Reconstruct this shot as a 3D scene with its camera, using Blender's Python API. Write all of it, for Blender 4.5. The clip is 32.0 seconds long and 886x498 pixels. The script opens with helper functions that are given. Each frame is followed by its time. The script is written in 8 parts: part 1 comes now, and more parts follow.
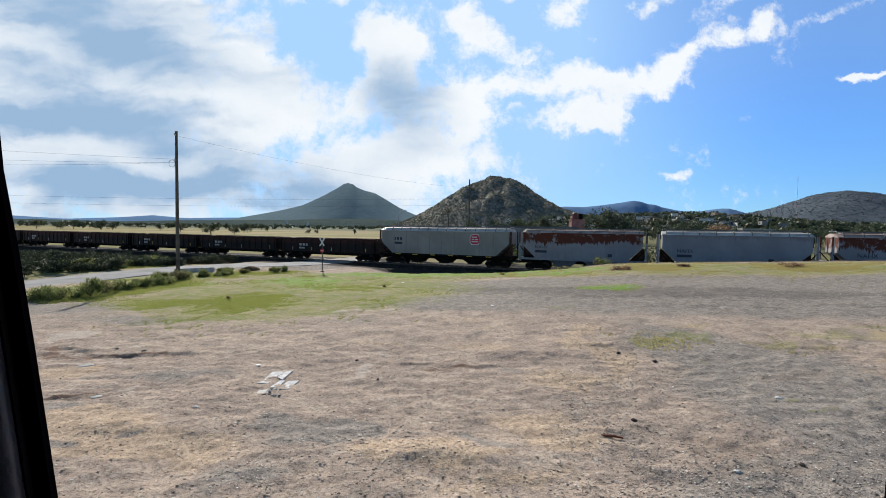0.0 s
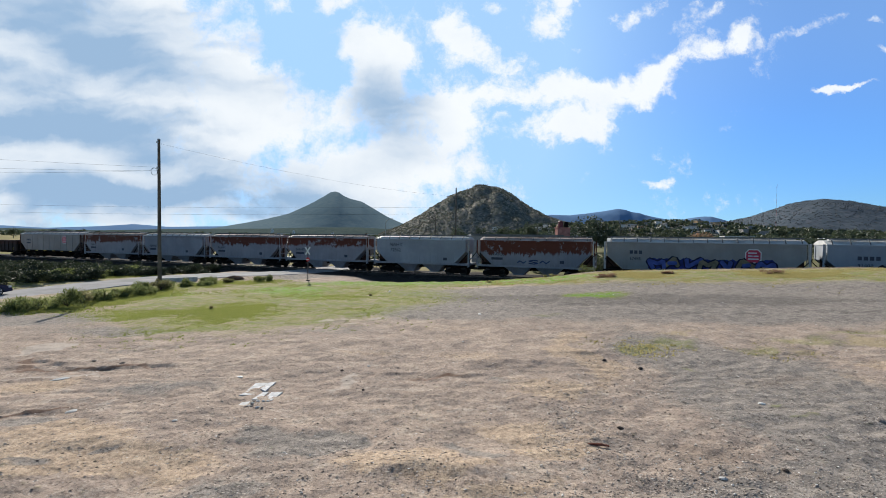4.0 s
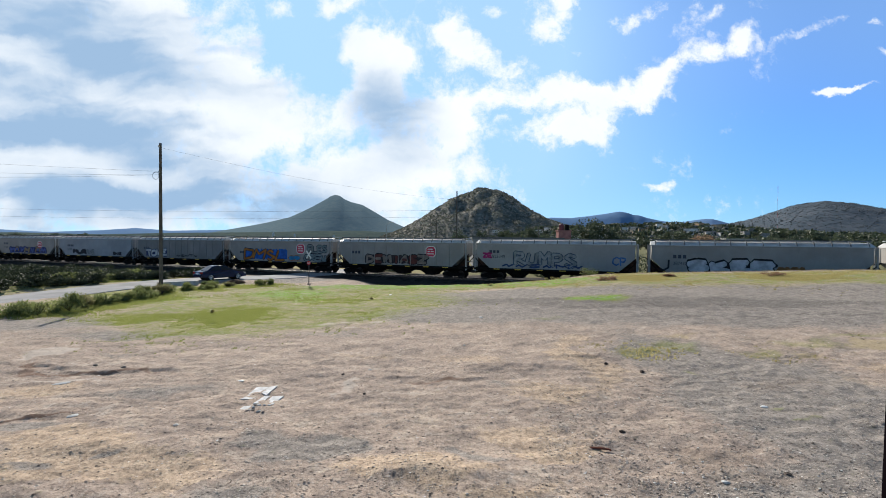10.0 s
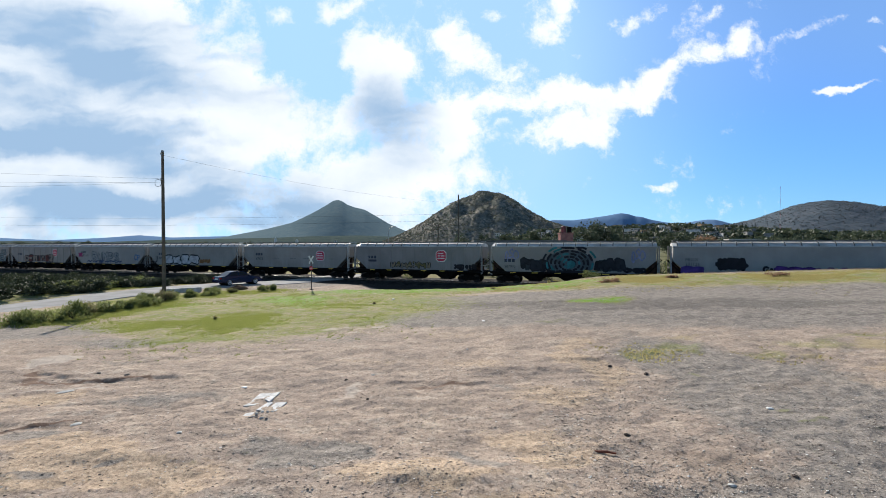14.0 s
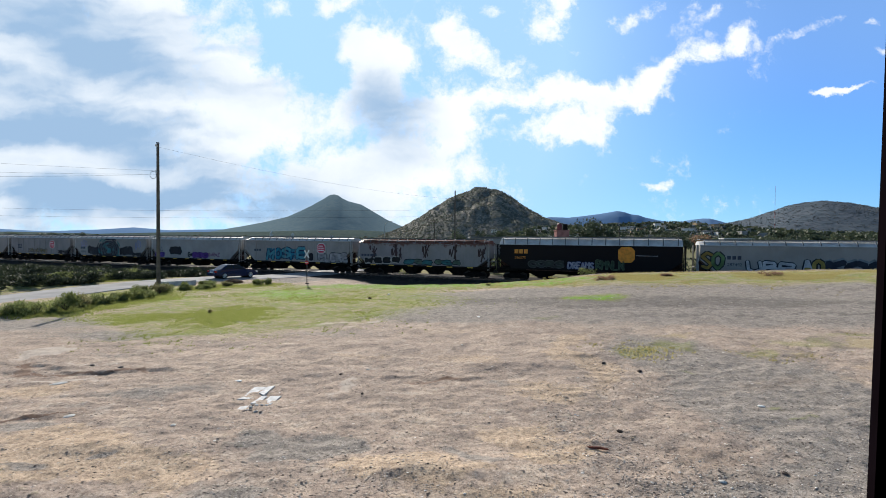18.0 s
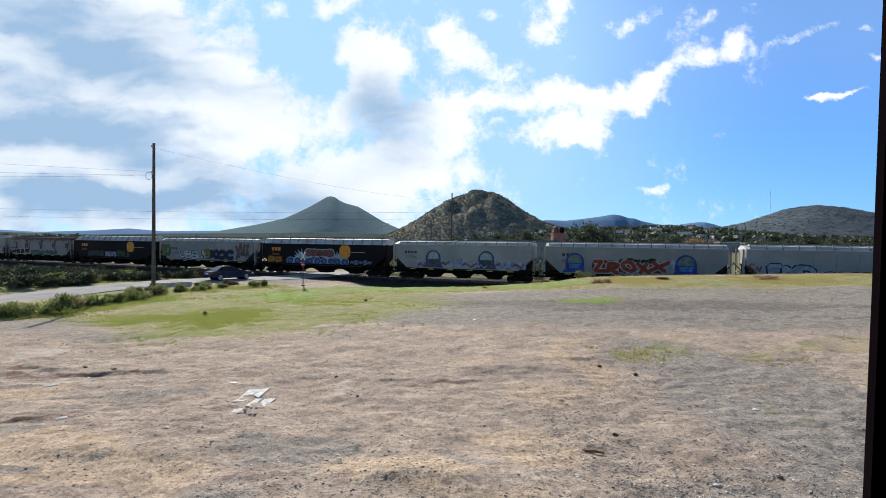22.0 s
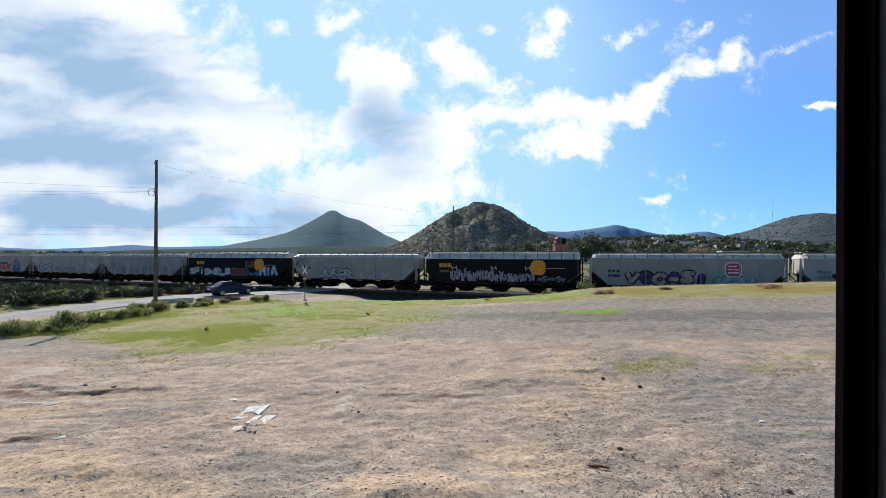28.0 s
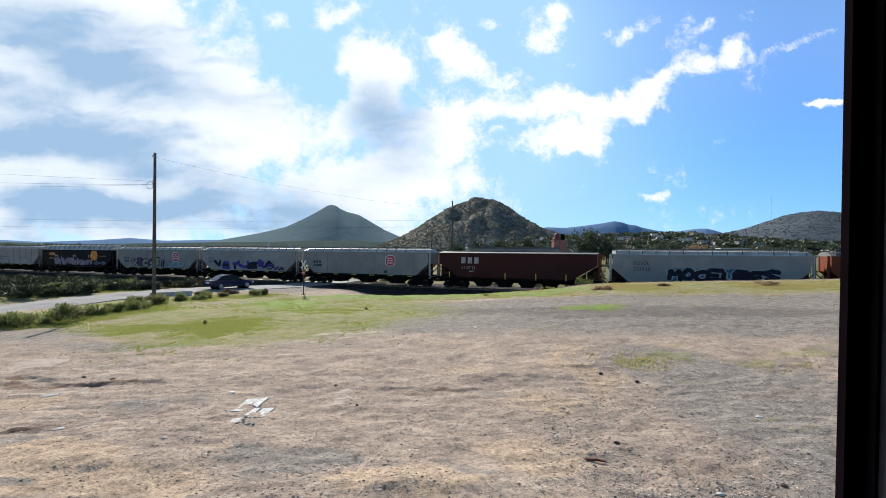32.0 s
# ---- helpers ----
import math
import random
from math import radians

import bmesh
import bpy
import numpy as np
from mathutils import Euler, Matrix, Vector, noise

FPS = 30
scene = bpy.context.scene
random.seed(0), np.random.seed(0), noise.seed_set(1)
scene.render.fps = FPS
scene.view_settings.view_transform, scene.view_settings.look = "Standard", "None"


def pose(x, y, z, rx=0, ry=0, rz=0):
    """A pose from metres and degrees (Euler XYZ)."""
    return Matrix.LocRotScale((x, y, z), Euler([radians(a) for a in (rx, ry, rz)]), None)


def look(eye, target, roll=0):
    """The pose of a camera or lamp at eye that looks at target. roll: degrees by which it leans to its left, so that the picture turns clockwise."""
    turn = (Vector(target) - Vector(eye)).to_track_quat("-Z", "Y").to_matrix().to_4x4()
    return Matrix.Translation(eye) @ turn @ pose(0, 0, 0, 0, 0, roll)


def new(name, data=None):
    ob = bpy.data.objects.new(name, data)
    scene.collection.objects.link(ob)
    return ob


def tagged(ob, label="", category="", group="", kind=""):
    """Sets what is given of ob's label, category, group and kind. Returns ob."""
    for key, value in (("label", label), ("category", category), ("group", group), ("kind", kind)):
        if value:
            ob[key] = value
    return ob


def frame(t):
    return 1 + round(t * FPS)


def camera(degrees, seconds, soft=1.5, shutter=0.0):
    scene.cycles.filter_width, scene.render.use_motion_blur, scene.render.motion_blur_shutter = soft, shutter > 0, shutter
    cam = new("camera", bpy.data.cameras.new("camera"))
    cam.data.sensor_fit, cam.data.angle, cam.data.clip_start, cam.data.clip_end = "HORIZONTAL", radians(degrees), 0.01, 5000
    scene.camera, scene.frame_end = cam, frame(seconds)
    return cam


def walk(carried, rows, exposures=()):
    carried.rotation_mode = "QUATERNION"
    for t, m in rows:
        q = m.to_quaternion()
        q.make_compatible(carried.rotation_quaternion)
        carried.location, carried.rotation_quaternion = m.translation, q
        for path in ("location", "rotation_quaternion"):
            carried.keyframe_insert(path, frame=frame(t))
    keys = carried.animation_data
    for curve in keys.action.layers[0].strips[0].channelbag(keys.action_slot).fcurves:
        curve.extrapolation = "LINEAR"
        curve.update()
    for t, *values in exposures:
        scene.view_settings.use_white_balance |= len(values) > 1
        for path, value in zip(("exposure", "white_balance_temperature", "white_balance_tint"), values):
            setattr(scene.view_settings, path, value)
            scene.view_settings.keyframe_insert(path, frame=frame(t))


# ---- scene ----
cam = camera(86.8, 32.0, soft=0.8)
# seconds, place in metres, yaw, pitch, roll in degrees
PATH = [
    (0, -0.0390, -0.060, 4.109, 1.247, -2.585, -0.760),
    (0.5, -0.0340, -0.052, 4.109, 0.937, -2.797, -0.844),
    (1, -0.0290, -0.041, 4.109, 0.090, -2.285, -0.857),
    (1.5, -0.0220, -0.030, 4.110, -0.405, -1.981, -1.233),
    (2, -0.0150, -0.021, 4.110, -0.653, -1.825, -0.899),
    (2.5, -0.0110, -0.014, 4.110, -0.358, -1.755, -0.756),
    (3, -0.0070, -0.010, 4.110, -0.338, -1.556, -0.632),
    (3.5, -0.0059, -0.008, 4.109, -0.335, -1.557, -0.631),
    (5.5, -0.0044, -0.007, 4.111, -0.205, -1.280, -0.339),
    (6, -0.0093, -0.009, 4.112, 0.232, -1.039, -0.095),
    (6.5, -0.0112, -0.012, 4.113, 0.375, -1.306, -0.228),
    (7, -0.0111, -0.014, 4.115, 0.284, -1.139, -0.243),
    (7.5, -0.0090, -0.016, 4.117, 0.039, -1.423, -0.543),
    (8, -0.0069, -0.017, 4.119, 0.286, -1.383, -0.594),
    (8.5, -0.0058, -0.017, 4.119, 0.118, -1.470, -0.454),
    (9, -0.0047, -0.016, 4.119, -0.054, -1.368, -0.431),
    (9.5, -0.0046, -0.015, 4.119, -0.139, -1.321, -0.561),
    (10, -0.0054, -0.015, 4.119, -0.232, -1.171, -0.473),
    (10.5, -0.0053, -0.015, 4.119, 0.161, -1.013, -0.188),
    (11, -0.0032, -0.014, 4.120, 0.131, -0.998, -0.222),
    (11.5, -0.0001, -0.012, 4.120, 0.116, -1.074, -0.183),
    (12, 0.0040, -0.010, 4.121, 0.251, -0.917, -0.182),
    (12.5, 0.0065, -0.007, 4.122, 0.138, -0.973, -0.028),
    (13, 0.0090, -0.004, 4.124, 0.009, -0.977, 0.159),
    (13.5, 0.0095, -0.002, 4.127, 0.029, -0.746, 0.220),
    (14, 0.0080, -0.002, 4.129, 0.031, -0.720, 0.187),
    (14.5, 0.0076, -0.002, 4.130, -0.062, -0.870, 0.130),
    (16.5, 0.0100, -0.003, 4.131, -0.125, -0.552, 0.492),
    (17, 0.0100, -0.007, 4.130, -0.162, -0.496, 0.403),
    (17.5, 0.0075, -0.010, 4.128, -0.418, -1.295, -0.241),
    (18, 0.0070, -0.011, 4.127, -0.441, -1.235, -0.481),
    (18.5, 0.0075, -0.011, 4.127, -0.281, -0.991, -0.278),
    (19, 0.0090, -0.008, 4.129, -0.465, -0.948, -0.135),
    (19.5, 0.0125, -0.004, 4.131, -0.392, -1.002, 0.027),
    (20, 0.0140, -0.001, 4.132, -0.678, -1.042, 0.127),
    (20.5, 0.0135, 0.001, 4.132, -0.688, -0.563, -0.490),
    (21, 0.0140, 0.002, 4.131, -0.754, -0.781, -0.685),
    (21.5, 0.0170, 0.003, 4.128, -0.795, -0.920, -0.573),
    (22, 0.0200, 0.004, 4.126, -0.834, -0.930, -0.739),
    (22.5, 0.0235, 0.007, 4.125, -0.947, -0.853, -0.633),
    (23, 0.0250, 0.011, 4.125, -1.030, -0.791, -0.384),
    (23.5, 0.0250, 0.014, 4.125, -1.045, -0.662, -0.518),
    (24, 0.0240, 0.015, 4.125, -1.077, -0.673, -0.665),
    (24.5, 0.0220, 0.016, 4.126, -1.015, -0.701, -0.659),
    (26.5, 0.0455, 0.024, 4.137, -0.810, -0.320, -0.957),
    (27, 0.0560, 0.027, 4.139, -0.714, 0.023, -0.301),
    (27.5, 0.0658, 0.030, 4.141, -1.292, 0.281, -0.096),
    (28, 0.0735, 0.032, 4.142, -0.574, 0.597, -0.041),
    (28.5, 0.0788, 0.035, 4.142, 0.022, 0.955, 0.448),
    (29, 0.0840, 0.037, 4.140, -0.882, 0.967, 0.611),
    (29.5, 0.0822, 0.036, 4.136, -0.814, 0.666, 0.203),
    (30, 0.0815, 0.034, 4.130, -0.455, 0.739, 0.067),
    (30.5, 0.0738, 0.031, 4.124, -0.283, 0.324, -0.087),
    (31, 0.0660, 0.030, 4.119, -0.722, 0.184, -0.400),
    (31.5, 0.0680, 0.031, 4.116, -0.723, 0.138, -0.428),
    (32, 0.0680, 0.031, 4.114, -0.715, 0.020, -0.417),
]
walk(cam, [(t, pose(x, y, z, 90 + p, r, yaw)) for t, x, y, z, yaw, p, r in PATH], exposures=[(0, 0.46), (3, 0.48), (7, 0.52), (13, 0.62), (20, 0.61), (28, 0.63), (32, 0.65)])

# ---- nodes ----
def nd(tree, kind, ins=None, **props):
    n = tree.nodes.new(kind)
    for k, v in props.items():
        setattr(n, k, v)
    for k, v in (ins or {}).items():
        s = n.inputs[k]
        if isinstance(v, bpy.types.NodeSocket):
            tree.links.new(v, s)
        else:
            s.default_value = v
    return n


def mth(tree, op, a, b=0.0, c=0.0, clamp=False):
    return nd(tree, "ShaderNodeMath", {0: a, 1: b, 2: c}, operation=op, use_clamp=clamp).outputs[0]


def mix(tree, fac, a, b, blend="MIX"):
    n = nd(tree, "ShaderNodeMix", None, data_type="RGBA", blend_type=blend)
    for sock, v in ((n.inputs[0], fac), (n.inputs[6], a), (n.inputs[7], b)):
        if isinstance(v, bpy.types.NodeSocket):
            tree.links.new(v, sock)
        elif sock == n.inputs[0]:
            sock.default_value = v
        else:
            sock.default_value = (*v, 1) if len(v) == 3 else v
    return n.outputs[2]


def rng(tree, v, a, b, c=0.0, d=1.0, smooth=True):
    return nd(tree, "ShaderNodeMapRange", {0: v, 1: a, 2: b, 3: c, 4: d}, interpolation_type="SMOOTHSTEP" if smooth else "LINEAR").outputs[0]


def noise_tex(tree, vec, scale, detail=4.0, rough=0.55, dist=0.0):
    return nd(tree, "ShaderNodeTexNoise", {"Vector": vec, "Scale": scale, "Detail": detail, "Roughness": rough, "Distortion": dist})


def blobs(tree, vec, rows):
    """Soft ellipses: x, y, half width, half height, turn in degrees, weight; the sum of all."""
    total = None
    for x, y, rx, ry, turn, w in rows:
        m = nd(tree, "ShaderNodeMapping", {"Vector": vec, "Location": (x, y, 0), "Rotation": (0, 0, radians(turn)), "Scale": (rx, ry, 1)}, vector_type="TEXTURE")
        d = nd(tree, "ShaderNodeVectorMath", {0: m.outputs[0]}, operation="LENGTH").outputs["Value"]
        v = rng(tree, d, 1.5, 0.0, 0.0, w)
        total = v if total is None else mth(tree, "ADD", total, v)
    return total


# ---- world and sun ----
SUN_AZ, SUN_EL = -18.0, 30.0
world = bpy.data.worlds.new("sky")
scene.world = world
world.use_nodes = True
wt = world.node_tree
wt.nodes.clear()
tc = nd(wt, "ShaderNodeTexCoord").outputs["Generated"]
sky = nd(wt, "ShaderNodeTexSky", sky_type="NISHITA", sun_disc=False, sun_elevation=radians(SUN_EL), sun_rotation=radians(SUN_AZ), air_density=1.0, dust_density=0.6, ozone_density=2.0, altitude=2000).outputs[0]
sep = nd(wt, "ShaderNodeSeparateXYZ", {0: tc})
fy = mth(wt, "MAXIMUM", sep.outputs[1], 0.12)
U = mth(wt, "DIVIDE", sep.outputs[0], fy)
W = mth(wt, "DIVIDE", sep.outputs[2], fy)
flat = nd(wt, "ShaderNodeCombineXYZ", {0: U, 1: W, 2: 0.0}).outputs[0]
n1 = noise_tex(wt, flat, 4.5, 6, 0.6)
warp = nd(wt, "ShaderNodeVectorMath", {0: n1.outputs["Color"], 1: (0.5, 0.5, 0.5)}, operation="SUBTRACT").outputs[0]
warp = nd(wt, "ShaderNodeVectorMath", {0: warp, "Scale": 0.16}, operation="SCALE").outputs[0]
wv = nd(wt, "ShaderNodeVectorMath", {0: flat, 1: warp}, operation="ADD").outputs[0]
# cumulus banks: tangent of the bearing, tangent of the height, half sizes, turn, weight
BANKS_A = [
    (-1.0, 0.36, 0.36, 0.36, 0, 1.0),     (-0.86, 0.38, 0.30, 0.30, 0, 1.1), (-0.58, 0.34, 0.17, 0.26, 10, 1.0), (-0.42, 0.34, 0.08, 0.12, 35, 0.8), (-0.40, 0.22, 0.16, 0.10, 0, 0.95), (-0.70, 0.12, 0.30, 0.09, 0, 0.7), (-0.50, 0.05, 0.60, 0.07, 0, 0.7), (-0.33, 0.11, 0.25, 0.04, 0, 0.55),
    (-0.28, 0.42, 0.09, 0.10, 10, -0.7), (-0.34, 0.49, 0.04, 0.025, 0, 0.9), (-0.21, 0.50, 0.06, 0.02, 10, 0.8), (-0.22, 0.25, 0.05, 0.07, 0, 0.7),
    (-0.17, 0.41, 0.08, 0.05, -15, 1.0), (-0.08, 0.40, 0.05, 0.05, -40, 0.9), (-0.13, 0.32, 0.06, 0.06, 0, 0.9), (-0.09, 0.24, 0.11, 0.10, 0, 1.2), (0.03, 0.28, 0.06, 0.06, 0, 1.3), (0.05, 0.22, 0.06, 0.04, 20, 1.1), (-0.16, 0.37, 0.06, 0.07, 0, 0.6),
    (-0.06, 0.145, 0.20, 0.05, 0, 1.1), (-0.22, 0.14, 0.12, 0.03, 0, 0.7), (-0.12, 0.08, 0.22, 0.03, 0, 0.5)]
BANKS_B = [
    (0.01, 0.44, 0.045, 0.05, -35, 0.9), (0.06, 0.39, 0.06, 0.045, -35, 0.9), (0.13, 0.37, 0.04, 0.04, 20, 0.8), (0.10, 0.49, 0.03, 0.03, -40, 0.8), (0.09, 0.31, 0.05, 0.035, 10, 0.85), (0.14, 0.25, 0.025, 0.012, 0, 0.6),
    (0.17, 0.30, 0.07, 0.035, 10, 0.9), (0.21, 0.23, 0.10, 0.04, 5, 1.0), (0.32, 0.235, 0.10, 0.035, 15, 0.95), (0.27, 0.31, 0.07, 0.05, 0, 1.0), (0.36, 0.31, 0.09, 0.045, 5, 1.0), (0.45, 0.33, 0.07, 0.05, 15, 0.95), (0.53, 0.38, 0.09, 0.04, 28, 1.0), (0.62, 0.415, 0.06, 0.028, 28, 0.9),
    (0.24, 0.48, 0.035, 0.07, -30, 0.85), (0.29, 0.51, 0.04, 0.03, 0, 0.7), (0.38, 0.46, 0.035, 0.03, 40, 0.7), (0.43, 0.495, 0.05, 0.025, 30, 0.8), (0.58, 0.48, 0.035, 0.02, 30, 0.6), (0.45, 0.40, 0.03, 0.015, 30, 0.5),
    (0.78, 0.445, 0.09, 0.02, 28, 1.2), (0.86, 0.318, 0.080, 0.0095, 20, 1.5), (0.455, 0.118, 0.045, 0.014, 8, 0.9), (0.93, 0.49, 0.05, 0.02, 20, 1.1), (0.95, 0.43, 0.03, 0.014, 20, 1.1), (0.72, 0.49, 0.05, 0.012, 25, 0.4)]
dens = mth(wt, "ADD", blobs(wt, wv, BANKS_A), blobs(wt, wv, BANKS_B))
n2 = noise_tex(wt, wv, 7.0, 9, 0.66)
n4 = noise_tex(wt, flat, 21.0, 7, 0.68)
dens = mth(wt, "MULTIPLY", dens, 0.82)
dens = mth(wt, "ADD", dens, mth(wt, "MULTIPLY_ADD", n2.outputs[0], 3.0, -1.52))
dens = mth(wt, "ADD", dens, mth(wt, "MULTIPLY_ADD", n4.outputs[0], 1.3, -0.65))
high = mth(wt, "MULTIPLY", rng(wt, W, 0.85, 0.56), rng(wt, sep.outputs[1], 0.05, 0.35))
cover = mth(wt, "MULTIPLY", rng(wt, dens, mth(wt, "ADD", rng(wt, U, -0.1, 0.2, 0.02, 0.16), rng(wt, U, 0.66, 0.80, 0.0, 0.34)), mth(wt, "ADD", 0.85, rng(wt, U, 0.66, 0.80, 0.0, 0.34))), high)
# grey undersides and streaks
CORES = [
    (-0.84, 0.47, 0.32, 0.09, -14, 2.3), (-0.62, 0.35, 0.26, 0.055, -14, 1.9), (-0.92, 0.33, 0.22, 0.06, -10, 1.4), (-0.10, 0.245, 0.10, 0.10, 0, 1.9), (-0.16, 0.33, 0.05, 0.05, 0, 0.5),
    (-0.75, 0.205, 0.28, 0.04, -10, 1.5), (-0.52, 0.45, 0.07, 0.06, -30, 0.5), (-0.50, 0.24, 0.13, 0.025, -12, 0.5), (-0.28, 0.15, 0.14, 0.03, -5, 0.45), (-0.85, 0.11, 0.28, 0.03, -3, 1.3), (-0.60, 0.12, 0.45, 0.08, -5, 1.0), (-0.9, 0.24, 0.25, 0.12, 0, 0.5), (-0.40, 0.08, 0.28, 0.02, 0, 0.5), (-0.02, 0.17, 0.12, 0.02, 0, 0.35), (0.22, 0.20, 0.10, 0.02, 0, 0.2), (-0.65, 0.045, 0.55, 0.05, 0, 0.9)]
soft_warp = nd(wt, "ShaderNodeVectorMath", {0: flat, 1: nd(wt, "ShaderNodeVectorMath", {0: warp, "Scale": 0.6}, operation="SCALE").outputs[0]}, operation="ADD").outputs[0]
core = blobs(wt, soft_warp, CORES)
streak = nd(wt, "ShaderNodeMapping", {"Vector": soft_warp, "Rotation": (0, 0, 0.22), "Scale": (1.3, 4.2, 1.0)}).outputs[0]
n5 = noise_tex(wt, streak, 2.2, 4, 0.5)
left = rng(wt, U, -0.10, -0.5, 0.12, 1.0)
core = mth(wt, "ADD", mth(wt, "MULTIPLY", core, 0.66), mth(wt, "MULTIPLY", rng(wt, n5.outputs[0], 0.46, 0.76), left))
core = mth(wt, "ADD", core, mth(wt, "MULTIPLY_ADD", n2.outputs[0], 0.7, -0.36))
core = mth(wt, "MULTIPLY", core, rng(wt, n5.outputs[0], 0.30, 0.62, 0.45, 1.15))
ccol = mix(wt, rng(wt, core, -0.25, 1.45), (0.97, 1.01, 1.04), (0.335, 0.50, 0.715))
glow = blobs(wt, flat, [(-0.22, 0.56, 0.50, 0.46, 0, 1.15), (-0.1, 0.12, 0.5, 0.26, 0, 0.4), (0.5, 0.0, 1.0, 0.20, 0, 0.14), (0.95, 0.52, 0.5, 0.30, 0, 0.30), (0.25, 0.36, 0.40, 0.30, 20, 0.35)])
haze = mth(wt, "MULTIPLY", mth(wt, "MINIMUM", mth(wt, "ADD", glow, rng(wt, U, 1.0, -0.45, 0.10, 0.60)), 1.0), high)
skyc = nd(wt, "ShaderNodeHueSaturation", {"Saturation": rng(wt, high, 0.0, 1.0, 0.28, 1.15), "Value": 1.0, "Color": sky}).outputs[0]
skyc = nd(wt, "ShaderNodeVectorMath", {0: skyc, 1: (0.060, 0.106, 0.160)}, operation="MULTIPLY").outputs[0]
skyc = nd(wt, "ShaderNodeVectorMath", {0: skyc, "Scale": mth(wt, "MULTIPLY", rng(wt, high, 0.0, 1.0, 0.72, 1.0), rng(wt, W, 0.0, 0.28, 0.72, 1.0))}, operation="SCALE").outputs[0]
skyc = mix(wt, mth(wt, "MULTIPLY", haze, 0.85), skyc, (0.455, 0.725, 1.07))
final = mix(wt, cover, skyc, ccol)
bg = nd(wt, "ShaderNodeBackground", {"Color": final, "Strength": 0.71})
wo = nd(wt, "ShaderNodeOutputWorld", {0: bg.outputs[0]})

sun = new("sun", bpy.data.lights.new("sun", "SUN"))
sun.data.energy, sun.data.angle, sun.data.color = 4.75, radians(0.53), (1.0, 0.94, 0.84)
sd = Vector((math.sin(radians(SUN_AZ)) * math.cos(radians(SUN_EL)), math.cos(radians(SUN_AZ)) * math.cos(radians(SUN_EL)), math.sin(radians(SUN_EL))))
sun.matrix_basis = look(sd * 60 + Vector((0, 0, 20)), (0, 0, 20))

# ---- materials ----
def shader(name, rough=0.8, metal=0.0):
    m = bpy.data.materials.new(name)
    m.use_nodes = True
    t = m.node_tree
    b = t.nodes["Principled BSDF"]
    b.inputs["Roughness"].default_value, b.inputs["Metallic"].default_value = rough, metal
    b.inputs["Specular IOR Level"].default_value = 0.5 if rough < 0.62 else 0.25 if rough < 0.85 else 0.04
    return m, t, b


def bumped(t, b, heightv, strength, dist=0.02):
    n = nd(t, "ShaderNodeBump", {"Height": heightv, "Strength": strength, "Distance": dist})
    t.links.new(n.outputs[0], b.inputs["Normal"])


def scaled(c, k):
    return tuple(min(1.0, v * k) for v in c[:3])


def plain(name, col, rough=0.8, metal=0.0, var=0.3, scale=1.5, fine=25.0, bump=0.25, rnd=0.0):
    """A surface with stains at one scale and grain at another."""
    m, t, b = shader(name, rough, metal)
    o = nd(t, "ShaderNodeTexCoord").outputs["Object"]
    a, g = noise_tex(t, o, scale, 5), noise_tex(t, o, fine, 3)
    c = mix(t, rng(t, a.outputs[0], 0.3, 0.7), scaled(col, 1 - var), scaled(col, 1 + var))
    c = mix(t, mth(t, "MULTIPLY", rng(t, g.outputs[0], 0.35, 0.7), 0.5 * var), c, scaled(col, 0.45))
    if rnd:
        r = nd(t, "ShaderNodeObjectInfo").outputs["Random"]
        c = mix(t, mth(t, "MULTIPLY", r, rnd), c, scaled(col, 0.4))
    t.links.new(c, b.inputs["Base Color"])
    if bump:
        bumped(t, b, g.outputs[0], bump)
    return m


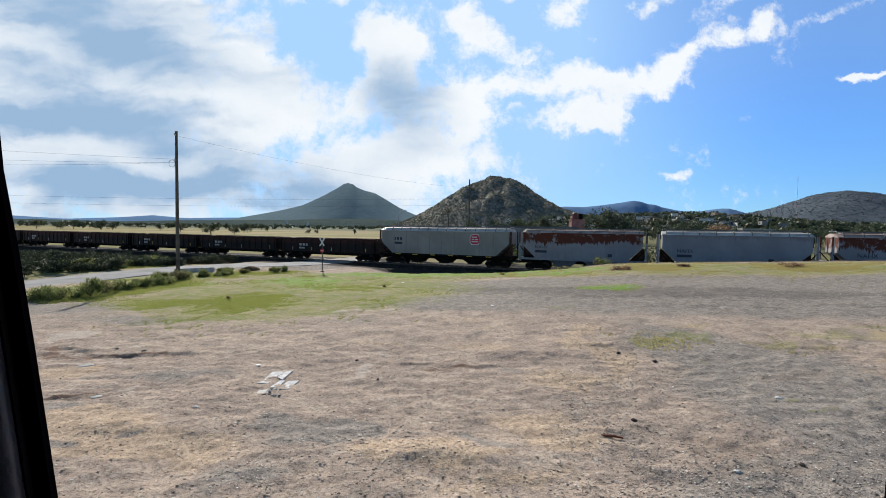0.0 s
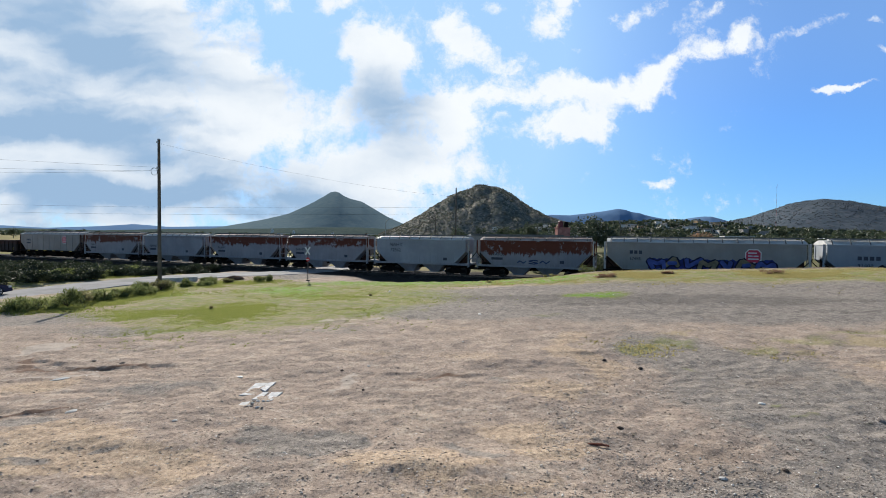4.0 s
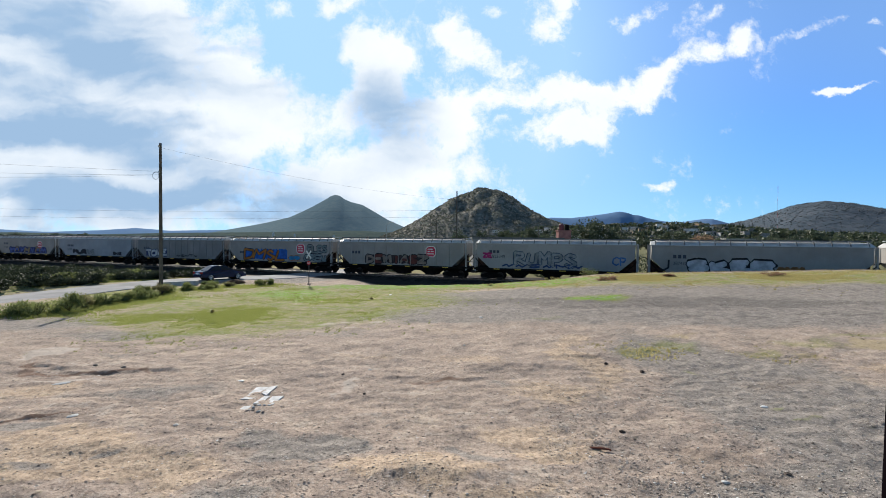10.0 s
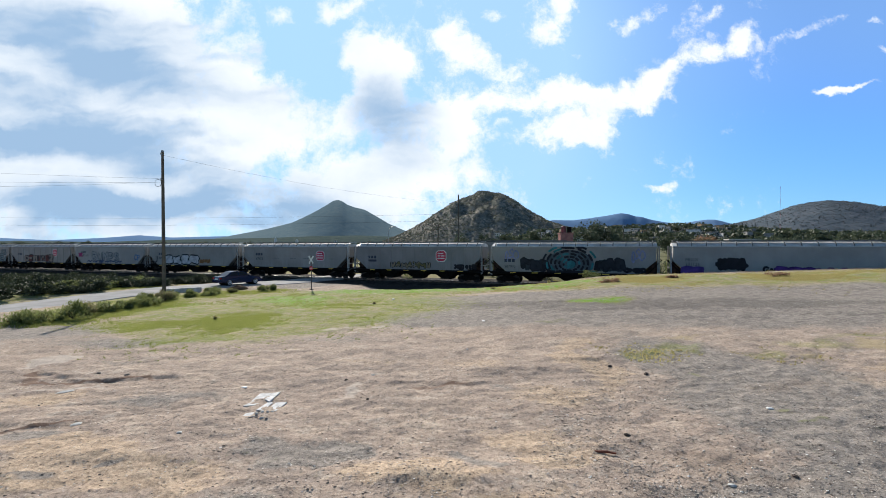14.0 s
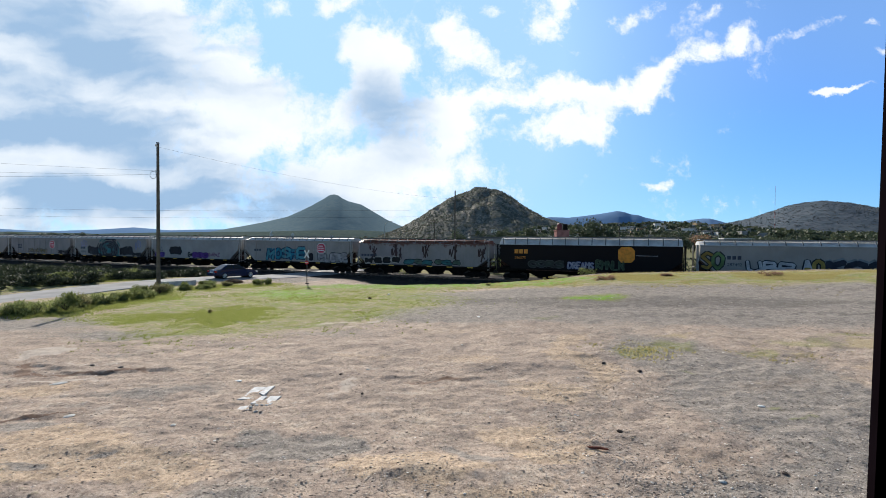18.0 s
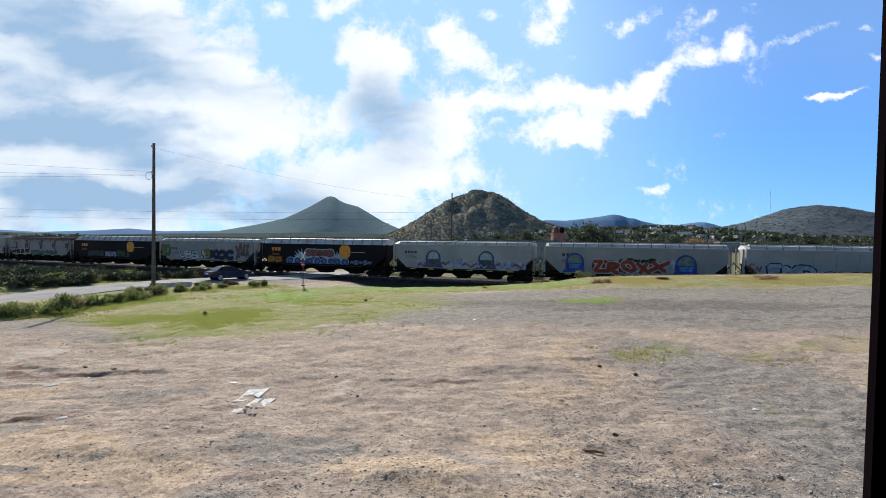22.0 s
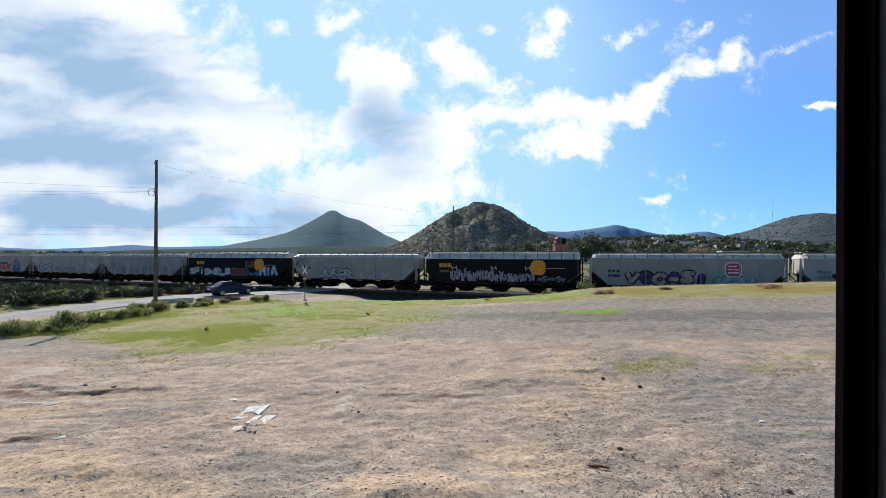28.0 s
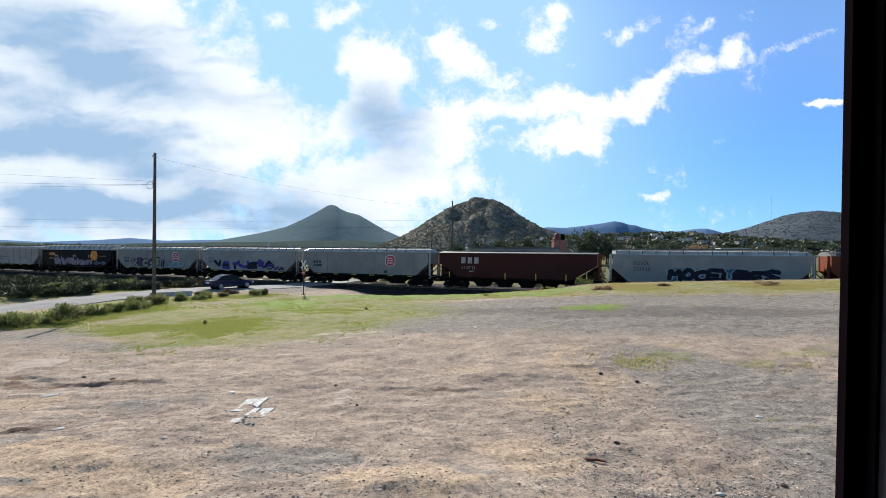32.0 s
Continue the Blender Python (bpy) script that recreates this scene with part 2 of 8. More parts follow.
def car_paint(name, col, rust=0.0, rust_lo=3.0, dirt=0.35, dirtcol=(0.10, 0.075, 0.055), rough=0.55):
    """Painted steel with runs of dirt down the side and, where rust is given, a flaking brown band."""
    m, t, b = shader(name, rough)
    o = nd(t, "ShaderNodeTexCoord").outputs["Object"]
    rnd = nd(t, "ShaderNodeObjectInfo").outputs["Random"]
    shift = nd(t, "ShaderNodeCombineXYZ", {0: mth(t, "MULTIPLY", rnd, 57.0), 1: 0.0, 2: 0.0}).outputs[0]
    p = nd(t, "ShaderNodeVectorMath", {0: o, 1: shift}, operation="ADD").outputs[0]
    st = nd(t, "ShaderNodeMapping", {"Vector": p, "Scale": (3.2, 1.0, 0.28)}).outputs[0]
    runs, soft, grain = noise_tex(t, st, 1.6, 6, 0.65), noise_tex(t, p, 0.45, 4), noise_tex(t, p, 14, 4)
    z = nd(t, "ShaderNodeSeparateXYZ", {0: o}).outputs[2]
    low = rng(t, z, 2.6, 1.3, 0.25, 1.0)
    c = mix(t, rng(t, soft.outputs[0], 0.35, 0.7), scaled(col, 0.88), scaled(col, 1.10))
    c = mix(t, mth(t, "MULTIPLY", mth(t, "MULTIPLY", rng(t, runs.outputs[0], 0.42, 0.78), low), dirt), c, dirtcol)
    c = mix(t, mth(t, "MULTIPLY", rng(t, grain.outputs[0], 0.5, 0.8), 0.15), c, dirtcol)
    if rust:
        edge = mth(t, "ADD", z, mth(t, "MULTIPLY_ADD", runs.outputs[0], 1.6, -0.8))
        edge = mth(t, "ADD", edge, mth(t, "MULTIPLY_ADD", soft.outputs[0], 1.2, -0.6))
        band = rng(t, edge, rust_lo - 0.12, rust_lo + 0.12)
        holes = rng(t, noise_tex(t, p, 1.1, 6, 0.7).outputs[0], 0.36, 0.44)
        rc = mix(t, grain.outputs[0], (0.070, 0.019, 0.012), (0.150, 0.046, 0.028))
        c = mix(t, mth(t, "MULTIPLY", mth(t, "MULTIPLY", band, holes), rust), c, rc)
    t.links.new(c, b.inputs["Base Color"])
    b.inputs["Specular IOR Level"].default_value = 0.15
    bumped(t, b, soft.outputs[0], 0.25, 0.05)
    return m


GREY = car_paint("grey_car_paint", (0.307, 0.291, 0.269))
GREY_B = car_paint("blue_grey_car_paint", (0.293, 0.317, 0.350))
GREY_D = car_paint("dark_grey_car_paint", (0.244, 0.236, 0.232), dirt=0.5)
LIGHT = car_paint("light_grey_car_paint", (0.338, 0.326, 0.311), dirt=0.25)
NAHX = car_paint("lilac_grey_car_paint", (0.285, 0.288, 0.318), rust=0.25, rust_lo=3.95)
NAHX_R = car_paint("rusted_grey_car_paint", (0.295, 0.285, 0.305), rust=1.0, rust_lo=3.15)
NAHX_RR = car_paint("heavily_rusted_car_paint", (0.258, 0.257, 0.281), rust=1.0, rust_lo=2.75)
OLD = car_paint("old_grey_car_paint", (0.253, 0.242, 0.246), rust=0.8, rust_lo=3.85, dirt=0.6)
BLACK = car_paint("black_car_paint", (0.010, 0.008, 0.009), dirt=0.15, dirtcol=(0.03, 0.025, 0.022), rough=0.7)
BROWN = car_paint("brown_car_paint", (0.060, 0.016, 0.014), dirt=0.3, dirtcol=(0.02, 0.012, 0.01))
ORANGE = car_paint("orange_brown_car_paint", (0.20, 0.045, 0.018), dirt=0.4)
GONDOLA = car_paint("dark_gondola_paint", (0.022, 0.016, 0.015), rust=0.35, rust_lo=2.3, dirt=0.5, dirtcol=(0.05, 0.03, 0.02))
ROOFP = plain("pale_roof_paint", (0.50, 0.50, 0.49), 0.6, 0, 0.2, 1.0)
ROOFR = plain("rust_stained_roof_paint", (0.36, 0.29, 0.265), 0.7, 0, 0.35, 0.9)
ROOFD = plain("dark_roof_paint", (0.12, 0.115, 0.11), 0.6, 0, 0.2, 1.0)
# darker than GALV: backlit shade of brackets and board edge put into the colour
BRACK = plain("shaded_walkway_steel", (0.12, 0.12, 0.12), 0.6, 0.2, 0.2, 2.0)
GALV = plain("galvanised_steel", (0.45, 0.45, 0.44), 0.5, 0.3, 0.2, 2.0)
UNDER = plain("underframe_black", (0.014, 0.012, 0.011), 0.9, 0, 0.4, 2.0)
WHEEL = plain("wheel_steel", (0.035, 0.028, 0.024), 0.55, 0.5, 0.3, 4.0)
RUSTY = plain("rusty_end_steel", (0.075, 0.042, 0.032), 0.85, 0, 0.5, 2.0)
YELLOW = plain("yellow_reflector", (0.62, 0.40, 0.05), 0.5, 0, 0.25, 4.0)
RED = plain("red_logo_paint", (0.52, 0.035, 0.07), 0.6, 0, 0.2, 3.0, bump=0.0)
WHITE = plain("white_paint", (0.72, 0.72, 0.70), 0.6, 0, 0.12, 3.0, bump=0.0)
LETTER = plain("dark_lettering", (0.035, 0.04, 0.06), 0.6, 0, 0.2, 3.0, bump=0.0)
LETTER_W = plain("worn_white_lettering", (0.42, 0.38, 0.36), 0.6, 0, 0.3, 3.0, bump=0.0)
LETTER_Y = plain("orange_lettering", (0.62, 0.24, 0.03), 0.6, 0, 0.2, 3.0, bump=0.0)
OCHRE = plain("orange_badge_paint", (0.75, 0.27, 0.02), 0.6, 0, 0.2, 3.0, bump=0.0)
RAIL = plain("rail_steel", (0.16, 0.12, 0.10), 0.4, 0.7, 0.3, 2.0)
WOODP = plain("weathered_pole_wood", (0.125, 0.108, 0.088), 0.9, 0, 0.35, 1.2, 30, 0.5)
CONC = plain("pale_concrete", (0.52, 0.51, 0.49), 0.9, 0, 0.25, 3.0, 40, 0.5, rnd=0.1)
POSTD = plain("dark_post_steel", (0.07, 0.06, 0.06), 0.6, 0.2, 0.25, 2.0)
STEELG = plain("grey_post_steel", (0.30, 0.31, 0.32), 0.5, 0.4, 0.2, 2.0)
SIGNR = plain("red_sign", (0.50, 0.025, 0.03), 0.5, 0, 0.15, 4.0, bump=0.0)
WIRE = plain("dark_wire", (0.02, 0.02, 0.022), 0.6, 0, 0.1, 2.0, bump=0.0)
# base colour raised to stand in for daylight on the black seal
RUBBER = plain("brightened_black_rubber", (0.15, 0.128, 0.142), 0.32, 0, 0.3, 9.0, 80, 0.1)
RUBBER.node_tree.nodes["Principled BSDF"].inputs["Specular IOR Level"].default_value = 0.7
LIPM = plain("dull_black_lip", (0.009, 0.006, 0.008), 0.95, 0, 0.2, 9.0, bump=0.0)
LIPM.node_tree.nodes["Principled BSDF"].inputs["Specular IOR Level"].default_value = 0.0
STONE = plain("field_stone", (0.25, 0.22, 0.20), 0.9, 0, 0.4, 6.0, 60, 0.5, rnd=0.35)
SLABM = plain("white_broken_concrete", (0.62, 0.61, 0.60), 0.9, 0, 0.2, 5.0, 40, 0.4)
ROCKM = plain("pale_hill_rock", (0.36, 0.32, 0.28), 0.95, 0, 0.3, 0.2)
DARKSTONE = plain("dark_stone", (0.10, 0.08, 0.07), 0.9, 0, 0.4, 6.0, 60, 0.5)
STICKM = plain("brown_stick_bark", (0.24, 0.10, 0.07), 0.9, 0, 0.3, 6.0, 60, 0.5)
GCACHE = {}


def spray(col):
    key = tuple(round(v, 3) for v in col)
    if key not in GCACHE:
        GCACHE[key] = plain("spray_paint", scaled(key, 0.75), 0.6, 0, 0.3, 2.0, bump=0.0)
        GCACHE[key].node_tree.nodes["Principled BSDF"].inputs["Specular IOR Level"].default_value = 0.2
    return GCACHE[key]


def leafy(name, col, col2, thin=0.35):
    m, t, b = shader(name, 0.65)
    r = nd(t, "ShaderNodeNewGeometry").outputs["Random Per Island"]
    o = nd(t, "ShaderNodeObjectInfo").outputs["Random"]
    c = mix(t, r, col, col2)
    c = mix(t, mth(t, "MULTIPLY", o, 0.35), c, scaled(col, 0.5))
    t.links.new(c, b.inputs["Base Color"])
    b.inputs["Subsurface Weight"].default_value = 0.0
    tr = nd(t, "ShaderNodeBsdfTranslucent", {"Color": c})
    mx = nd(t, "ShaderNodeMixShader", {0: thin, 1: b.outputs[0], 2: tr.outputs[0]})
    t.links.new(mx.outputs[0], t.nodes["Material Output"].inputs[0])
    return m


LEAF = leafy("shrub_leaves", (0.115, 0.145, 0.048), (0.27, 0.295, 0.115), 0.48)
LEAF_B2 = leafy("drying_shrub_leaves", (0.15, 0.145, 0.065), (0.29, 0.27, 0.14), 0.45)
LEAF_D = leafy("dark_shrub_leaves", (0.020, 0.030, 0.018), (0.076, 0.092, 0.048), 0.22)
LEAF_T = leafy("tree_leaves", (0.045, 0.062, 0.038), (0.110, 0.130, 0.075), 0.28)
LEAF_H = leafy("hill_scrub_leaves", (0.095, 0.106, 0.080), (0.170, 0.172, 0.128), 0.3)
# greyed towards blue: distance haze put into the leaf colours
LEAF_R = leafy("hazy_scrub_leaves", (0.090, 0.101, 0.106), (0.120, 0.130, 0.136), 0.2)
LEAF_F = leafy("hazy_far_leaves", (0.045, 0.070, 0.058), (0.065, 0.092, 0.075), 0.2)
LEAF_B = leafy("dry_brown_leaves", (0.26, 0.15, 0.10), (0.40, 0.27, 0.17), 0.5)
GRASSM = leafy("grass_blades", (0.205, 0.240, 0.060), (0.33, 0.345, 0.115), 0.55)
GRASSY = leafy("dry_grass_blades", (0.25, 0.225, 0.085), (0.42, 0.36, 0.17), 0.5)

# ---- lie of the land ----
AX, AY, DX, DY = 0.370, 0.929, -0.929, 0.370
CX, CY = -11.45, 61.44
A0 = CX * AX + CY * AY
RAIL_Z = -0.45
ROAD = [(-12.5, 70.0, -0.47), (-16.0, 61.0, -0.47), (-18.6, 54.5, -0.36), (-22.8, 50.2, -0.22), (-26.8, 46.2, -0.25), (-29.8, 41.5, -0.4), (-32.0, 34.3, -0.6), (-33.5, 24.0, -0.7), (-34.5, 0.0, -0.7), (-36.0, -60.0, -0.7)]


def sstep(a, b, v):
    t = np.clip((v - a) / (b - a), 0, 1)
    return t * t * (3 - 2 * t)


def road_near(x, y):
    """Distance to the road's middle and its height there."""
    best, hz = np.full(np.shape(x), 1e9), np.zeros(np.shape(x))
    for (x0, y0, z0), (x1, y1, z1) in zip(ROAD, ROAD[1:]):
        ex, ey = x1 - x0, y1 - y0
        t = np.clip(((x - x0) * ex + (y - y0) * ey) / (ex * ex + ey * ey), 0, 1)
        d = np.hypot(x - x0 - t * ex, y - y0 - t * ey)
        hz = np.where(d < best, z0 + t * (z1 - z0), hz)
        best = np.minimum(best, d)
    return best, hz


def height(x, y):
    x, y = np.asarray(x, float), np.asarray(y, float)
    a = AX * x + AY * y
    c, sg = A0 - a, -(DX * (x - CX) + DY * (y - CY))
    bank = np.interp(sg, [-60, -12, 8, 13, 19.4, 22, 27.6, 32.6, 37.2, 41.5, 50.6, 80, 160], [-0.9, -0.5, -0.55, -0.5, -0.1, 0.09, 0.68, 1.17, 1.43, 1.61, 2.07, 2.4, 0.4])
    z = bank * sstep(8, 44, a)
    z = np.where(c < 0, np.interp(c, [-4000, -500, -250, -30, -8], [3.5, 1.5, 0.3, -0.9, -0.7]), z)
    z = z - 0.85 * sstep(-10, -22, sg) * sstep(3.0, 5.5, c) * sstep(15, 9, c)
    z = z - 0.60 * sstep(3.0, 6.0, c) * sstep(11.0, 8.6, c) * sstep(4.5, 9.0, sg) * sstep(31, 23, sg)
    w = sstep(6.6, 3.6, np.abs(c))
    z = z * (1 - w) - 0.86 * w
    d, hz = road_near(x, y)
    w = sstep(5.5, 3.0, d)
    return z * (1 - w) + (hz - 0.06) * w


def gully(x, y):
    """Washed-out ledges in the bare ground, steep towards the window."""
    z = np.zeros(np.shape(x))
    for x0, x1, y0, rise, wave, drop, soft in ((-13.1, -8.2, 14.25, 0.055, 0.16, 0.75, 0.04), (-10.6, -8.9, 10.62, 0.045, 0.05, 0.0, 0.04), (-9.4, -8.2, 12.0, 0.045, 0.03, 0.0, 0.06), (3.6, 5.6, 15.6, 0.05, 0.12, 0.0, 0.2), (-1.8, 1.3, 13.6, 0.070, 0.20, 0.0, 0.10), (-5.8, -2.0, 17.6, 0.05, 0.15, 0.0, 0.2), (-3.0, 0.4, 20.6, 0.06, 0.15, 0.0, 0.2), (2.0, 4.4, 14.6, 0.05, 0.2, 0.0, 0.15)):
        line = y0 + wave * np.sin((x - x0) * 1.9) + 0.06 * np.sin(x * 5.3 + 2 * np.sin(x * 2.1)) + 0.04 * np.sin(x * 13.7 + 3 * np.sin(x * 3.3)) + drop * np.clip((x0 + 1.6 - x) / 1.6, 0, 1.2)
        end = sstep(x0 - 0.8, x0 + 0.3, x) * sstep(x1 + 0.6, x1 - 0.3, x) * (0.65 + 0.35 * np.sin(x * 3.7 + y0) ** 2)
        d = y - line
        z = z + end * rise * (sstep(-soft, soft, d) * sstep(2.4, 0.1, d) - (0.30 if soft < 0.1 else 0.0) * sstep(-0.45, -0.03, d) * sstep(0.02, -0.02, d))
    # a low spur of soil under the window, with a hollow behind it
    for x0, y0, rx, ry, h in ((-0.5, 8.15, 1.7, 0.45, 0.13), (2.6, 8.7, 1.0, 0.35, 0.05), (-2.6, 9.35, 1.3, 0.5, -0.03), (-7.6, 9.2, 2.0, 0.6, 0.05), (1.5, 15.0, 1.8, 0.5, 0.06)):
        z = z + h * np.exp(-((x - x0) / rx) ** 2 - ((y - y0) / ry) ** 2)
    return z


def hummocks(x, y):
    """Small unevenness of the bare ground, finest near the window."""
    p, r = Vector((x, y, 0)), math.hypot(x, y)
    z = 0.10 * noise.noise(p * 0.22) + 0.06 * noise.noise(p * 0.9)
    if r < 46:
        z += 0.042 * noise.noise(p * 2.6)
    if r < 26:
        z += 0.028 * noise.noise(p * 5.7)
    return z


def rough_ground(x, y):
    z = height(x, y) + gully(x, y)
    flatv, xs, ys = z.ravel(), np.ravel(x), np.ravel(y)
    d, _ = road_near(xs, ys)
    for i in range(len(flatv)):
        if abs(xs[i]) < 140 and abs(ys[i]) < 140 and d[i] > 3.1:
            flatv[i] += hummocks(xs[i], ys[i])
    return flatv.reshape(np.shape(z))


def spaced(segs):
    """Grid lines: start, then (end, step) runs."""
    out = [segs[0]]
    for end, step in segs[1:]:
        n = max(1, round((end - out[-1]) / step))
        s = out[-1]
        out += [s + (end - s) * k / n for k in range(1, n + 1)]
    return np.array(out)


def mesh_of(name, verts, faces, mats, smooth=True):
    me = bpy.data.meshes.new(name)
    me.from_pydata([tuple(v) for v in verts], [], [tuple(f) for f in faces])
    for m in mats:
        me.materials.append(m)
    if smooth:
        me.polygons.foreach_set("use_smooth", [True] * len(me.polygons))
    me.update()
    return me


gx = spaced([-4500, (-400, 400), (-90, 20), (-30, 2), (-14.5, 0.7), (14, 0.11), (40, 0.7), (90, 3), (400, 20), (4500, 400)])
gy = spaced([-4500, (-300, 400), (-30, 20), (4, 2), (6, 0.3), (16, 0.075), (20, 0.15), (34, 0.4), (64, 0.7), (120, 3), (500, 20), (4500, 400)])
X, Y = np.meshgrid(gx, gy)
Z = rough_ground(X, Y)
nx, ny = len(gx), len(gy)
quads = [(j * nx + i, j * nx + i + 1, (j + 1) * nx + i + 1, (j + 1) * nx + i) for j in range(ny - 1) for i in range(nx - 1)]


# kinds of soil, plus the ledges' painted shade, and where they lie: x, y, half sizes, turn, weight
SOIL = {name: [] for name in ("tan", "gravel", "brown", "rut", "grass", "patch", "straw", "lush", "silt", "ledge_shade")}
SOIL["tan"] += [(4.7, 15.2, 0.8, 2.8, 5, 1.0), (5.2, 18.4, 0.8, 1.2, 0, 0.8), (2.9, 12.3, 1.7, 1.2, 0, 0.85), (1.2, 15.6, 2.4, 1.3, 0, 0.5), (2.2, 9.8, 1.4, 0.9, 0, 0.8), (2.5, 8.75, 0.9, 0.40, 0, 1.1), (-0.6, 8.25, 1.6, 0.50, 8, 1.1), (0.8, 7.4, 1.8, 0.45, 0, 0.6), (-7.5, 9.3, 2.4, 0.9, 0, 0.9), (-5.6, 8.3, 2.0, 0.7, 0, 0.85), (-10.9, 12.4, 2.2, 0.9, 0, 0.75), (-8.2, 7.9, 2.0, 0.6, 0, 0.8), (11.2, 13.2, 1.5, 0.8, 0, 0.75), (13.2, 14.4, 1.2, 0.5, 0, 0.6)]
SOIL["tan"] += [(-2.6, 16.2, 2.2, 0.5, 6, 0.5), (0.6, 20.5, 3.0, 0.8, 0, 0.45), (12.6, 12.0, 1.0, 0.5, 0, 0.7)]
SOIL["gravel"] += [(2.0, 33.0, 8.0, 3.5, -20, 0.9), (12.0, 30.0, 10.0, 3.5, -22, 0.9), (26.0, 25.0, 12.0, 3.5, -22, 0.9)]
SOIL["gravel"] += [(6.5, 26.0, 9.0, 5.5, -12, 1.0), (17.0, 23.0, 10.0, 5.0, -15, 1.0), (9.0, 13.5, 3.6, 4.2, 0, 0.9), (11.0, 9.5, 6.0, 3.0, 0, 0.8), (7.6, 17.5, 1.8, 2.6, 0, 0.6), (-2.9, 9.3, 1.2, 0.65, 15, 1.1), (-1.9, 9.0, 0.8, 0.35, 5, 0.9), (-9.3, 10.0, 0.9, 0.32, 0, 1.0), (-7.4, 12.4, 2.0, 0.7, 0, 0.6), (-19.5, 21.8, 6.0, 2.8, 10, 0.9), (-13.0, 19.6, 4.0, 1.3, 8, 0.8), (-16.0, 50.5, 3.2, 2.2, 0, 1.0), (-14.5, 53.0, 4.0, 2.0, 0, 1.0), (-0.5, 24.5, 5.0, 2.5, -10, 0.8)]
SOIL["gravel"] += [(-4.6, 20.2, 4.0, 1.3, 5, 0.5), (32.0, 20.0, 10.0, 8.0, 0, 0.9), (6.6, 7.2, 4.2, 1.2, 0, 0.9), (-3.4, 7.4, 1.4, 0.6, 0, 0.7), (0.6, 8.9, 1.2, 0.25, -8, 0.8), (-6.3, 8.9, 0.5, 0.2, 10, 0.8), (-7.6, 8.4, 0.6, 0.18, 0, 0.7), (1.6, 13.0, 0.9, 0.5, 0, 0.6), (-11.6, 16.3, 3.0, 0.6, 5, 0.5)]
SOIL["brown"] += [(4.9, 8.9, 1.2, 0.5, 5, 1.0), (5.8, 8.0, 1.0, 0.35, 0, 0.8), (9.3, 12.8, 2.2, 0.8, 0, 0.6), (-8.6, 10.5, 1.0, 0.25, 10, 0.8), (0.2, 13.6, 1.3, 0.3, 8, 0.9), (6.3, 11.0, 1.2, 0.5, 0, 0.5), (12.0, 21.0, 3.0, 0.6, -10, 0.5)]
SOIL["rut"] += [(9.0, 26.5, 9.0, 2.6, -12, 0.62), (3.0, 30.0, 6.0, 1.6, -18, 0.6), (18.0, 24.0, 9.0, 2.0, -14, 0.55), (11.0, 24.6, 9.0, 0.22, -9, 0.9), (9.0, 26.8, 8.0, 0.25, -11, 0.8), (16.0, 21.4, 8.0, 0.20, -8, 0.9), (22.0, 22.5, 8.0, 0.25, -12, 0.7)]
SOIL["grass"] += [(-7.0, 45.9, 3.6, 1.2, -18, 1.2), (-1.2, 43.0, 3.6, 1.2, -18, 1.2), (3.7, 41.0, 3.6, 1.2, -18, 1.2), (7.8, 37.4, 3.6, 1.2, -18, 1.2), (-14.0, 26.0, 4.5, 3.2, 25, 0.9), (-9.8, 22.4, 3.6, 2.8, 22, 0.9), (-9.0, 26.0, 6.0, 5.0, 20, 1.0), (-7.0, 31.0, 8.0, 6.5, 15, 1.0), (-14.5, 31.0, 5.0, 4.5, 25, 0.8), (-9.0, 40.0, 9.0, 6.0, 0, 1.1), (2.0, 43.0, 9.0, 3.5, -20, 1.1), (14.0, 37.0, 11.0, 4.5, -22, 1.0), (29.0, 31.5, 14.0, 4.5, -22, 1.0), (46.0, 25.0, 16.0, 5.0, -22, 1.0), (-22.0, 31.0, 5.0, 4.0, 55, 0.9), (-24.0, 38.0, 5.0, 5.0, 50, 0.9), (-46.0, 50.0, 16.0, 10.0, -20, 1.0), (-40.0, 40.0, 5.0, 9.0, 20, 1.0), (-60.0, 60.0, 20.0, 10.0, -20, 1.0), (9.2, 28.0, 1.8, 1.4, -10, 1.1)]
SOIL["patch"] += [(8.2, 17.2, 1.3, 1.3, 0, 1.0), (7.0, 16.4, 0.8, 0.6, 0, 0.8), (11.2, 16.0, 0.9, 0.6, 0, 0.9), (13.4, 16.8, 1.5, 1.0, 0, 1.0), (16.2, 17.8, 1.8, 0.6, 0, 0.9), (8.1, 11.0, 0.30, 0.18, 0, 1.0), (8.5, 10.2, 0.30, 0.14, 0, 0.8), (5.2, 22.8, 1.2, 0.5, 0, 0.9), (7.6, 14.0, 0.3, 0.2, 0, 0.8), (-1.0, 25.2, 0.9, 0.4, 0, 0.9), (20.0, 18.6, 2.6, 0.8, 0, 0.7)]
SOIL["straw"] += [(15.3, 16.6, 1.2, 0.7, 0, 1.0), (9.4, 18.4, 1.0, 0.5, 0, 0.7), (12.2, 15.4, 0.7, 0.4, 0, 0.7)]
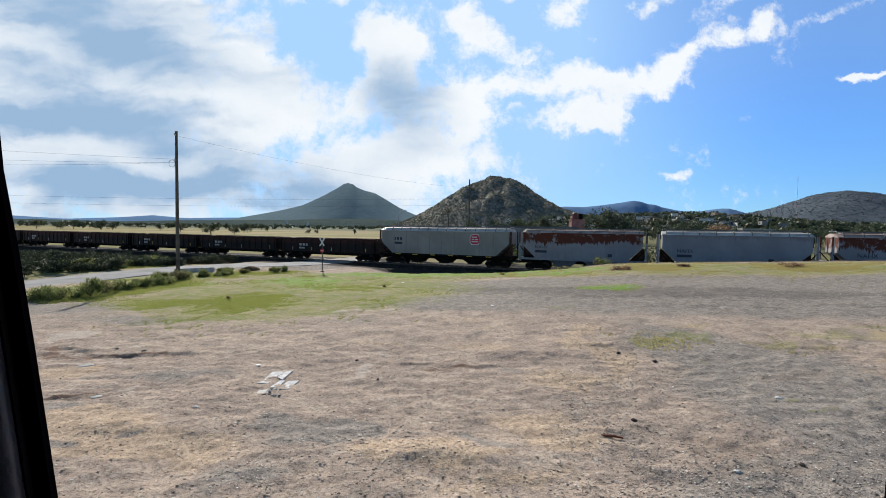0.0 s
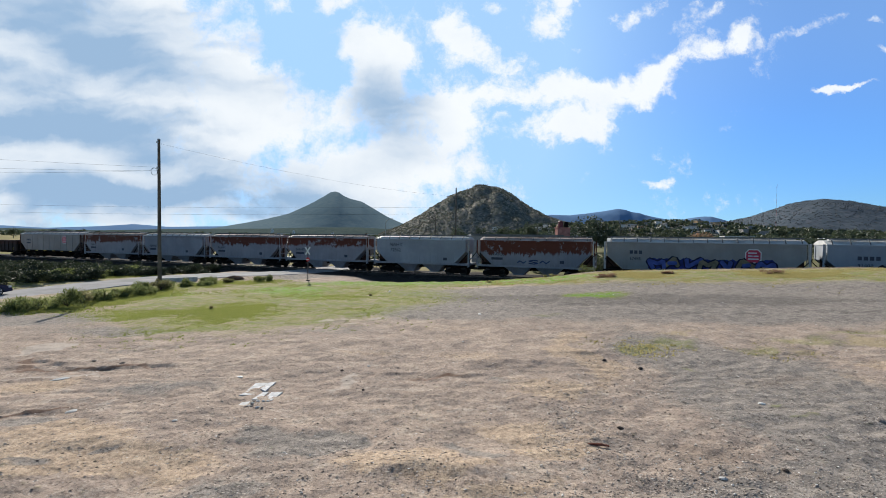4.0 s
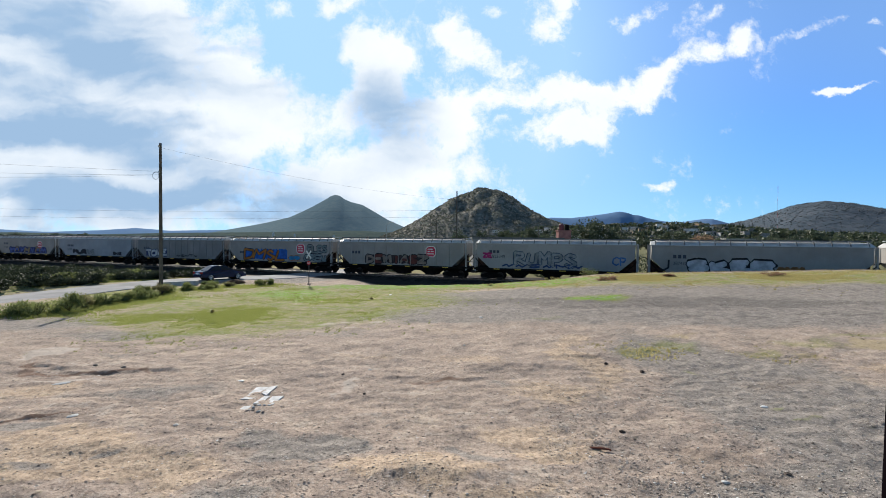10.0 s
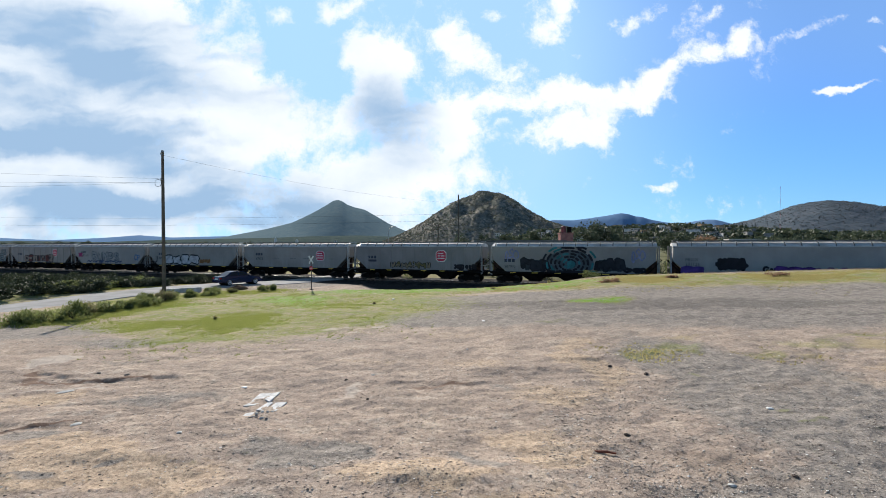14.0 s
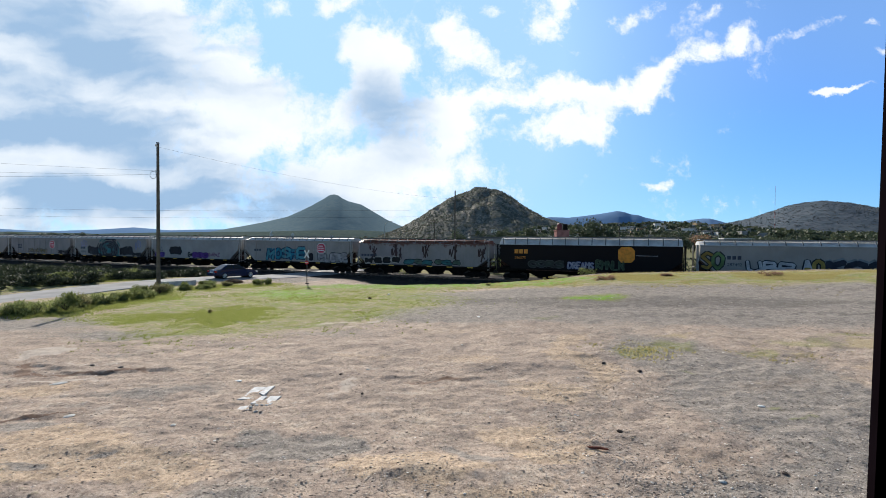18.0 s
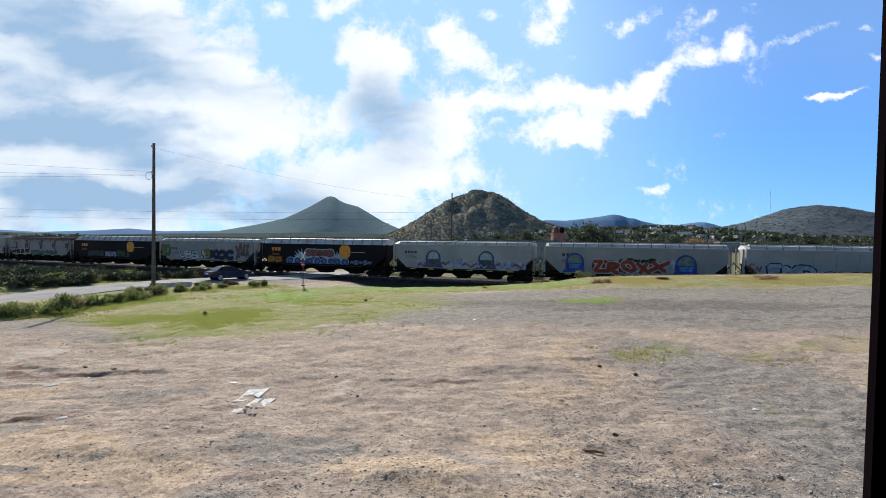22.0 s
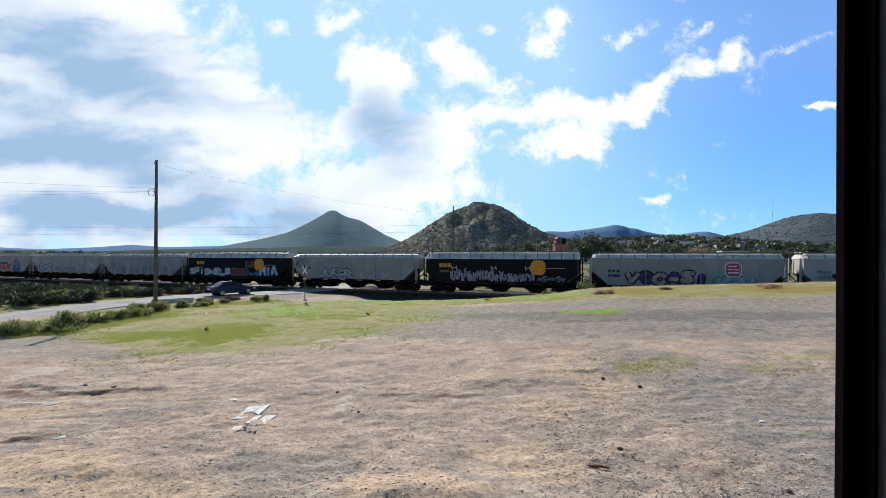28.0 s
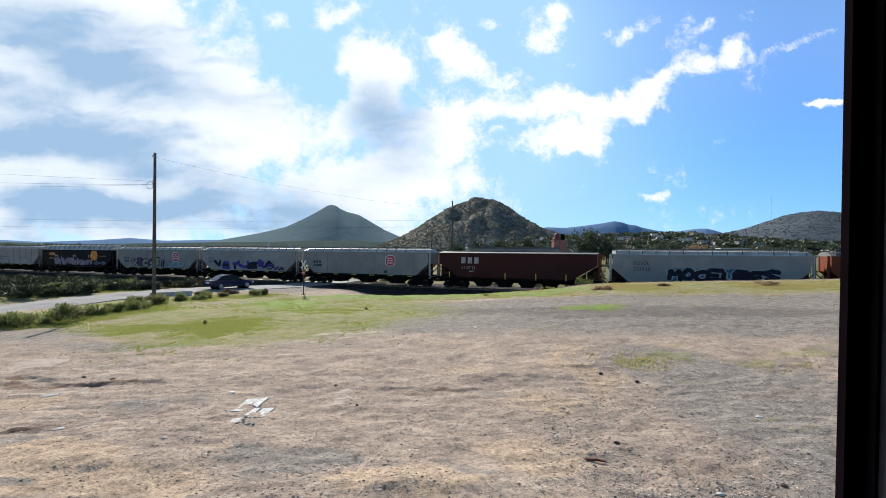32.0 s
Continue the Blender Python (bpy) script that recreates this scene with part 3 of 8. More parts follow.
SOIL["lush"] += [(-7.0, 45.9, 3.6, 1.2, -18, 1.6), (-1.2, 43.0, 3.6, 1.2, -18, 1.6), (3.7, 41.0, 3.6, 1.2, -18, 1.6), (7.8, 37.4, 3.6, 1.2, -18, 1.6), (-1.0, 44.8, 7.0, 1.8, -18, 1.2), (-2.5, 46.3, 5.0, 1.3, -16, 1.4), (4.5, 43.6, 5.0, 1.2, -20, 1.4), (-8.0, 45.0, 6.0, 2.5, 0, 1.4), (3.0, 42.8, 6.0, 1.6, -17, 1.5), (9.2, 28.0, 1.6, 1.2, -10, 1.3), (-12.0, 38.0, 4.0, 4.0, 20, 1.1), (-9.5, 33.0, 2.0, 3.0, 20, 0.7), (-20.0, 31.5, 7.0, 1.5, 55, 0.9), (-3.0, 46.0, 6.0, 1.8, -15, 1.5), (10.5, 39.5, 3.5, 1.2, -20, 1.3), (-44.0, 48.0, 14.0, 8.0, -20, 0.8)]
SOIL["silt"] += [(-13.7, 16.4, 0.5, 1.0, 20, 0.9), (-14.8, 15.2, 1.0, 0.25, 15, 0.9), (-11.0, 13.3, 2.0, 0.22, 4, 0.7), (-5.0, 22.5, 1.8, 0.25, 12, 0.8), (-4.3, 21.3, 0.9, 0.18, -20, 0.8), (-3.2, 23.2, 1.0, 0.2, 25, 0.8), (-6.8, 24.0, 1.2, 0.2, -8, 0.7), (-2.6, 13.0, 0.35, 1.6, 12, 0.7), (-3.3, 16.6, 1.6, 0.2, -6, 0.7), (-1.2, 17.6, 0.8, 0.2, 10, 0.6)]
# dark ellipses that follow the ledge faces and stand for their shade
SOIL["ledge_shade"] += [(-10.6, 14.16, 2.4, 0.15, 0, 1.1), (-12.7, 14.7, 0.5, 0.25, -40, 1.0), (-9.7, 10.55, 1.1, 0.10, 0, 1.1), (-0.2, 13.6, 1.4, 0.22, 5, 0.7), (-8.3, 10.9, 0.8, 0.25, 15, 0.6)]


def soil(rows, x, y):
    """Soft ellipses with wavering edges; the sum of all."""
    xw = x + 0.35 * np.sin(1.3 * y + 1.7 * np.sin(0.9 * x)) + 0.16 * np.sin(3.9 * x + 2.3 * np.sin(3.1 * y)) + 0.05 * np.sin(11.0 * y + 3 * x)
    yw = y + 0.25 * np.sin(1.5 * x + 1.9 * np.sin(1.1 * y)) + 0.12 * np.sin(4.3 * x + 2.1 * np.sin(2.7 * y)) + 0.05 * np.sin(9.0 * x - 4 * y)
    total = np.zeros(np.shape(x))
    for x0, y0, rx, ry, turn, w in rows:
        ca, sa = math.cos(radians(turn)), math.sin(radians(turn))
        u, v = ((xw - x0) * ca + (yw - y0) * sa) / rx, ((yw - y0) * ca - (xw - x0) * sa) / ry
        total += w * sstep(1.5, 0.0, np.hypot(u, v))
    return total


def ground_material():
    m, t, b = shader("field_ground", 0.95)
    o = nd(t, "ShaderNodeTexCoord").outputs["Object"]
    fl = nd(t, "ShaderNodeVectorMath", {0: o, 1: (1, 1, 0)}, operation="MULTIPLY").outputs[0]
    big, mid, fine, grit = noise_tex(t, fl, 0.16, 5), noise_tex(t, fl, 0.8, 6, 0.62), noise_tex(t, fl, 6.0, 6, 0.65), noise_tex(t, fl, 34.0, 4, 0.7)
    wp = nd(t, "ShaderNodeVectorMath", {0: mid.outputs["Color"], 1: (0.5, 0.5, 0.5)}, operation="SUBTRACT").outputs[0]
    wp = nd(t, "ShaderNodeVectorMath", {0: wp, "Scale": 2.4}, operation="SCALE").outputs[0]
    wv2 = nd(t, "ShaderNodeVectorMath", {0: fl, 1: wp}, operation="ADD").outputs[0]

    def area(name, lo=0.25, hi=0.65, spread=0.9):
        v = nd(t, "ShaderNodeAttribute", attribute_name=name).outputs["Fac"]
        v = mth(t, "ADD", v, mth(t, "MULTIPLY_ADD", fine.outputs[0], spread, -0.5 * spread))
        return rng(t, v, lo, hi)

    # bare pinkish dirt
    c = mix(t, rng(t, big.outputs[0], 0.35, 0.65), (0.385, 0.304, 0.250), (0.432, 0.342, 0.276))
    c = mix(t, mth(t, "MULTIPLY", rng(t, mid.outputs[0], 0.46, 0.62), 0.65), c, (0.270, 0.220, 0.188))
    c = mix(t, mth(t, "MULTIPLY", rng(t, mid.outputs[0], 0.46, 0.32), 0.60), c, (0.520, 0.425, 0.340))
    blot = noise_tex(t, fl, 2.4, 8, 0.74, 0.3)
    c = mix(t, mth(t, "MULTIPLY", rng(t, blot.outputs[0], 0.52, 0.63), 0.45), c, (0.205, 0.170, 0.152))
    c = mix(t, mth(t, "MULTIPLY", rng(t, blot.outputs[0], 0.47, 0.36), 0.50), c, (0.500, 0.428, 0.360))
    wash = noise_tex(t, nd(t, "ShaderNodeMapping", {"Vector": wv2, "Rotation": (0, 0, 0.35), "Scale": (0.45, 1.5, 1.0)}).outputs[0], 1.0, 6, 0.65)
    c = mix(t, mth(t, "MULTIPLY", rng(t, wash.outputs[0], 0.57, 0.68), 0.45), c, (0.52, 0.455, 0.390))
    # tan soil
    tan = area("tan", 0.30, 0.62, 0.8)
    c = mix(t, mth(t, "MULTIPLY", tan, 0.80), c, mix(t, rng(t, blot.outputs[0], 0.40, 0.60), (0.545, 0.418, 0.302), (0.440, 0.330, 0.236)))
    # grey gravel
    gra = area("gravel", 0.28, 0.62, 0.8)
    gc = mix(t, rng(t, blot.outputs[0], 0.40, 0.60), (0.205, 0.186, 0.170), (0.325, 0.290, 0.258))
    c = mix(t, mth(t, "MULTIPLY", gra, 0.90), c, gc)
    # darker brown soil trodden into the gravel
    brn = area("brown", 0.3, 0.7, 0.9)
    c = mix(t, mth(t, "MULTIPLY", brn, 0.55), c, (0.245, 0.190, 0.152))
    # wheel ruts along the gravel track
    rut = area("rut", 0.3, 0.7, 0.9)
    c = mix(t, mth(t, "MULTIPLY", rut, 0.5), c, (0.105, 0.096, 0.090))
    # small stones: dark and pale specks at two sizes
    speck = None
    for scale, cut, amount in ((17.0, 0.58, 0.65), (38.0, 0.50, 0.55)):
        vor = nd(t, "ShaderNodeTexVoronoi", {"Vector": fl, "Scale": scale, "Randomness": 1.0})
        vr = nd(t, "ShaderNodeSeparateColor", {0: vor.outputs["Color"]})
        sp = mth(t, "MULTIPLY", rng(t, vor.outputs["Distance"], 0.36, 0.24), rng(t, vr.outputs[0], cut, cut + 0.06))
        sc = mix(t, rng(t, vr.outputs[1], 0.35, 0.8), (0.110, 0.094, 0.086), (0.56, 0.52, 0.48))
        c = mix(t, mth(t, "MULTIPLY", sp, mth(t, "MULTIPLY_ADD", gra, amount * 0.4, amount * 0.6)), c, sc)
        speck = sp if speck is None else mth(t, "MAXIMUM", speck, sp)
    coarse = noise_tex(t, fl, 11.0, 7, 0.75)
    c = mix(t, mth(t, "MULTIPLY", rng(t, coarse.outputs[0], 0.51, 0.60), 0.65), c, (0.52, 0.50, 0.49), "MULTIPLY")
    c = mix(t, mth(t, "MULTIPLY", rng(t, coarse.outputs[0], 0.48, 0.39), 0.65), c, (1.32, 1.30, 1.27), "MULTIPLY")
    c = mix(t, mth(t, "MULTIPLY", rng(t, grit.outputs[0], 0.52, 0.68), 0.30), c, (0.12, 0.100, 0.085))
    clump = noise_tex(t, fl, 4.2, 7, 0.72)
    c = mix(t, mth(t, "MULTIPLY", rng(t, clump.outputs[0], 0.52, 0.62), 0.40), c, (0.62, 0.60, 0.59), "MULTIPLY")
    c = mix(t, mth(t, "MULTIPLY", rng(t, clump.outputs[0], 0.48, 0.38), 0.50), c, (1.26, 1.25, 1.23), "MULTIPLY")
    # grass
    gr = area("grass", 0.05, 0.55, 1.1)
    gr2 = area("patch", 0.35, 0.85, 1.0)
    straw = area("straw", 0.3, 0.7, 0.8)
    lush = area("lush", 0.3, 0.8, 0.8)
    dry = mix(t, rng(t, mid.outputs[0], 0.35, 0.65), (0.250, 0.248, 0.080), (0.195, 0.232, 0.058))
    gcol = mix(t, lush, dry, (0.155, 0.300, 0.022))
    blade = noise_tex(t, fl, 9.0, 7, 0.8)
    gcol = mix(t, mth(t, "MULTIPLY", rng(t, blade.outputs[0], 0.52, 0.62), 0.5), gcol, (0.085, 0.100, 0.032))
    gcol = mix(t, mth(t, "MULTIPLY", rng(t, blade.outputs[0], 0.46, 0.36), 0.4), gcol, (0.32, 0.315, 0.115))
    patchy = mth(t, "MULTIPLY", rng(t, blot.outputs[0], 0.60, 0.46, 0.55, 1.0), rng(t, noise_tex(t, wv2, 1.5, 6, 0.7).outputs[0], 0.62, 0.44, 0.45, 1.0))
    c = mix(t, mth(t, "MULTIPLY", straw, 0.6), c, (0.42, 0.335, 0.190))
    c = mix(t, mth(t, "MULTIPLY", mth(t, "MAXIMUM", gr, mth(t, "MULTIPLY", gr2, 0.62)), patchy), c, gcol)
    # land beyond the line: stubble fields
    sepo = nd(t, "ShaderNodeSeparateXYZ", {0: fl})
    over = mth(t, "ADD", mth(t, "MULTIPLY", sepo.outputs[0], AX), mth(t, "MULTIPLY", sepo.outputs[1], AY))
    beyond = rng(t, over, A0 + 5.0, A0 + 9.0)
    strip = nd(t, "ShaderNodeMapping", {"Vector": fl, "Rotation": (0, 0, 0.38), "Scale": (0.15, 1.0, 1.0)}).outputs[0]
    field = mix(t, rng(t, noise_tex(t, strip, 0.03, 3).outputs[0], 0.4, 0.6), (0.32, 0.25, 0.13), (0.20, 0.19, 0.08))
    fieldr = mix(t, fine.outputs[0], (0.10, 0.11, 0.05), (0.20, 0.18, 0.10))
    field = mix(t, rng(t, sepo.outputs[0], -10.0, 10.0), field, fieldr)
    field = mix(t, rng(t, over, A0 + 170.0, A0 + 420.0), field, mix(t, fine.outputs[0], (0.055, 0.075, 0.045), (0.10, 0.11, 0.065)))
    c = mix(t, beyond, c, field)
    # ballast and cutting, near black: the train's shade is deepened in the colour
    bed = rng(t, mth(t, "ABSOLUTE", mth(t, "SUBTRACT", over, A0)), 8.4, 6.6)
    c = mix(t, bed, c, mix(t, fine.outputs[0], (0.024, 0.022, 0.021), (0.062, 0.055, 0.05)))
    # pale silt left by running water
    silt = area("silt", 0.35, 0.6, 0.6)
    c = mix(t, mth(t, "MULTIPLY", silt, 0.6), c, (0.52, 0.455, 0.395))
    # dark reddish earth along the ledges, with their shade painted into the colour
    dark = area("ledge_shade", 0.3, 0.7, 0.5)
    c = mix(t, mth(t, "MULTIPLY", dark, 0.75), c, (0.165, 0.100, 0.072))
    t.links.new(c, b.inputs["Base Color"])
    hh = mth(t, "ADD", mth(t, "MULTIPLY", fine.outputs[0], 1.0), mth(t, "MULTIPLY", grit.outputs[0], 0.35))
    hh = mth(t, "ADD", hh, mth(t, "MULTIPLY", speck, 0.5))
    bumped(t, b, hh, 0.7, 0.045)
    return m


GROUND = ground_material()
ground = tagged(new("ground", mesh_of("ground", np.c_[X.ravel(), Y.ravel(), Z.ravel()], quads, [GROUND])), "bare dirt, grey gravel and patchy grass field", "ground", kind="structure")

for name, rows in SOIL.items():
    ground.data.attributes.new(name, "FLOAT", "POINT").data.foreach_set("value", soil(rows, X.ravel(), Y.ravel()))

# ---- building helpers ----
def box(bm, x0, x1, y0, y1, z0, z1):
    v = [bm.verts.new(p) for p in ((x0, y0, z0), (x1, y0, z0), (x1, y1, z0), (x0, y1, z0), (x0, y0, z1), (x1, y0, z1), (x1, y1, z1), (x0, y1, z1))]
    for f in ((3, 2, 1, 0), (4, 5, 6, 7), (0, 1, 5, 4), (1, 2, 6, 5), (2, 3, 7, 6), (3, 0, 4, 7)):
        bm.faces.new([v[i] for i in f])


def prism(bm, outline, axis, lo, hi):
    """An outline of (a, b) pairs pushed out along an axis: 'y' takes a, b as x, z; 'x' as y, z; 'z' as x, y."""
    def at(a, b, k):
        return {"y": (a, k, b), "x": (k, a, b), "z": (a, b, k)}[axis]
    p = [bm.verts.new(at(a, b, lo)) for a, b in outline]
    q = [bm.verts.new(at(a, b, hi)) for a, b in outline]
    n = len(outline)
    bm.faces.new(p), bm.faces.new(q[::-1])
    for i in range(n):
        bm.faces.new((p[i], q[i], q[(i + 1) % n], p[(i + 1) % n]))


def tube(bm, p, q, r0, r1=None, seg=8, caps=True):
    p, q = Vector(p), Vector(q)
    r1 = r0 if r1 is None else r1
    w = (q - p).normalized()
    u = w.cross(Vector((0, 0, 1)) if abs(w.z) < 0.9 else Vector((1, 0, 0))).normalized()
    v = w.cross(u)
    a = [bm.verts.new(p + (u * math.cos(2 * math.pi * k / seg) + v * math.sin(2 * math.pi * k / seg)) * r0) for k in range(seg)]
    b = [bm.verts.new(q + (u * math.cos(2 * math.pi * k / seg) + v * math.sin(2 * math.pi * k / seg)) * r1) for k in range(seg)]
    for k in range(seg):
        bm.faces.new((a[k], a[(k + 1) % seg], b[(k + 1) % seg], b[k]))
    if caps:
        bm.faces.new(a[::-1]), bm.faces.new(b)


MESHES = {}


def cached(key, build, bevel=0.0, smooth=False):
    """The mesh under a key, built once by build(bm)."""
    if key not in MESHES:
        bm = bmesh.new()
        build(bm)
        if bevel:
            bmesh.ops.bevel(bm, geom=[e for e in bm.edges], offset=bevel, segments=1, affect="EDGES")
        bmesh.ops.recalc_face_normals(bm, faces=bm.faces)
        me = bpy.data.meshes.new(str(key[0] if isinstance(key, tuple) else key))
        bm.to_mesh(me)
        bm.free()
        me.materials.append(None)
        if smooth:
            me.polygons.foreach_set("use_smooth", [True] * len(me.polygons))
        MESHES[key] = me
    return MESHES[key]


def part(name, me, material, parent, label="", m=None):
    """One mesh object under a thing or a part; a bmesh is turned into a mesh first."""
    if isinstance(me, bmesh.types.BMesh):
        bm, me = me, bpy.data.meshes.new(name)
        bmesh.ops.recalc_face_normals(bm, faces=bm.faces)
        bm.to_mesh(me)
        bm.free()
        me.materials.append(None)
    ob = new(name, me)
    if material is not None:
        ob.material_slots[0].link = "OBJECT"
        ob.material_slots[0].material = material
    if parent is not None:
        ob.parent = parent
    if m is not None:
        ob.matrix_basis = m
    return tagged(ob, label)


def thing(name, label, category, m, group="", kind=""):
    ob = tagged(new(name), label, category, group, kind)
    ob.empty_display_size = 0.2
    ob.matrix_basis = m
    return ob


# ---- letters drawn as strokes on a 2 x 4 grid ----
STROKES = {
    "A": "00 14 20/0.4,1.4 1.6,1.4", "B": "00 04 1.6,3.6 1.6,2.5 0,2.1 1.9,1.6 1.9,0.5 00", "C": "2,3.4 1,4 0,3 0,1 1,0 2,0.6", "D": "00 04 1.4,3.6 2,2 1.4,0.4 00",
    "E": "20 00 04 24/0,2 1.5,2", "F": "00 04 24/0,2 1.5,2", "G": "2,3.4 1,4 0,3 0,1 1,0 2,0.6 2,2 1.2,2", "H": "00 04/20 24/02 22", "I": "10 14", "J": "24 2,1 1,0 0,0.8", "K": "00 04/24 02 20", "L": "04 00 20",
    "M": "00 0,4 12 24 20", "N": "00 04 20 24", "O": "10 0,1 0,3 14 2,3 2,1 10", "P": "00 04 1.6,3.8 1.9,2.9 1.5,2 0,1.9", "R": "00 04 1.7,3.7 1.7,2.4 0,2 20",
    "S": "0,0.5 1,0 2,1 0,3 1,4 2,3.5", "T": "10 14/04 24", "U": "04 0,1 1,0 2,1 24", "V": "04 10 24", "W": "04 0.5,0 12 1.5,0 24", "X": "00 24/04 20", "Y": "04 12 24/12 10", "Z": "04 24 00 20",
    "~": "0,1 0.6,3 1.2,0.6 2,3", "*": "00 24/04 20/02 22/10 14"}


def strokes_of(ch):
    out = []
    for line in STROKES[ch].split("/"):
        out.append([tuple(float(v) for v in (w.split(",") if "," in w else (w[0], w[1]))) for w in line.split()])
    return out


def along(u, half):
    """A share of the side as it shows from the field, turned into metres from the leading end."""
    f = min(1.0, max(0.0, u / (2 * half)))
    return u + 2.6 * f * (1 - f)


def blob_poly(bm, pts, y, mi):
    """A flat face on the car's side: u runs along the car from the leading end, z up."""
    try:
        f = bm.faces.new([bm.verts.new((-u, y, z)) for u, z in pts])
        f.material_index = mi
    except ValueError:
        pass


def stroke(bm, pts, wide, y, mi):
    for (u0, z0), (u1, z1) in zip(pts, pts[1:]):
        ln = math.hypot(u1 - u0, z1 - z0) or 1e-6
        ex, ez = (u1 - u0) / ln * wide, (z1 - z0) / ln * wide
        blob_poly(bm, [(u0 - ez, z0 + ex), (u0 - ex * 0.6, z0 - ez * 0.6), (u0 + ez, z0 - ex), (u1 + ez, z1 - ex), (u1 + ex * 0.6, z1 + ez * 0.6), (u1 - ez, z1 + ex)], y, mi)
        y += 0.0004
    return y


def graffiti(parent, word, u0, u1, z0, z1, fill, line, back=None, shine=None, fat=0.17, seed=1, wild=0.12, label="", half=0.0):
    """Painted letters with an outline, and a cloud behind them where back is given."""
    u0, u1 = along(u0, half), along(u1, half)
    rg = random.Random(seed)
    mats = [spray(fill), spray(line), spray(back or line), spray(shine or fill)]
    n, w, h = len(word), (u1 - u0) / len(word), z1 - z0
    side = 1.600

    def paint(name, bm, lab):
        me = bpy.data.meshes.new(name)
        bm.to_mesh(me)
        bm.free()
        for m in mats:
            me.materials.append(m)
        ob = new(name, me)
        ob.parent = parent
        ob.location = (half, 0, 0)
        return tagged(ob, lab)

    if back:
        # one ragged cloud shape behind the letters
        bm = bmesh.new()
        k = 14 + 4 * n
        low = [(u0 + (u1 - u0) * (i / (k - 1)), max(1.46, z0 + h * (0.02 + 0.13 * rg.random()))) for i in range(k)]
        high = [(u0 + (u1 - u0) * (i / (k - 1)), min(4.12, z1 - h * (0.0 + 0.26 * rg.random() * (1 if i % 2 else 0.4)))) for i in range(k)]
        for i in range(k - 1):
            f = bm.faces.new([bm.verts.new((-u, side, z)) for u, z in (low[i], low[i + 1], high[i + 1], high[i])])
            f.material_index = 2
        bmesh.ops.remove_doubles(bm, verts=bm.verts, dist=0.0005)
        paint("painted_cloud", bm, "painted cloud behind the letters")
        side += 0.003
    for i, ch in enumerate(word):
        if ch == " ":
            continue
        bm = bmesh.new()
        lean, up, sc = rg.uniform(-wild, wild) * 2, rg.uniform(-wild, wild) * h * 0.5, rg.uniform(1 - wild, 1 + wild)
        glyphs = []
        for line_pts in strokes_of(ch):
            pts = []
            for a, b in line_pts:
                a, b = a + rg.uniform(-wild, wild), b + rg.uniform(-wild, wild)
                uu = u0 + (i + 0.5) * w + (a / 2 - 0.5) * w * 0.82 * sc + lean * (b / 4 - 0.5) * w * 0.4
                zz = min(4.05, max(1.52, z0 + fat + (b / 4) * (h - 2 * fat) + up))
                pts.append((uu, zz))
            glyphs.append(pts)
        at = side
        for g in glyphs:
            at = stroke(bm, g, fat * 1.45, at, 1)
        at += 0.003
        for k, g in enumerate(glyphs):
            at = stroke(bm, g, fat * 0.85, at, 0 if not shine or (k + i) % 2 else 3)
        side += 0.0013
        paint("painted_letter", bm, label)


def side_text(parent, text, u, z, size, material, half):
    """Lettering on the side, in the built-in face."""
    cu = bpy.data.curves.new("lettering", "FONT")
    cu.body, cu.size, cu.extrude, cu.fill_mode = text, size, 0.002, "FRONT"
    cu.resolution_u = 2
    tmp = bpy.data.objects.new("lettering_curve", cu)
    scene.collection.objects.link(tmp)
    bpy.context.view_layer.update()
    me = bpy.data.meshes.new_from_object(tmp.evaluated_get(bpy.context.evaluated_depsgraph_get()))
    bpy.data.objects.remove(tmp)
    bpy.data.curves.remove(cu)
    me.materials.clear()
    me.materials.append(material)
    me.name = "lettering"
    ob = new("lettering", me)
    ob.parent = parent
    ob.matrix_basis = pose(half - along(u, half), 1.604, z, 90, 0, 180)
    return ob


def bars(parent, u, z, widths, hgt, material, half, gap=0.12):
    """Writing as plain bars, one to a word or letter."""
    u = along(u, half)
    for w in widths:
        w2, h2 = round(w, 2), round(hgt, 2)
        part("lettering_bar", cached(("bar", w2, h2), lambda bm: box(bm, -w2, 0, 1.6, 1.606, 0, h2)), material, parent, m=pose(half - u, 0, z))
        u += w + gap


# ---- rolling stock ----
def wheel_mesh(bm):
    for y, r, w in ((0.0, 0.44, 0.09), (0.09, 0.47, 0.03)):
        prism(bm, [(r * math.cos(a * math.pi / 9), 0.44 + r * math.sin(a * math.pi / 9)) for a in range(18)], "y", -y - w, -y)
    tube(bm, (0, -0.01, 0.44), (0, 0.06, 0.44), 0.11, seg=10)


def side_frame_mesh(bm):
    prism(bm, [(-1.28, 0.34), (-0.62, 0.30), (-0.42, 0.20), (0.42, 0.20), (0.62, 0.30), (1.28, 0.34), (1.28, 0.60), (0.85, 0.68), (0.40, 0.84), (-0.40, 0.84), (-0.85, 0.68), (-1.28, 0.60)], "y", -0.09, 0.09)
    for x in (-0.89, 0.89):
        tube(bm, (x, 0.05, 0.45), (x, 0.16, 0.45), 0.12, seg=10)
    for x in (-0.16, 0.0, 0.16):
        tube(bm, (x, 0.1, 0.28), (x, 0.1, 0.62), 0.06, seg=6)


def bolster_mesh(bm):
    box(bm, -0.2, 0.2, -1.0, 1.0, 0.45, 0.78)
    for x in (-0.89, 0.89):
        tube(bm, (x, -0.75, 0.44), (x, 0.75, 0.44), 0.08)


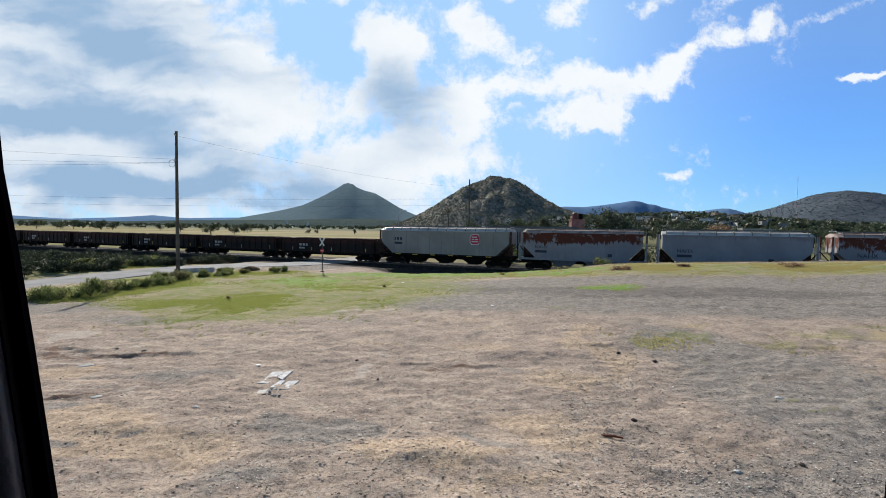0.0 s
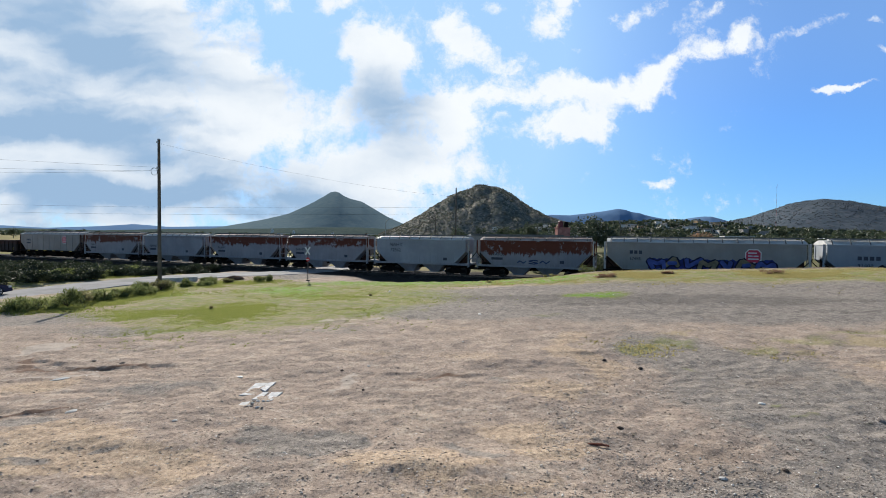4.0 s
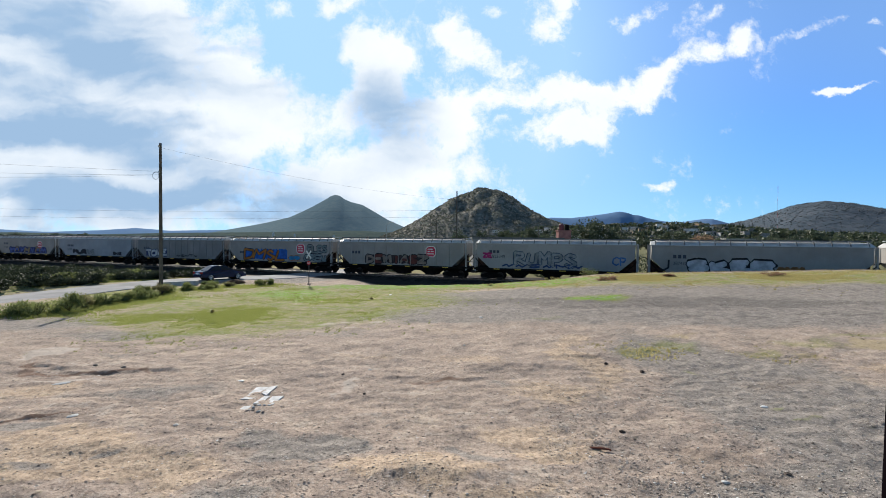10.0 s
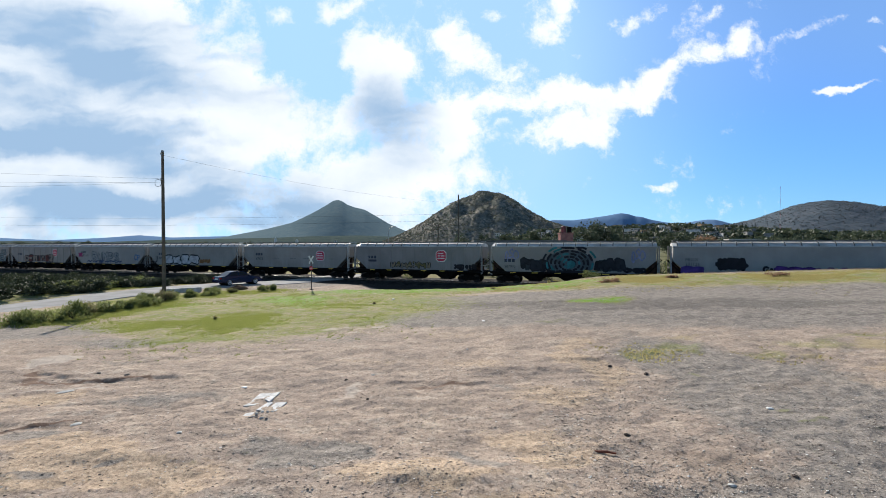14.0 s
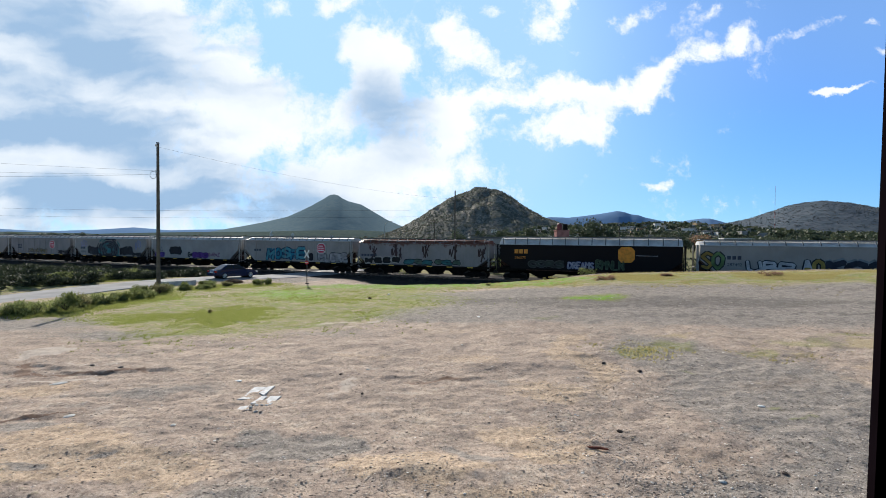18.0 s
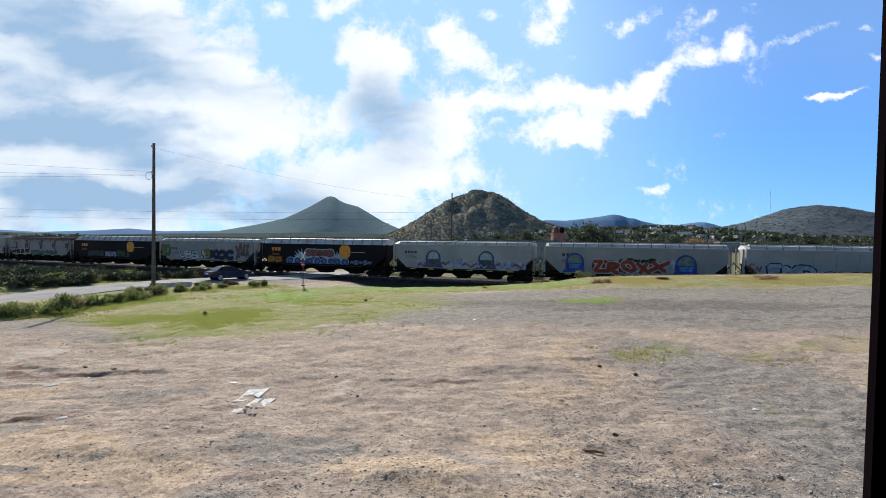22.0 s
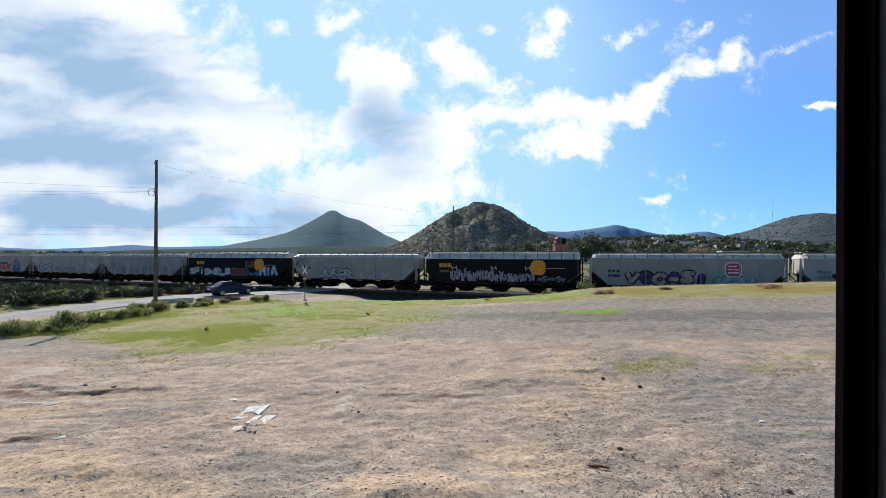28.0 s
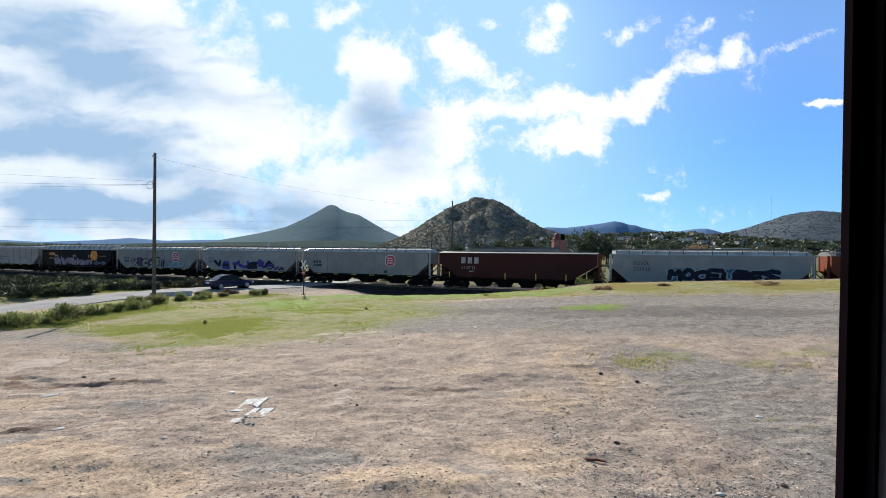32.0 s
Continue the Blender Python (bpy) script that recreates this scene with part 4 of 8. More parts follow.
def bogie(parent, x):
    b = part("bogie", cached("bolster", bolster_mesh), UNDER, parent, "black cast steel bogie", pose(x, 0, 0))
    for y in (-1.0, 1.0):
        part("side_frame", cached("side_frame", side_frame_mesh), UNDER, b, m=pose(0, y, 0, 0, 0, 0 if y > 0 else 180))
        for dx in (-0.89, 0.89):
            part("wheel", cached("wheel", wheel_mesh), WHEEL, b, m=pose(dx, y * 0.80, 0, 0, 0, 0 if y > 0 else 180))


def ladder_mesh(top):
    def build(bm):
        for y in (1.50, 1.05):
            tube(bm, (0, y, 1.0), (0, y, top), 0.035, seg=6)
        for k in range(8):
            z = 1.25 + k * (top - 1.35) / 7.5
            tube(bm, (0, 1.05, z), (0, 1.50, z), 0.022, seg=5)
    return build


def end_post_mesh(top):
    def build(bm):
        for y in (1.52, -1.52):
            box(bm, -0.06, 0.06, y - 0.05, y + 0.05, 1.05, top)
        box(bm, -0.05, 0.05, -1.5, 1.5, 1.95, 2.03)
        box(bm, -0.05, 0.05, -1.5, 1.5, 1.2, 1.34)
    return build


def coupler_mesh(bm):
    box(bm, -0.55, 0.0, -0.14, 0.14, 0.72, 1.0)
    box(bm, 0.0, 0.30, -0.22, 0.16, 0.68, 1.02)
    box(bm, 0.18, 0.34, 0.05, 0.24, 0.70, 1.0)


def hopper(length, paint, label, bays=3, ribs=10, roof=None, top=4.2, roofz=4.55, walkway=True, cut=(0.75, 2.75, 2.5), endpaint=None, hatch=14, sillc=None, yellow=6):
    """A covered hopper wagon; its leading end is +x and the side that is seen is +y."""
    car = thing("hopper_car", label, "freight car", pose(0, 0, 0), "cars of the freight train")
    h = length / 2
    e, zc, lo = h - cut[0], cut[1], h - cut[2]
    key = (round(length, 1), cut, top, roofz)

    def body(bm):
        prism(bm, [(-lo, 1.38), (lo, 1.38), (e, zc), (e, top), (-e, top), (-e, zc)], "y", -1.58, 1.58)

    part("body", cached(("body", key), body, 0.015), paint, car)

    def roof_m(bm):
        prism(bm, [(-1.62, top - 0.06), (1.62, top - 0.06), (1.60, top + 0.02), (0.75, roofz - 0.04), (0.35, roofz), (-0.35, roofz), (-0.75, roofz - 0.04), (-1.60, top + 0.02)], "x", -e - 0.06, e + 0.06)

    part("roof", cached(("roof", key), roof_m), roof or ROOFP, car)

    def chord(bm):
        box(bm, -e, e, 1.585, 1.64, top - 0.16, top - 0.04)

    part("top_chord", cached(("chord", key), chord), paint, car)
    part("hatch_cover", cached(("hatch", key), lambda bm: box(bm, -e + 0.5, e - 0.5, -0.28, 0.28, roofz, roofz + 0.10), 0.02), roof or ROOFP, car)
    if walkway:
        # the thin edge strip gives the board's shaded side in darker steel
        for y0, y1, z0 in ((0.50, 0.93, 0.14), (-0.95, -0.50, 0.14), (0.93, 0.98, 0.10)):
            part("running_board" if y1 - y0 > 0.1 else "board_edge", cached(("board", key, y0), lambda bm: box(bm, -e, e, y0, y1, roofz + z0, roofz + 0.20)), BRACK if y1 - y0 < 0.1 else GALV, car, "edge rail coloured dark for its shaded side" if y1 - y0 < 0.1 else "pale galvanised roof walkway")

        def bracket(bm):
            pts = [(1.60, top), (1.55, top + 0.14), (1.32, roofz + 0.02), (0.95, roofz + 0.12)]
            for (y0, z0), (y1, z1) in zip(pts, pts[1:]):
                tube(bm, (0, y0, z0), (0, y1, z1), 0.048, seg=5)
        for k in range(hatch):
            x = -e + 0.35 + (2 * e - 0.7) * k / (hatch - 1)
            part("walkway_bracket", cached(("bracket", top, roofz), bracket), BRACK, car, m=pose(x, 0, 0))
    for k in range(ribs):
        x = -lo + 0.3 + (2 * lo - 0.6) * k / max(1, ribs - 1)
        part("side_rib", cached(("rib", top), lambda bm: box(bm, -0.035, 0.035, 1.58, 1.625, 1.42, top - 0.16)), paint, car, m=pose(x, 0, 0))
    part("side_sill", cached(("sill", round(length, 1)), lambda bm: box(bm, -h + 0.45, h - 0.45, -1.60, 1.60, 1.20, 1.40)), sillc or UNDER, car)
    part("centre_sill", cached(("centre", round(length, 1)), lambda bm: box(bm, -h + 0.3, h - 0.3, -0.28, 0.28, 0.78, 1.25)), UNDER, car)
    wide = 2 * (lo - 1.1) / bays

    def bay(bm):
        a, b2 = wide * 0.46, 0.55
        rows = [(-a, -1.45, 1.30), (a, -1.45, 1.30), (a, 1.45, 1.30), (-a, 1.45, 1.30), (-b2, -0.8, 0.38), (b2, -0.8, 0.38), (b2, 0.8, 0.38), (-b2, 0.8, 0.38)]
        v = [bm.verts.new(p) for p in rows]
        for f in ((0, 1, 2, 3), (7, 6, 5, 4), (0, 4, 5, 1), (1, 5, 6, 2), (2, 6, 7, 3), (3, 7, 4, 0)):
            bm.faces.new([v[i] for i in f])
        box(bm, -b2 - 0.1, b2 + 0.1, -0.9, 0.9, 0.30, 0.40)
    for k in range(bays):
        part("discharge_hopper", cached(("bay", round(wide, 2)), bay), sillc or UNDER, car, m=pose(-lo + 1.1 + wide * (k + 0.5), 0, 0))
    for sgn in (1, -1):
        turn = 0 if sgn > 0 else 180
        part("end_platform", cached("platform", lambda bm: box(bm, -2.0, 0.35, -1.5, 1.5, 1.08, 1.18)), UNDER, car, m=pose(sgn * (h - 0.80), 0, 0, 0, 0, turn))
        part("end_frame", cached(("end_frame", top), end_post_mesh(top)), endpaint or paint, car, m=pose(sgn * (h - 0.50), 0, 0, 0, 0, turn))
        part("ladder", cached(("ladder", top), ladder_mesh(top)), endpaint or GALV, car, m=pose(sgn * (h - 0.62), 0, 0))
        part("slope_sheet", cached(("slope", cut), lambda bm: prism(bm, [(-(cut[2] - cut[0]) - 0.05, 1.40), (0.0, zc), (-0.12, zc), (-(cut[2] - cut[0]) - 0.2, 1.40)], "y", -1.56, 1.56)), RUSTY, car, m=pose(sgn * e, 0, 0, 0, 0, turn))
        part("shear_plate", cached(("shear", cut), lambda bm: prism(bm, [(-(cut[2] - cut[0]) - 0.05, 1.18), (0.0, zc - 0.05), (0.16, zc - 0.05), (0.22, 1.18)], "y", 0.40, 0.46)), RUSTY, car, "rusty brown end plate under the slope sheet", pose(sgn * e, 0, 0, 0, 0, turn) if sgn > 0 else pose(sgn * e, 0.86, 0, 0, 0, turn))
        for y in (1.50, -1.50):
            part("corner_brace", cached(("brace", cut), lambda bm: tube(bm, (-cut[2] + 0.55, 0, 1.2), (0.2 - cut[0] + 0.3, 0, zc + 0.1), 0.045, seg=6)), UNDER, car, m=pose(sgn * h, y, 0, 0, 0, turn))
        part("coupler", cached("coupler", coupler_mesh), WHEEL, car, m=pose(sgn * (h - 0.32), 0, 0, 0, 0, turn))
        part("brake_reservoir", cached("reservoir", lambda bm: tube(bm, (-0.5, 0.9, 1.42), (0.5, 0.9, 1.42), 0.2, seg=10)), UNDER, car, m=pose(sgn * (h - 1.5), 0, 0)) if sgn > 0 else None
        bogie(car, sgn * (h - 2.35))
    for k in range(yellow):
        x = -lo + 0.8 + (2 * lo - 1.6) * k / max(1, yellow - 1)
        part("reflector", cached("reflector", lambda bm: box(bm, -0.34, 0.34, 1.60, 1.615, 1.24, 1.34)), YELLOW, car, m=pose(x, 0, 0))
    return car


def gondola(length, label):
    car = thing("gondola_car", label, "freight car", pose(0, 0, 0), "cars of the freight train")
    h = length / 2

    def tub(bm):
        z0, z1 = 1.10, 2.85
        for y in (-1.5, 1.42):
            box(bm, -h + 0.5, h - 0.5, y, y + 0.08, z0, z1)
        for x in (-h + 0.5, h - 0.58):
            box(bm, x, x + 0.08, -1.42, 1.42, z0, z1)
        box(bm, -h + 0.58, h - 0.58, -1.42, 1.42, z0, z0 + 0.1)
    part("body", cached(("tub", length), tub), GONDOLA, car)
    part("top_rail", cached(("toprail", length), lambda bm: [box(bm, -h + 0.45, h - 0.45, y, y + 0.12, 2.85, 2.97) for y in (1.42, -1.54)]), GONDOLA, car)
    part("side_sill", cached(("gsill", length), lambda bm: [box(bm, -h + 0.4, h - 0.4, y, y + 0.12, 0.95, 1.12) for y in (1.42, -1.54)]), UNDER, car)
    for k in range(13):
        x = -h + 0.9 + (length - 1.8) * k / 12
        for turn in (0, 180):
            part("side_post", cached("gpost", lambda bm: box(bm, -0.07, 0.07, 1.50, 1.60, 1.0, 2.85)), GONDOLA, car, m=pose(x, 0, 0, 0, 0, turn))
    for k, x in enumerate((-h + 1.6, -1.0, 2.2, h - 2.5)):
        part("reflector", cached("greflector", lambda bm: box(bm, -0.05, 0.05, 1.605, 1.615, 1.3, 1.75)), LETTER_W if k % 2 else YELLOW, car, m=pose(x, 0, 0))
    bars(car, 3.2, 1.9, (0.45, 0.45, 0.3), 0.3, LETTER_W, h)
    bars(car, 3.2, 1.5, (0.9,), 0.22, LETTER_W, h)
    for sgn in (1, -1):
        turn = 0 if sgn > 0 else 180
        part("ladder", cached("gladder", ladder_mesh(2.9)), UNDER, car, m=pose(sgn * (h - 0.42), 0, 0))
        part("coupler", cached("coupler", coupler_mesh), WHEEL, car, m=pose(sgn * (h - 0.32), 0, 0, 0, 0, turn))
        bogie(car, sgn * (h - 2.2))
    part("centre_sill", cached(("centre", length), lambda bm: box(bm, -h + 0.3, h - 0.3, -0.28, 0.28, 0.7, 1.0)), UNDER, car)
    return car


def logo(car, u, z, h, size=1.15, col=None):
    """A red eight-sided badge with three pale stripes; no lettering."""
    r = size / 2
    def plate(k, dz):
        def build(bm):
            prism(bm, [(r * k * a, r * k * b) for a, b in ((-1, -0.55), (-0.6, -1), (0.6, -1), (1, -0.55), (1, 0.55), (0.6, 1), (-0.6, 1), (-1, 0.55))], "y", 0.0, dz)
        return build
    b = part("badge", cached(("badge", size), plate(1.0, 0.006)), WHITE, car, "red railway badge with white bars", pose(h - along(u, h), 1.602, z))
    part("badge_field", cached(("badgef", size), plate(0.88, 0.006)), col or RED, b, m=pose(0, 0.006, 0))
    for k, row in enumerate(((-0.62, 0.42), (-0.62, -0.10, 0.05, 0.62), (-0.66, 0.66))):
        for q in range(0, len(row), 2):
            x0, x1 = -row[q + 1] * r, -row[q] * r
            part("badge_bar", cached(("badgebar", size, k, q), lambda bm: box(bm, x0, x1, 0, 0.005, -r * 0.085, r * 0.085)), WHITE, b, m=pose(0, 0.013, r * (0.46 - 0.43 * k)))


# lengths of the wagons from the first hopper back, in metres, as places of the joints behind the train's mark
JOINTS = [-2.5, -20.4, -34.4, -48.4, -62.2, -75.8, -89.2, -103.0, -121.5, -141.1, -160.2, -178.6, -197.1, -215.4, -234.5, -253.0, -270.9, -289.3, -307.9, -326.3, -344.4, -364.3, -383.6, -404.0, -422.1, -440.7, -459.4, -477.8, -497.0, -516.1, -535.0, -553.2, -571.0, -590.2, -609.3, -627.6, -646.0]
SPEED = 18.05
TRAIN = []


def placed(car, q0, q1):
    TRAIN.append((car, (q0 + q1) / 2))
    return car


B_, W_ = (0.02, 0.02, 0.028), (0.62, 0.63, 0.66)
KCUT, NCUT, BCUT = (0.75, 2.75, 2.3), (0.9, 2.75, 2.3), (0.8, 2.4, 2.2)


def mark(car, u, z, half, mat, wd=(0.30, 0.30, 0.30), num="", numsize=0.42):
    bars(car, u, z, wd, 0.34, mat, half, 0.13)
    if num:
        side_text(car, num, u, z - 0.62, numsize, mat, half)


def build_train():
    for k in range(9):
        placed(gondola(15.8, "dark brown open gondola car, rusty and empty"), -2.5 + 15.8 * (k + 1), -2.5 + 15.8 * k)
    L = [a - b for a, b in zip(JOINTS, JOINTS[1:])]

    def car(i, paint, label, **kw):
        c = hopper(round(L[i], 1), paint, label, **kw)
        placed(c, JOINTS[i], JOINTS[i + 1])
        return c, round(L[i], 1) / 2

    ncfg = dict(bays=2, ribs=0, cut=NCUT, hatch=9, yellow=0, sillc=NAHX, roofz=4.5)
    c, h = car(0, GREY, "grey covered hopper car with red badge", ribs=9, cut=KCUT, endpaint=RUSTY)
    logo(c, 12.6, 3.25, h, 1.25), mark(c, 2.2, 3.0, h, LETTER), bars(c, 2.2, 2.5, (1.2,), 0.28, LETTER, h)
    for i, paint, lab in ((1, NAHX_R, "lilac-grey two-bay hopper car with a rusted upper side"), (2, NAHX, "lilac-grey two-bay hopper car with light rust"), (3, NAHX_R, "lilac-grey two-bay hopper car with a rusted upper side"), (4, NAHX_R, "lilac-grey two-bay hopper car with a rusted upper side"), (5, GREY_B, "blue-grey two-bay hopper car"), (6, NAHX_RR, "heavily rusted two-bay hopper car")):
        c, h = car(i, paint, lab, roof=ROOFR if paint in (NAHX_R, NAHX_RR) else None, **ncfg)
        if i == 5:
            side_text(c, "NAHX", 2.3, 3.3, 0.62, LETTER, h), side_text(c, "32862", 2.4, 2.65, 0.58, LETTER, h)
        else:
            side_text(c, "NAHX", 1.9, 2.45, 0.50, LETTER, h), bars(c, 1.9, 2.0, (1.3,), 0.26, LETTER, h)
        part("data_plate", cached("plate", lambda bm: box(bm, -0.22, 0.22, 1.59, 1.606, -0.16, 0.16)), LETTER, c, m=pose(h - 10.0, 0, 1.9))
    graffiti(c, "~S~", 4.5, 8.2, 1.6, 2.1, (0.05, 0.07, 0.16), (0.05, 0.07, 0.16), fat=0.04, seed=4, half=h)

    c, h = car(7, GREY, "grey hopper car with mountain graffiti and red badge", ribs=0, cut=KCUT, endpaint=GALV)
    mark(c, 2.6, 3.0, h, LETTER, num="67488"), logo(c, 13.1, 3.0, h, 1.3)
    graffiti(c, "MAVMVAM", 4.2, 15.0, 1.5, 2.7, (0.30, 0.24, 0.15), (0.02, 0.02, 0.05), (0.035, 0.05, 0.25), (0.10, 0.14, 0.42), 0.22, 7, 0.3, half=h)
    c, h = car(8, GREY_B, "blue-grey hopper car with black graffiti letters", ribs=0, cut=KCUT)
    mark(c, 2.6, 2.85, h, LETTER, (0.3, 0.3, 0.3, 0.3), "91408", 0.45)
    graffiti(c, "MUR", 4.0, 7.3, 1.5, 2.5, B_, (0.45, 0.47, 0.50), fat=0.26, seed=8, half=h), graffiti(c, "S~Z", 7.2, 9.2, 1.6, 2.4, (0.34, 0.36, 0.38), B_, fat=0.10, seed=9, half=h), graffiti(c, "EHXE", 14.0, 16.2, 1.6, 2.1, B_, B_, fat=0.06, seed=5, half=h)
    c, h = car(9, GREY_D, "dark grey ribbed hopper car with white graffiti", ribs=12, cut=KCUT)
    mark(c, 1.9, 2.7, h, LETTER), graffiti(c, "TOWE", 2.4, 6.6, 1.55, 2.75, W_, (0.06, 0.07, 0.16), (0.06, 0.07, 0.18), None, 0.20, 11, 0.18, half=h)
    graffiti(c, "~S~T~", 8.5, 13.0, 1.6, 2.0, (0.05, 0.05, 0.05), (0.05, 0.05, 0.05), fat=0.04, seed=4, half=h)
    c, h = car(10, GREY, "grey hopper car with blue and orange graffiti", ribs=0, cut=KCUT)
    graffiti(c, "DMSL", 3.0, 10.2, 1.55, 3.15, (0.50, 0.19, 0.03), (0.05, 0.05, 0.09), (0.03, 0.15, 0.55), None, 0.16, 13, 0.3, half=h)
    logo(c, 12.5, 3.15, h, 1.35), graffiti(c, "ELES", 13.7, 17.1, 2.6, 3.7, (0.24, 0.29, 0.29), B_, fat=0.13, seed=14, half=h), graffiti(c, "CREW", 13.1, 17.0, 1.5, 2.5, (0.24, 0.30, 0.31), B_, fat=0.13, seed=15, half=h)
    bars(c, 2.3, 2.4, (0.3, 0.3, 0.3), 0.3, LETTER, h), graffiti(c, "OO", 10.5, 12.3, 1.6, 2.2, (0.05, 0.32, 0.60), (0.42, 0.17, 0.03), (0.05, 0.32, 0.60), None, 0.16, 3, half=h)
    c, h = car(11, GREY, "grey hopper car with dark red graffiti and red badge", ribs=9, cut=KCUT)
    mark(c, 2.4, 2.7, h, LETTER), logo(c, 13.0, 3.1, h, 1.3), graffiti(c, "DEMIASZ", 4.3, 12.5, 1.5, 2.7, (0.16, 0.045, 0.035), (0.02, 0.016, 0.02), (0.06, 0.04, 0.04), (0.30, 0.24, 0.20), 0.20, 17, 0.2, half=h)
    c, h = car(12, LIGHT, "light grey hopper car with outlined graffiti letters", ribs=0, cut=KCUT)
    bars(c, 2.0, 3.1, (0.3, 0.3, 0.3), 0.3, LETTER, h), side_text(c, "825349", 2.3, 2.55, 0.5, LETTER, h), graffiti(c, "ZE", 1.3, 2.3, 2.5, 3.1, (0.45, 0.03, 0.16), (0.45, 0.03, 0.16), fat=0.07, seed=3, half=h)
    graffiti(c, "RUMPS", 4.6, 11.2, 1.7, 3.3, (0.36, 0.37, 0.37), (0.10, 0.12, 0.16), None, None, 0.17, 18, 0.2, half=h), graffiti(c, "~~S~M~", 3.3, 12.0, 1.5, 2.0, (0.06, 0.09, 0.2), (0.06, 0.09, 0.2), fat=0.06, seed=19, half=h), graffiti(c, "CP", 15.0, 16.5, 2.0, 2.9, (0.10, 0.20, 0.45), (0.10, 0.20, 0.45), fat=0.05, seed=20, half=h)
    c, h = car(13, GREY, "grey hopper car with black and white graffiti letters", ribs=0, cut=KCUT)
    mark(c, 2.4, 2.9, h, LETTER, num="287432"), graffiti(c, "SKER", 3.6, 10.5, 1.5, 2.85, W_, (0.015, 0.014, 0.014), None, None, 0.30, 21, 0.14, half=h), graffiti(c, "J", 1.3, 2.1, 1.6, 2.7, B_, B_, fat=0.06, seed=23, half=h), graffiti(c, "~~", 10.6, 12.8, 1.6, 2.5, (0.35, 0.17, 0.06), (0.35, 0.17, 0.06), fat=0.15, seed=22, half=h)
    c, h = car(14, GREY, "grey hopper car with red badge", ribs=0, cut=KCUT, endpaint=GALV)
    mark(c, 2.6, 2.95, h, LETTER, num="67432", numsize=0.5), logo(c, 13.2, 2.95, h, 1.35)
    for u in (5.5, 8.2, 10.4, 14.8):
        bars(c, u, 2.5, (0.5, 0.3), 0.12, GREY_D, h)
    c, h = car(15, GREY_D, "dark grey ribbed hopper car with red badge and olive graffiti", ribs=9, cut=KCUT)
    mark(c, 2.2, 2.7, h, LETTER), bars(c, 2.2, 2.3, (1.2,), 0.26, LETTER, h), logo(c, 11.8, 3.05, h, 1.35)
    graffiti(c, "WAMAXMW", 5.0, 10.5, 1.5, 2.3, (0.20, 0.17, 0.07), (0.03, 0.03, 0.035), None, (0.30, 0.24, 0.16), 0.12, 24, 0.3, half=h), graffiti(c, "XEMIR", 13.6, 16.6, 1.5, 2.1, B_, B_, fat=0.09, seed=25, half=h)
    c, h = car(16, GREY, "grey hopper car with black and turquoise spiral graffiti", ribs=0, cut=KCUT)
    mark(c, 1.9, 2.45, h, LETTER, num="287992"), spiral_art(c, h)
    c, h = car(17, LIGHT, "light grey hopper car with black letters and purple graffiti", ribs=0, cut=KCUT)
    side_text(c, "MULX", 1.6, 2.75, 0.42, LETTER, h), side_text(c, "201126", 1.6, 2.3, 0.42, LETTER, h)
    graffiti(c, "OTG", 4.2, 6.2, 1.9, 3.0, B_, B_, (0.02, 0.02, 0.028), None, 0.26, 27, half=h), graffiti(c, "SS", 1.3, 3.0, 1.5, 2.2, (0.12, 0.06, 0.30), (0.12, 0.06, 0.30), (0.12, 0.06, 0.30), None, 0.15, 28, half=h)
    graffiti(c, "BOO", 8.6, 11.6, 1.5, 2.3, (0.14, 0.05, 0.28), (0.09, 0.03, 0.2), (0.14, 0.05, 0.28), None, 0.16, 29, half=h), graffiti(c, "S~R~Z", 11.6, 14.0, 1.7, 2.3, (0.34, 0.20, 0.30), (0.34, 0.20, 0.30), fat=0.05, seed=30, half=h), graffiti(c, "G~", 7.6, 8.6, 1.6, 2.4, B_, B_, fat=0.06, seed=31, half=h)
    c, h = car(18, GREY, "grey hopper car with turquoise and white graffiti and red badge", ribs=9, cut=KCUT)
    graffiti(c, "MOSHE", 4.0, 10.3, 1.6, 3.2, (0.03, 0.24, 0.34), (0.02, 0.05, 0.10), (0.05, 0.22, 0.30), (0.10, 0.36, 0.42), 0.20, 33, 0.25, half=h), graffiti(c, "PLERE", 12.4, 17.3, 1.5, 2.7, (0.42, 0.40, 0.40), (0.16, 0.15, 0.15), None, None, 0.20, 34, 0.2, half=h)
    logo(c, 12.8, 3.2, h, 1.3), graffiti(c, "I", 10.8, 11.5, 1.5, 2.6, B_, B_, (0.02, 0.02, 0.028), None, 0.2, 35, half=h), bars(c, 2.0, 2.7, (0.3, 0.3, 0.3), 0.3, LETTER, h)
    c, h = car(19, OLD, "old scuffed grey hopper car with rusty roof edge", ribs=0, cut=(0.7, 2.3, 1.9), roof=NAHX_RR, roofz=4.4, top=4.05, bays=4)
    graffiti(c, "XEER", 1.3, 6.0, 1.5, 2.3, (0.02, 0.02, 0.02), (0.45, 0.42, 0.38), None, None, 0.22, 37, 0.2, half=h), graffiti(c, "SCROCR", 6.5, 14.0, 1.5, 2.1, (0.10, 0.16, 0.12), B_, None, (0.05, 0.18, 0.20), 0.14, 38, 0.3, half=h), bars(c, 0.9, 2.35, (0.3, 0.3, 0.3, 0.9), 0.28, LETTER, h)
    for k, u in enumerate((1.8, 4.6, 5.2, 8.6, 12.4, 16.0)):
        graffiti(c, "~*", u, u + 0.9, 2.4, 3.9, (0.07, 0.04, 0.04), (0.07, 0.04, 0.04), fat=0.05, seed=40 + k, wild=0.6, half=h)

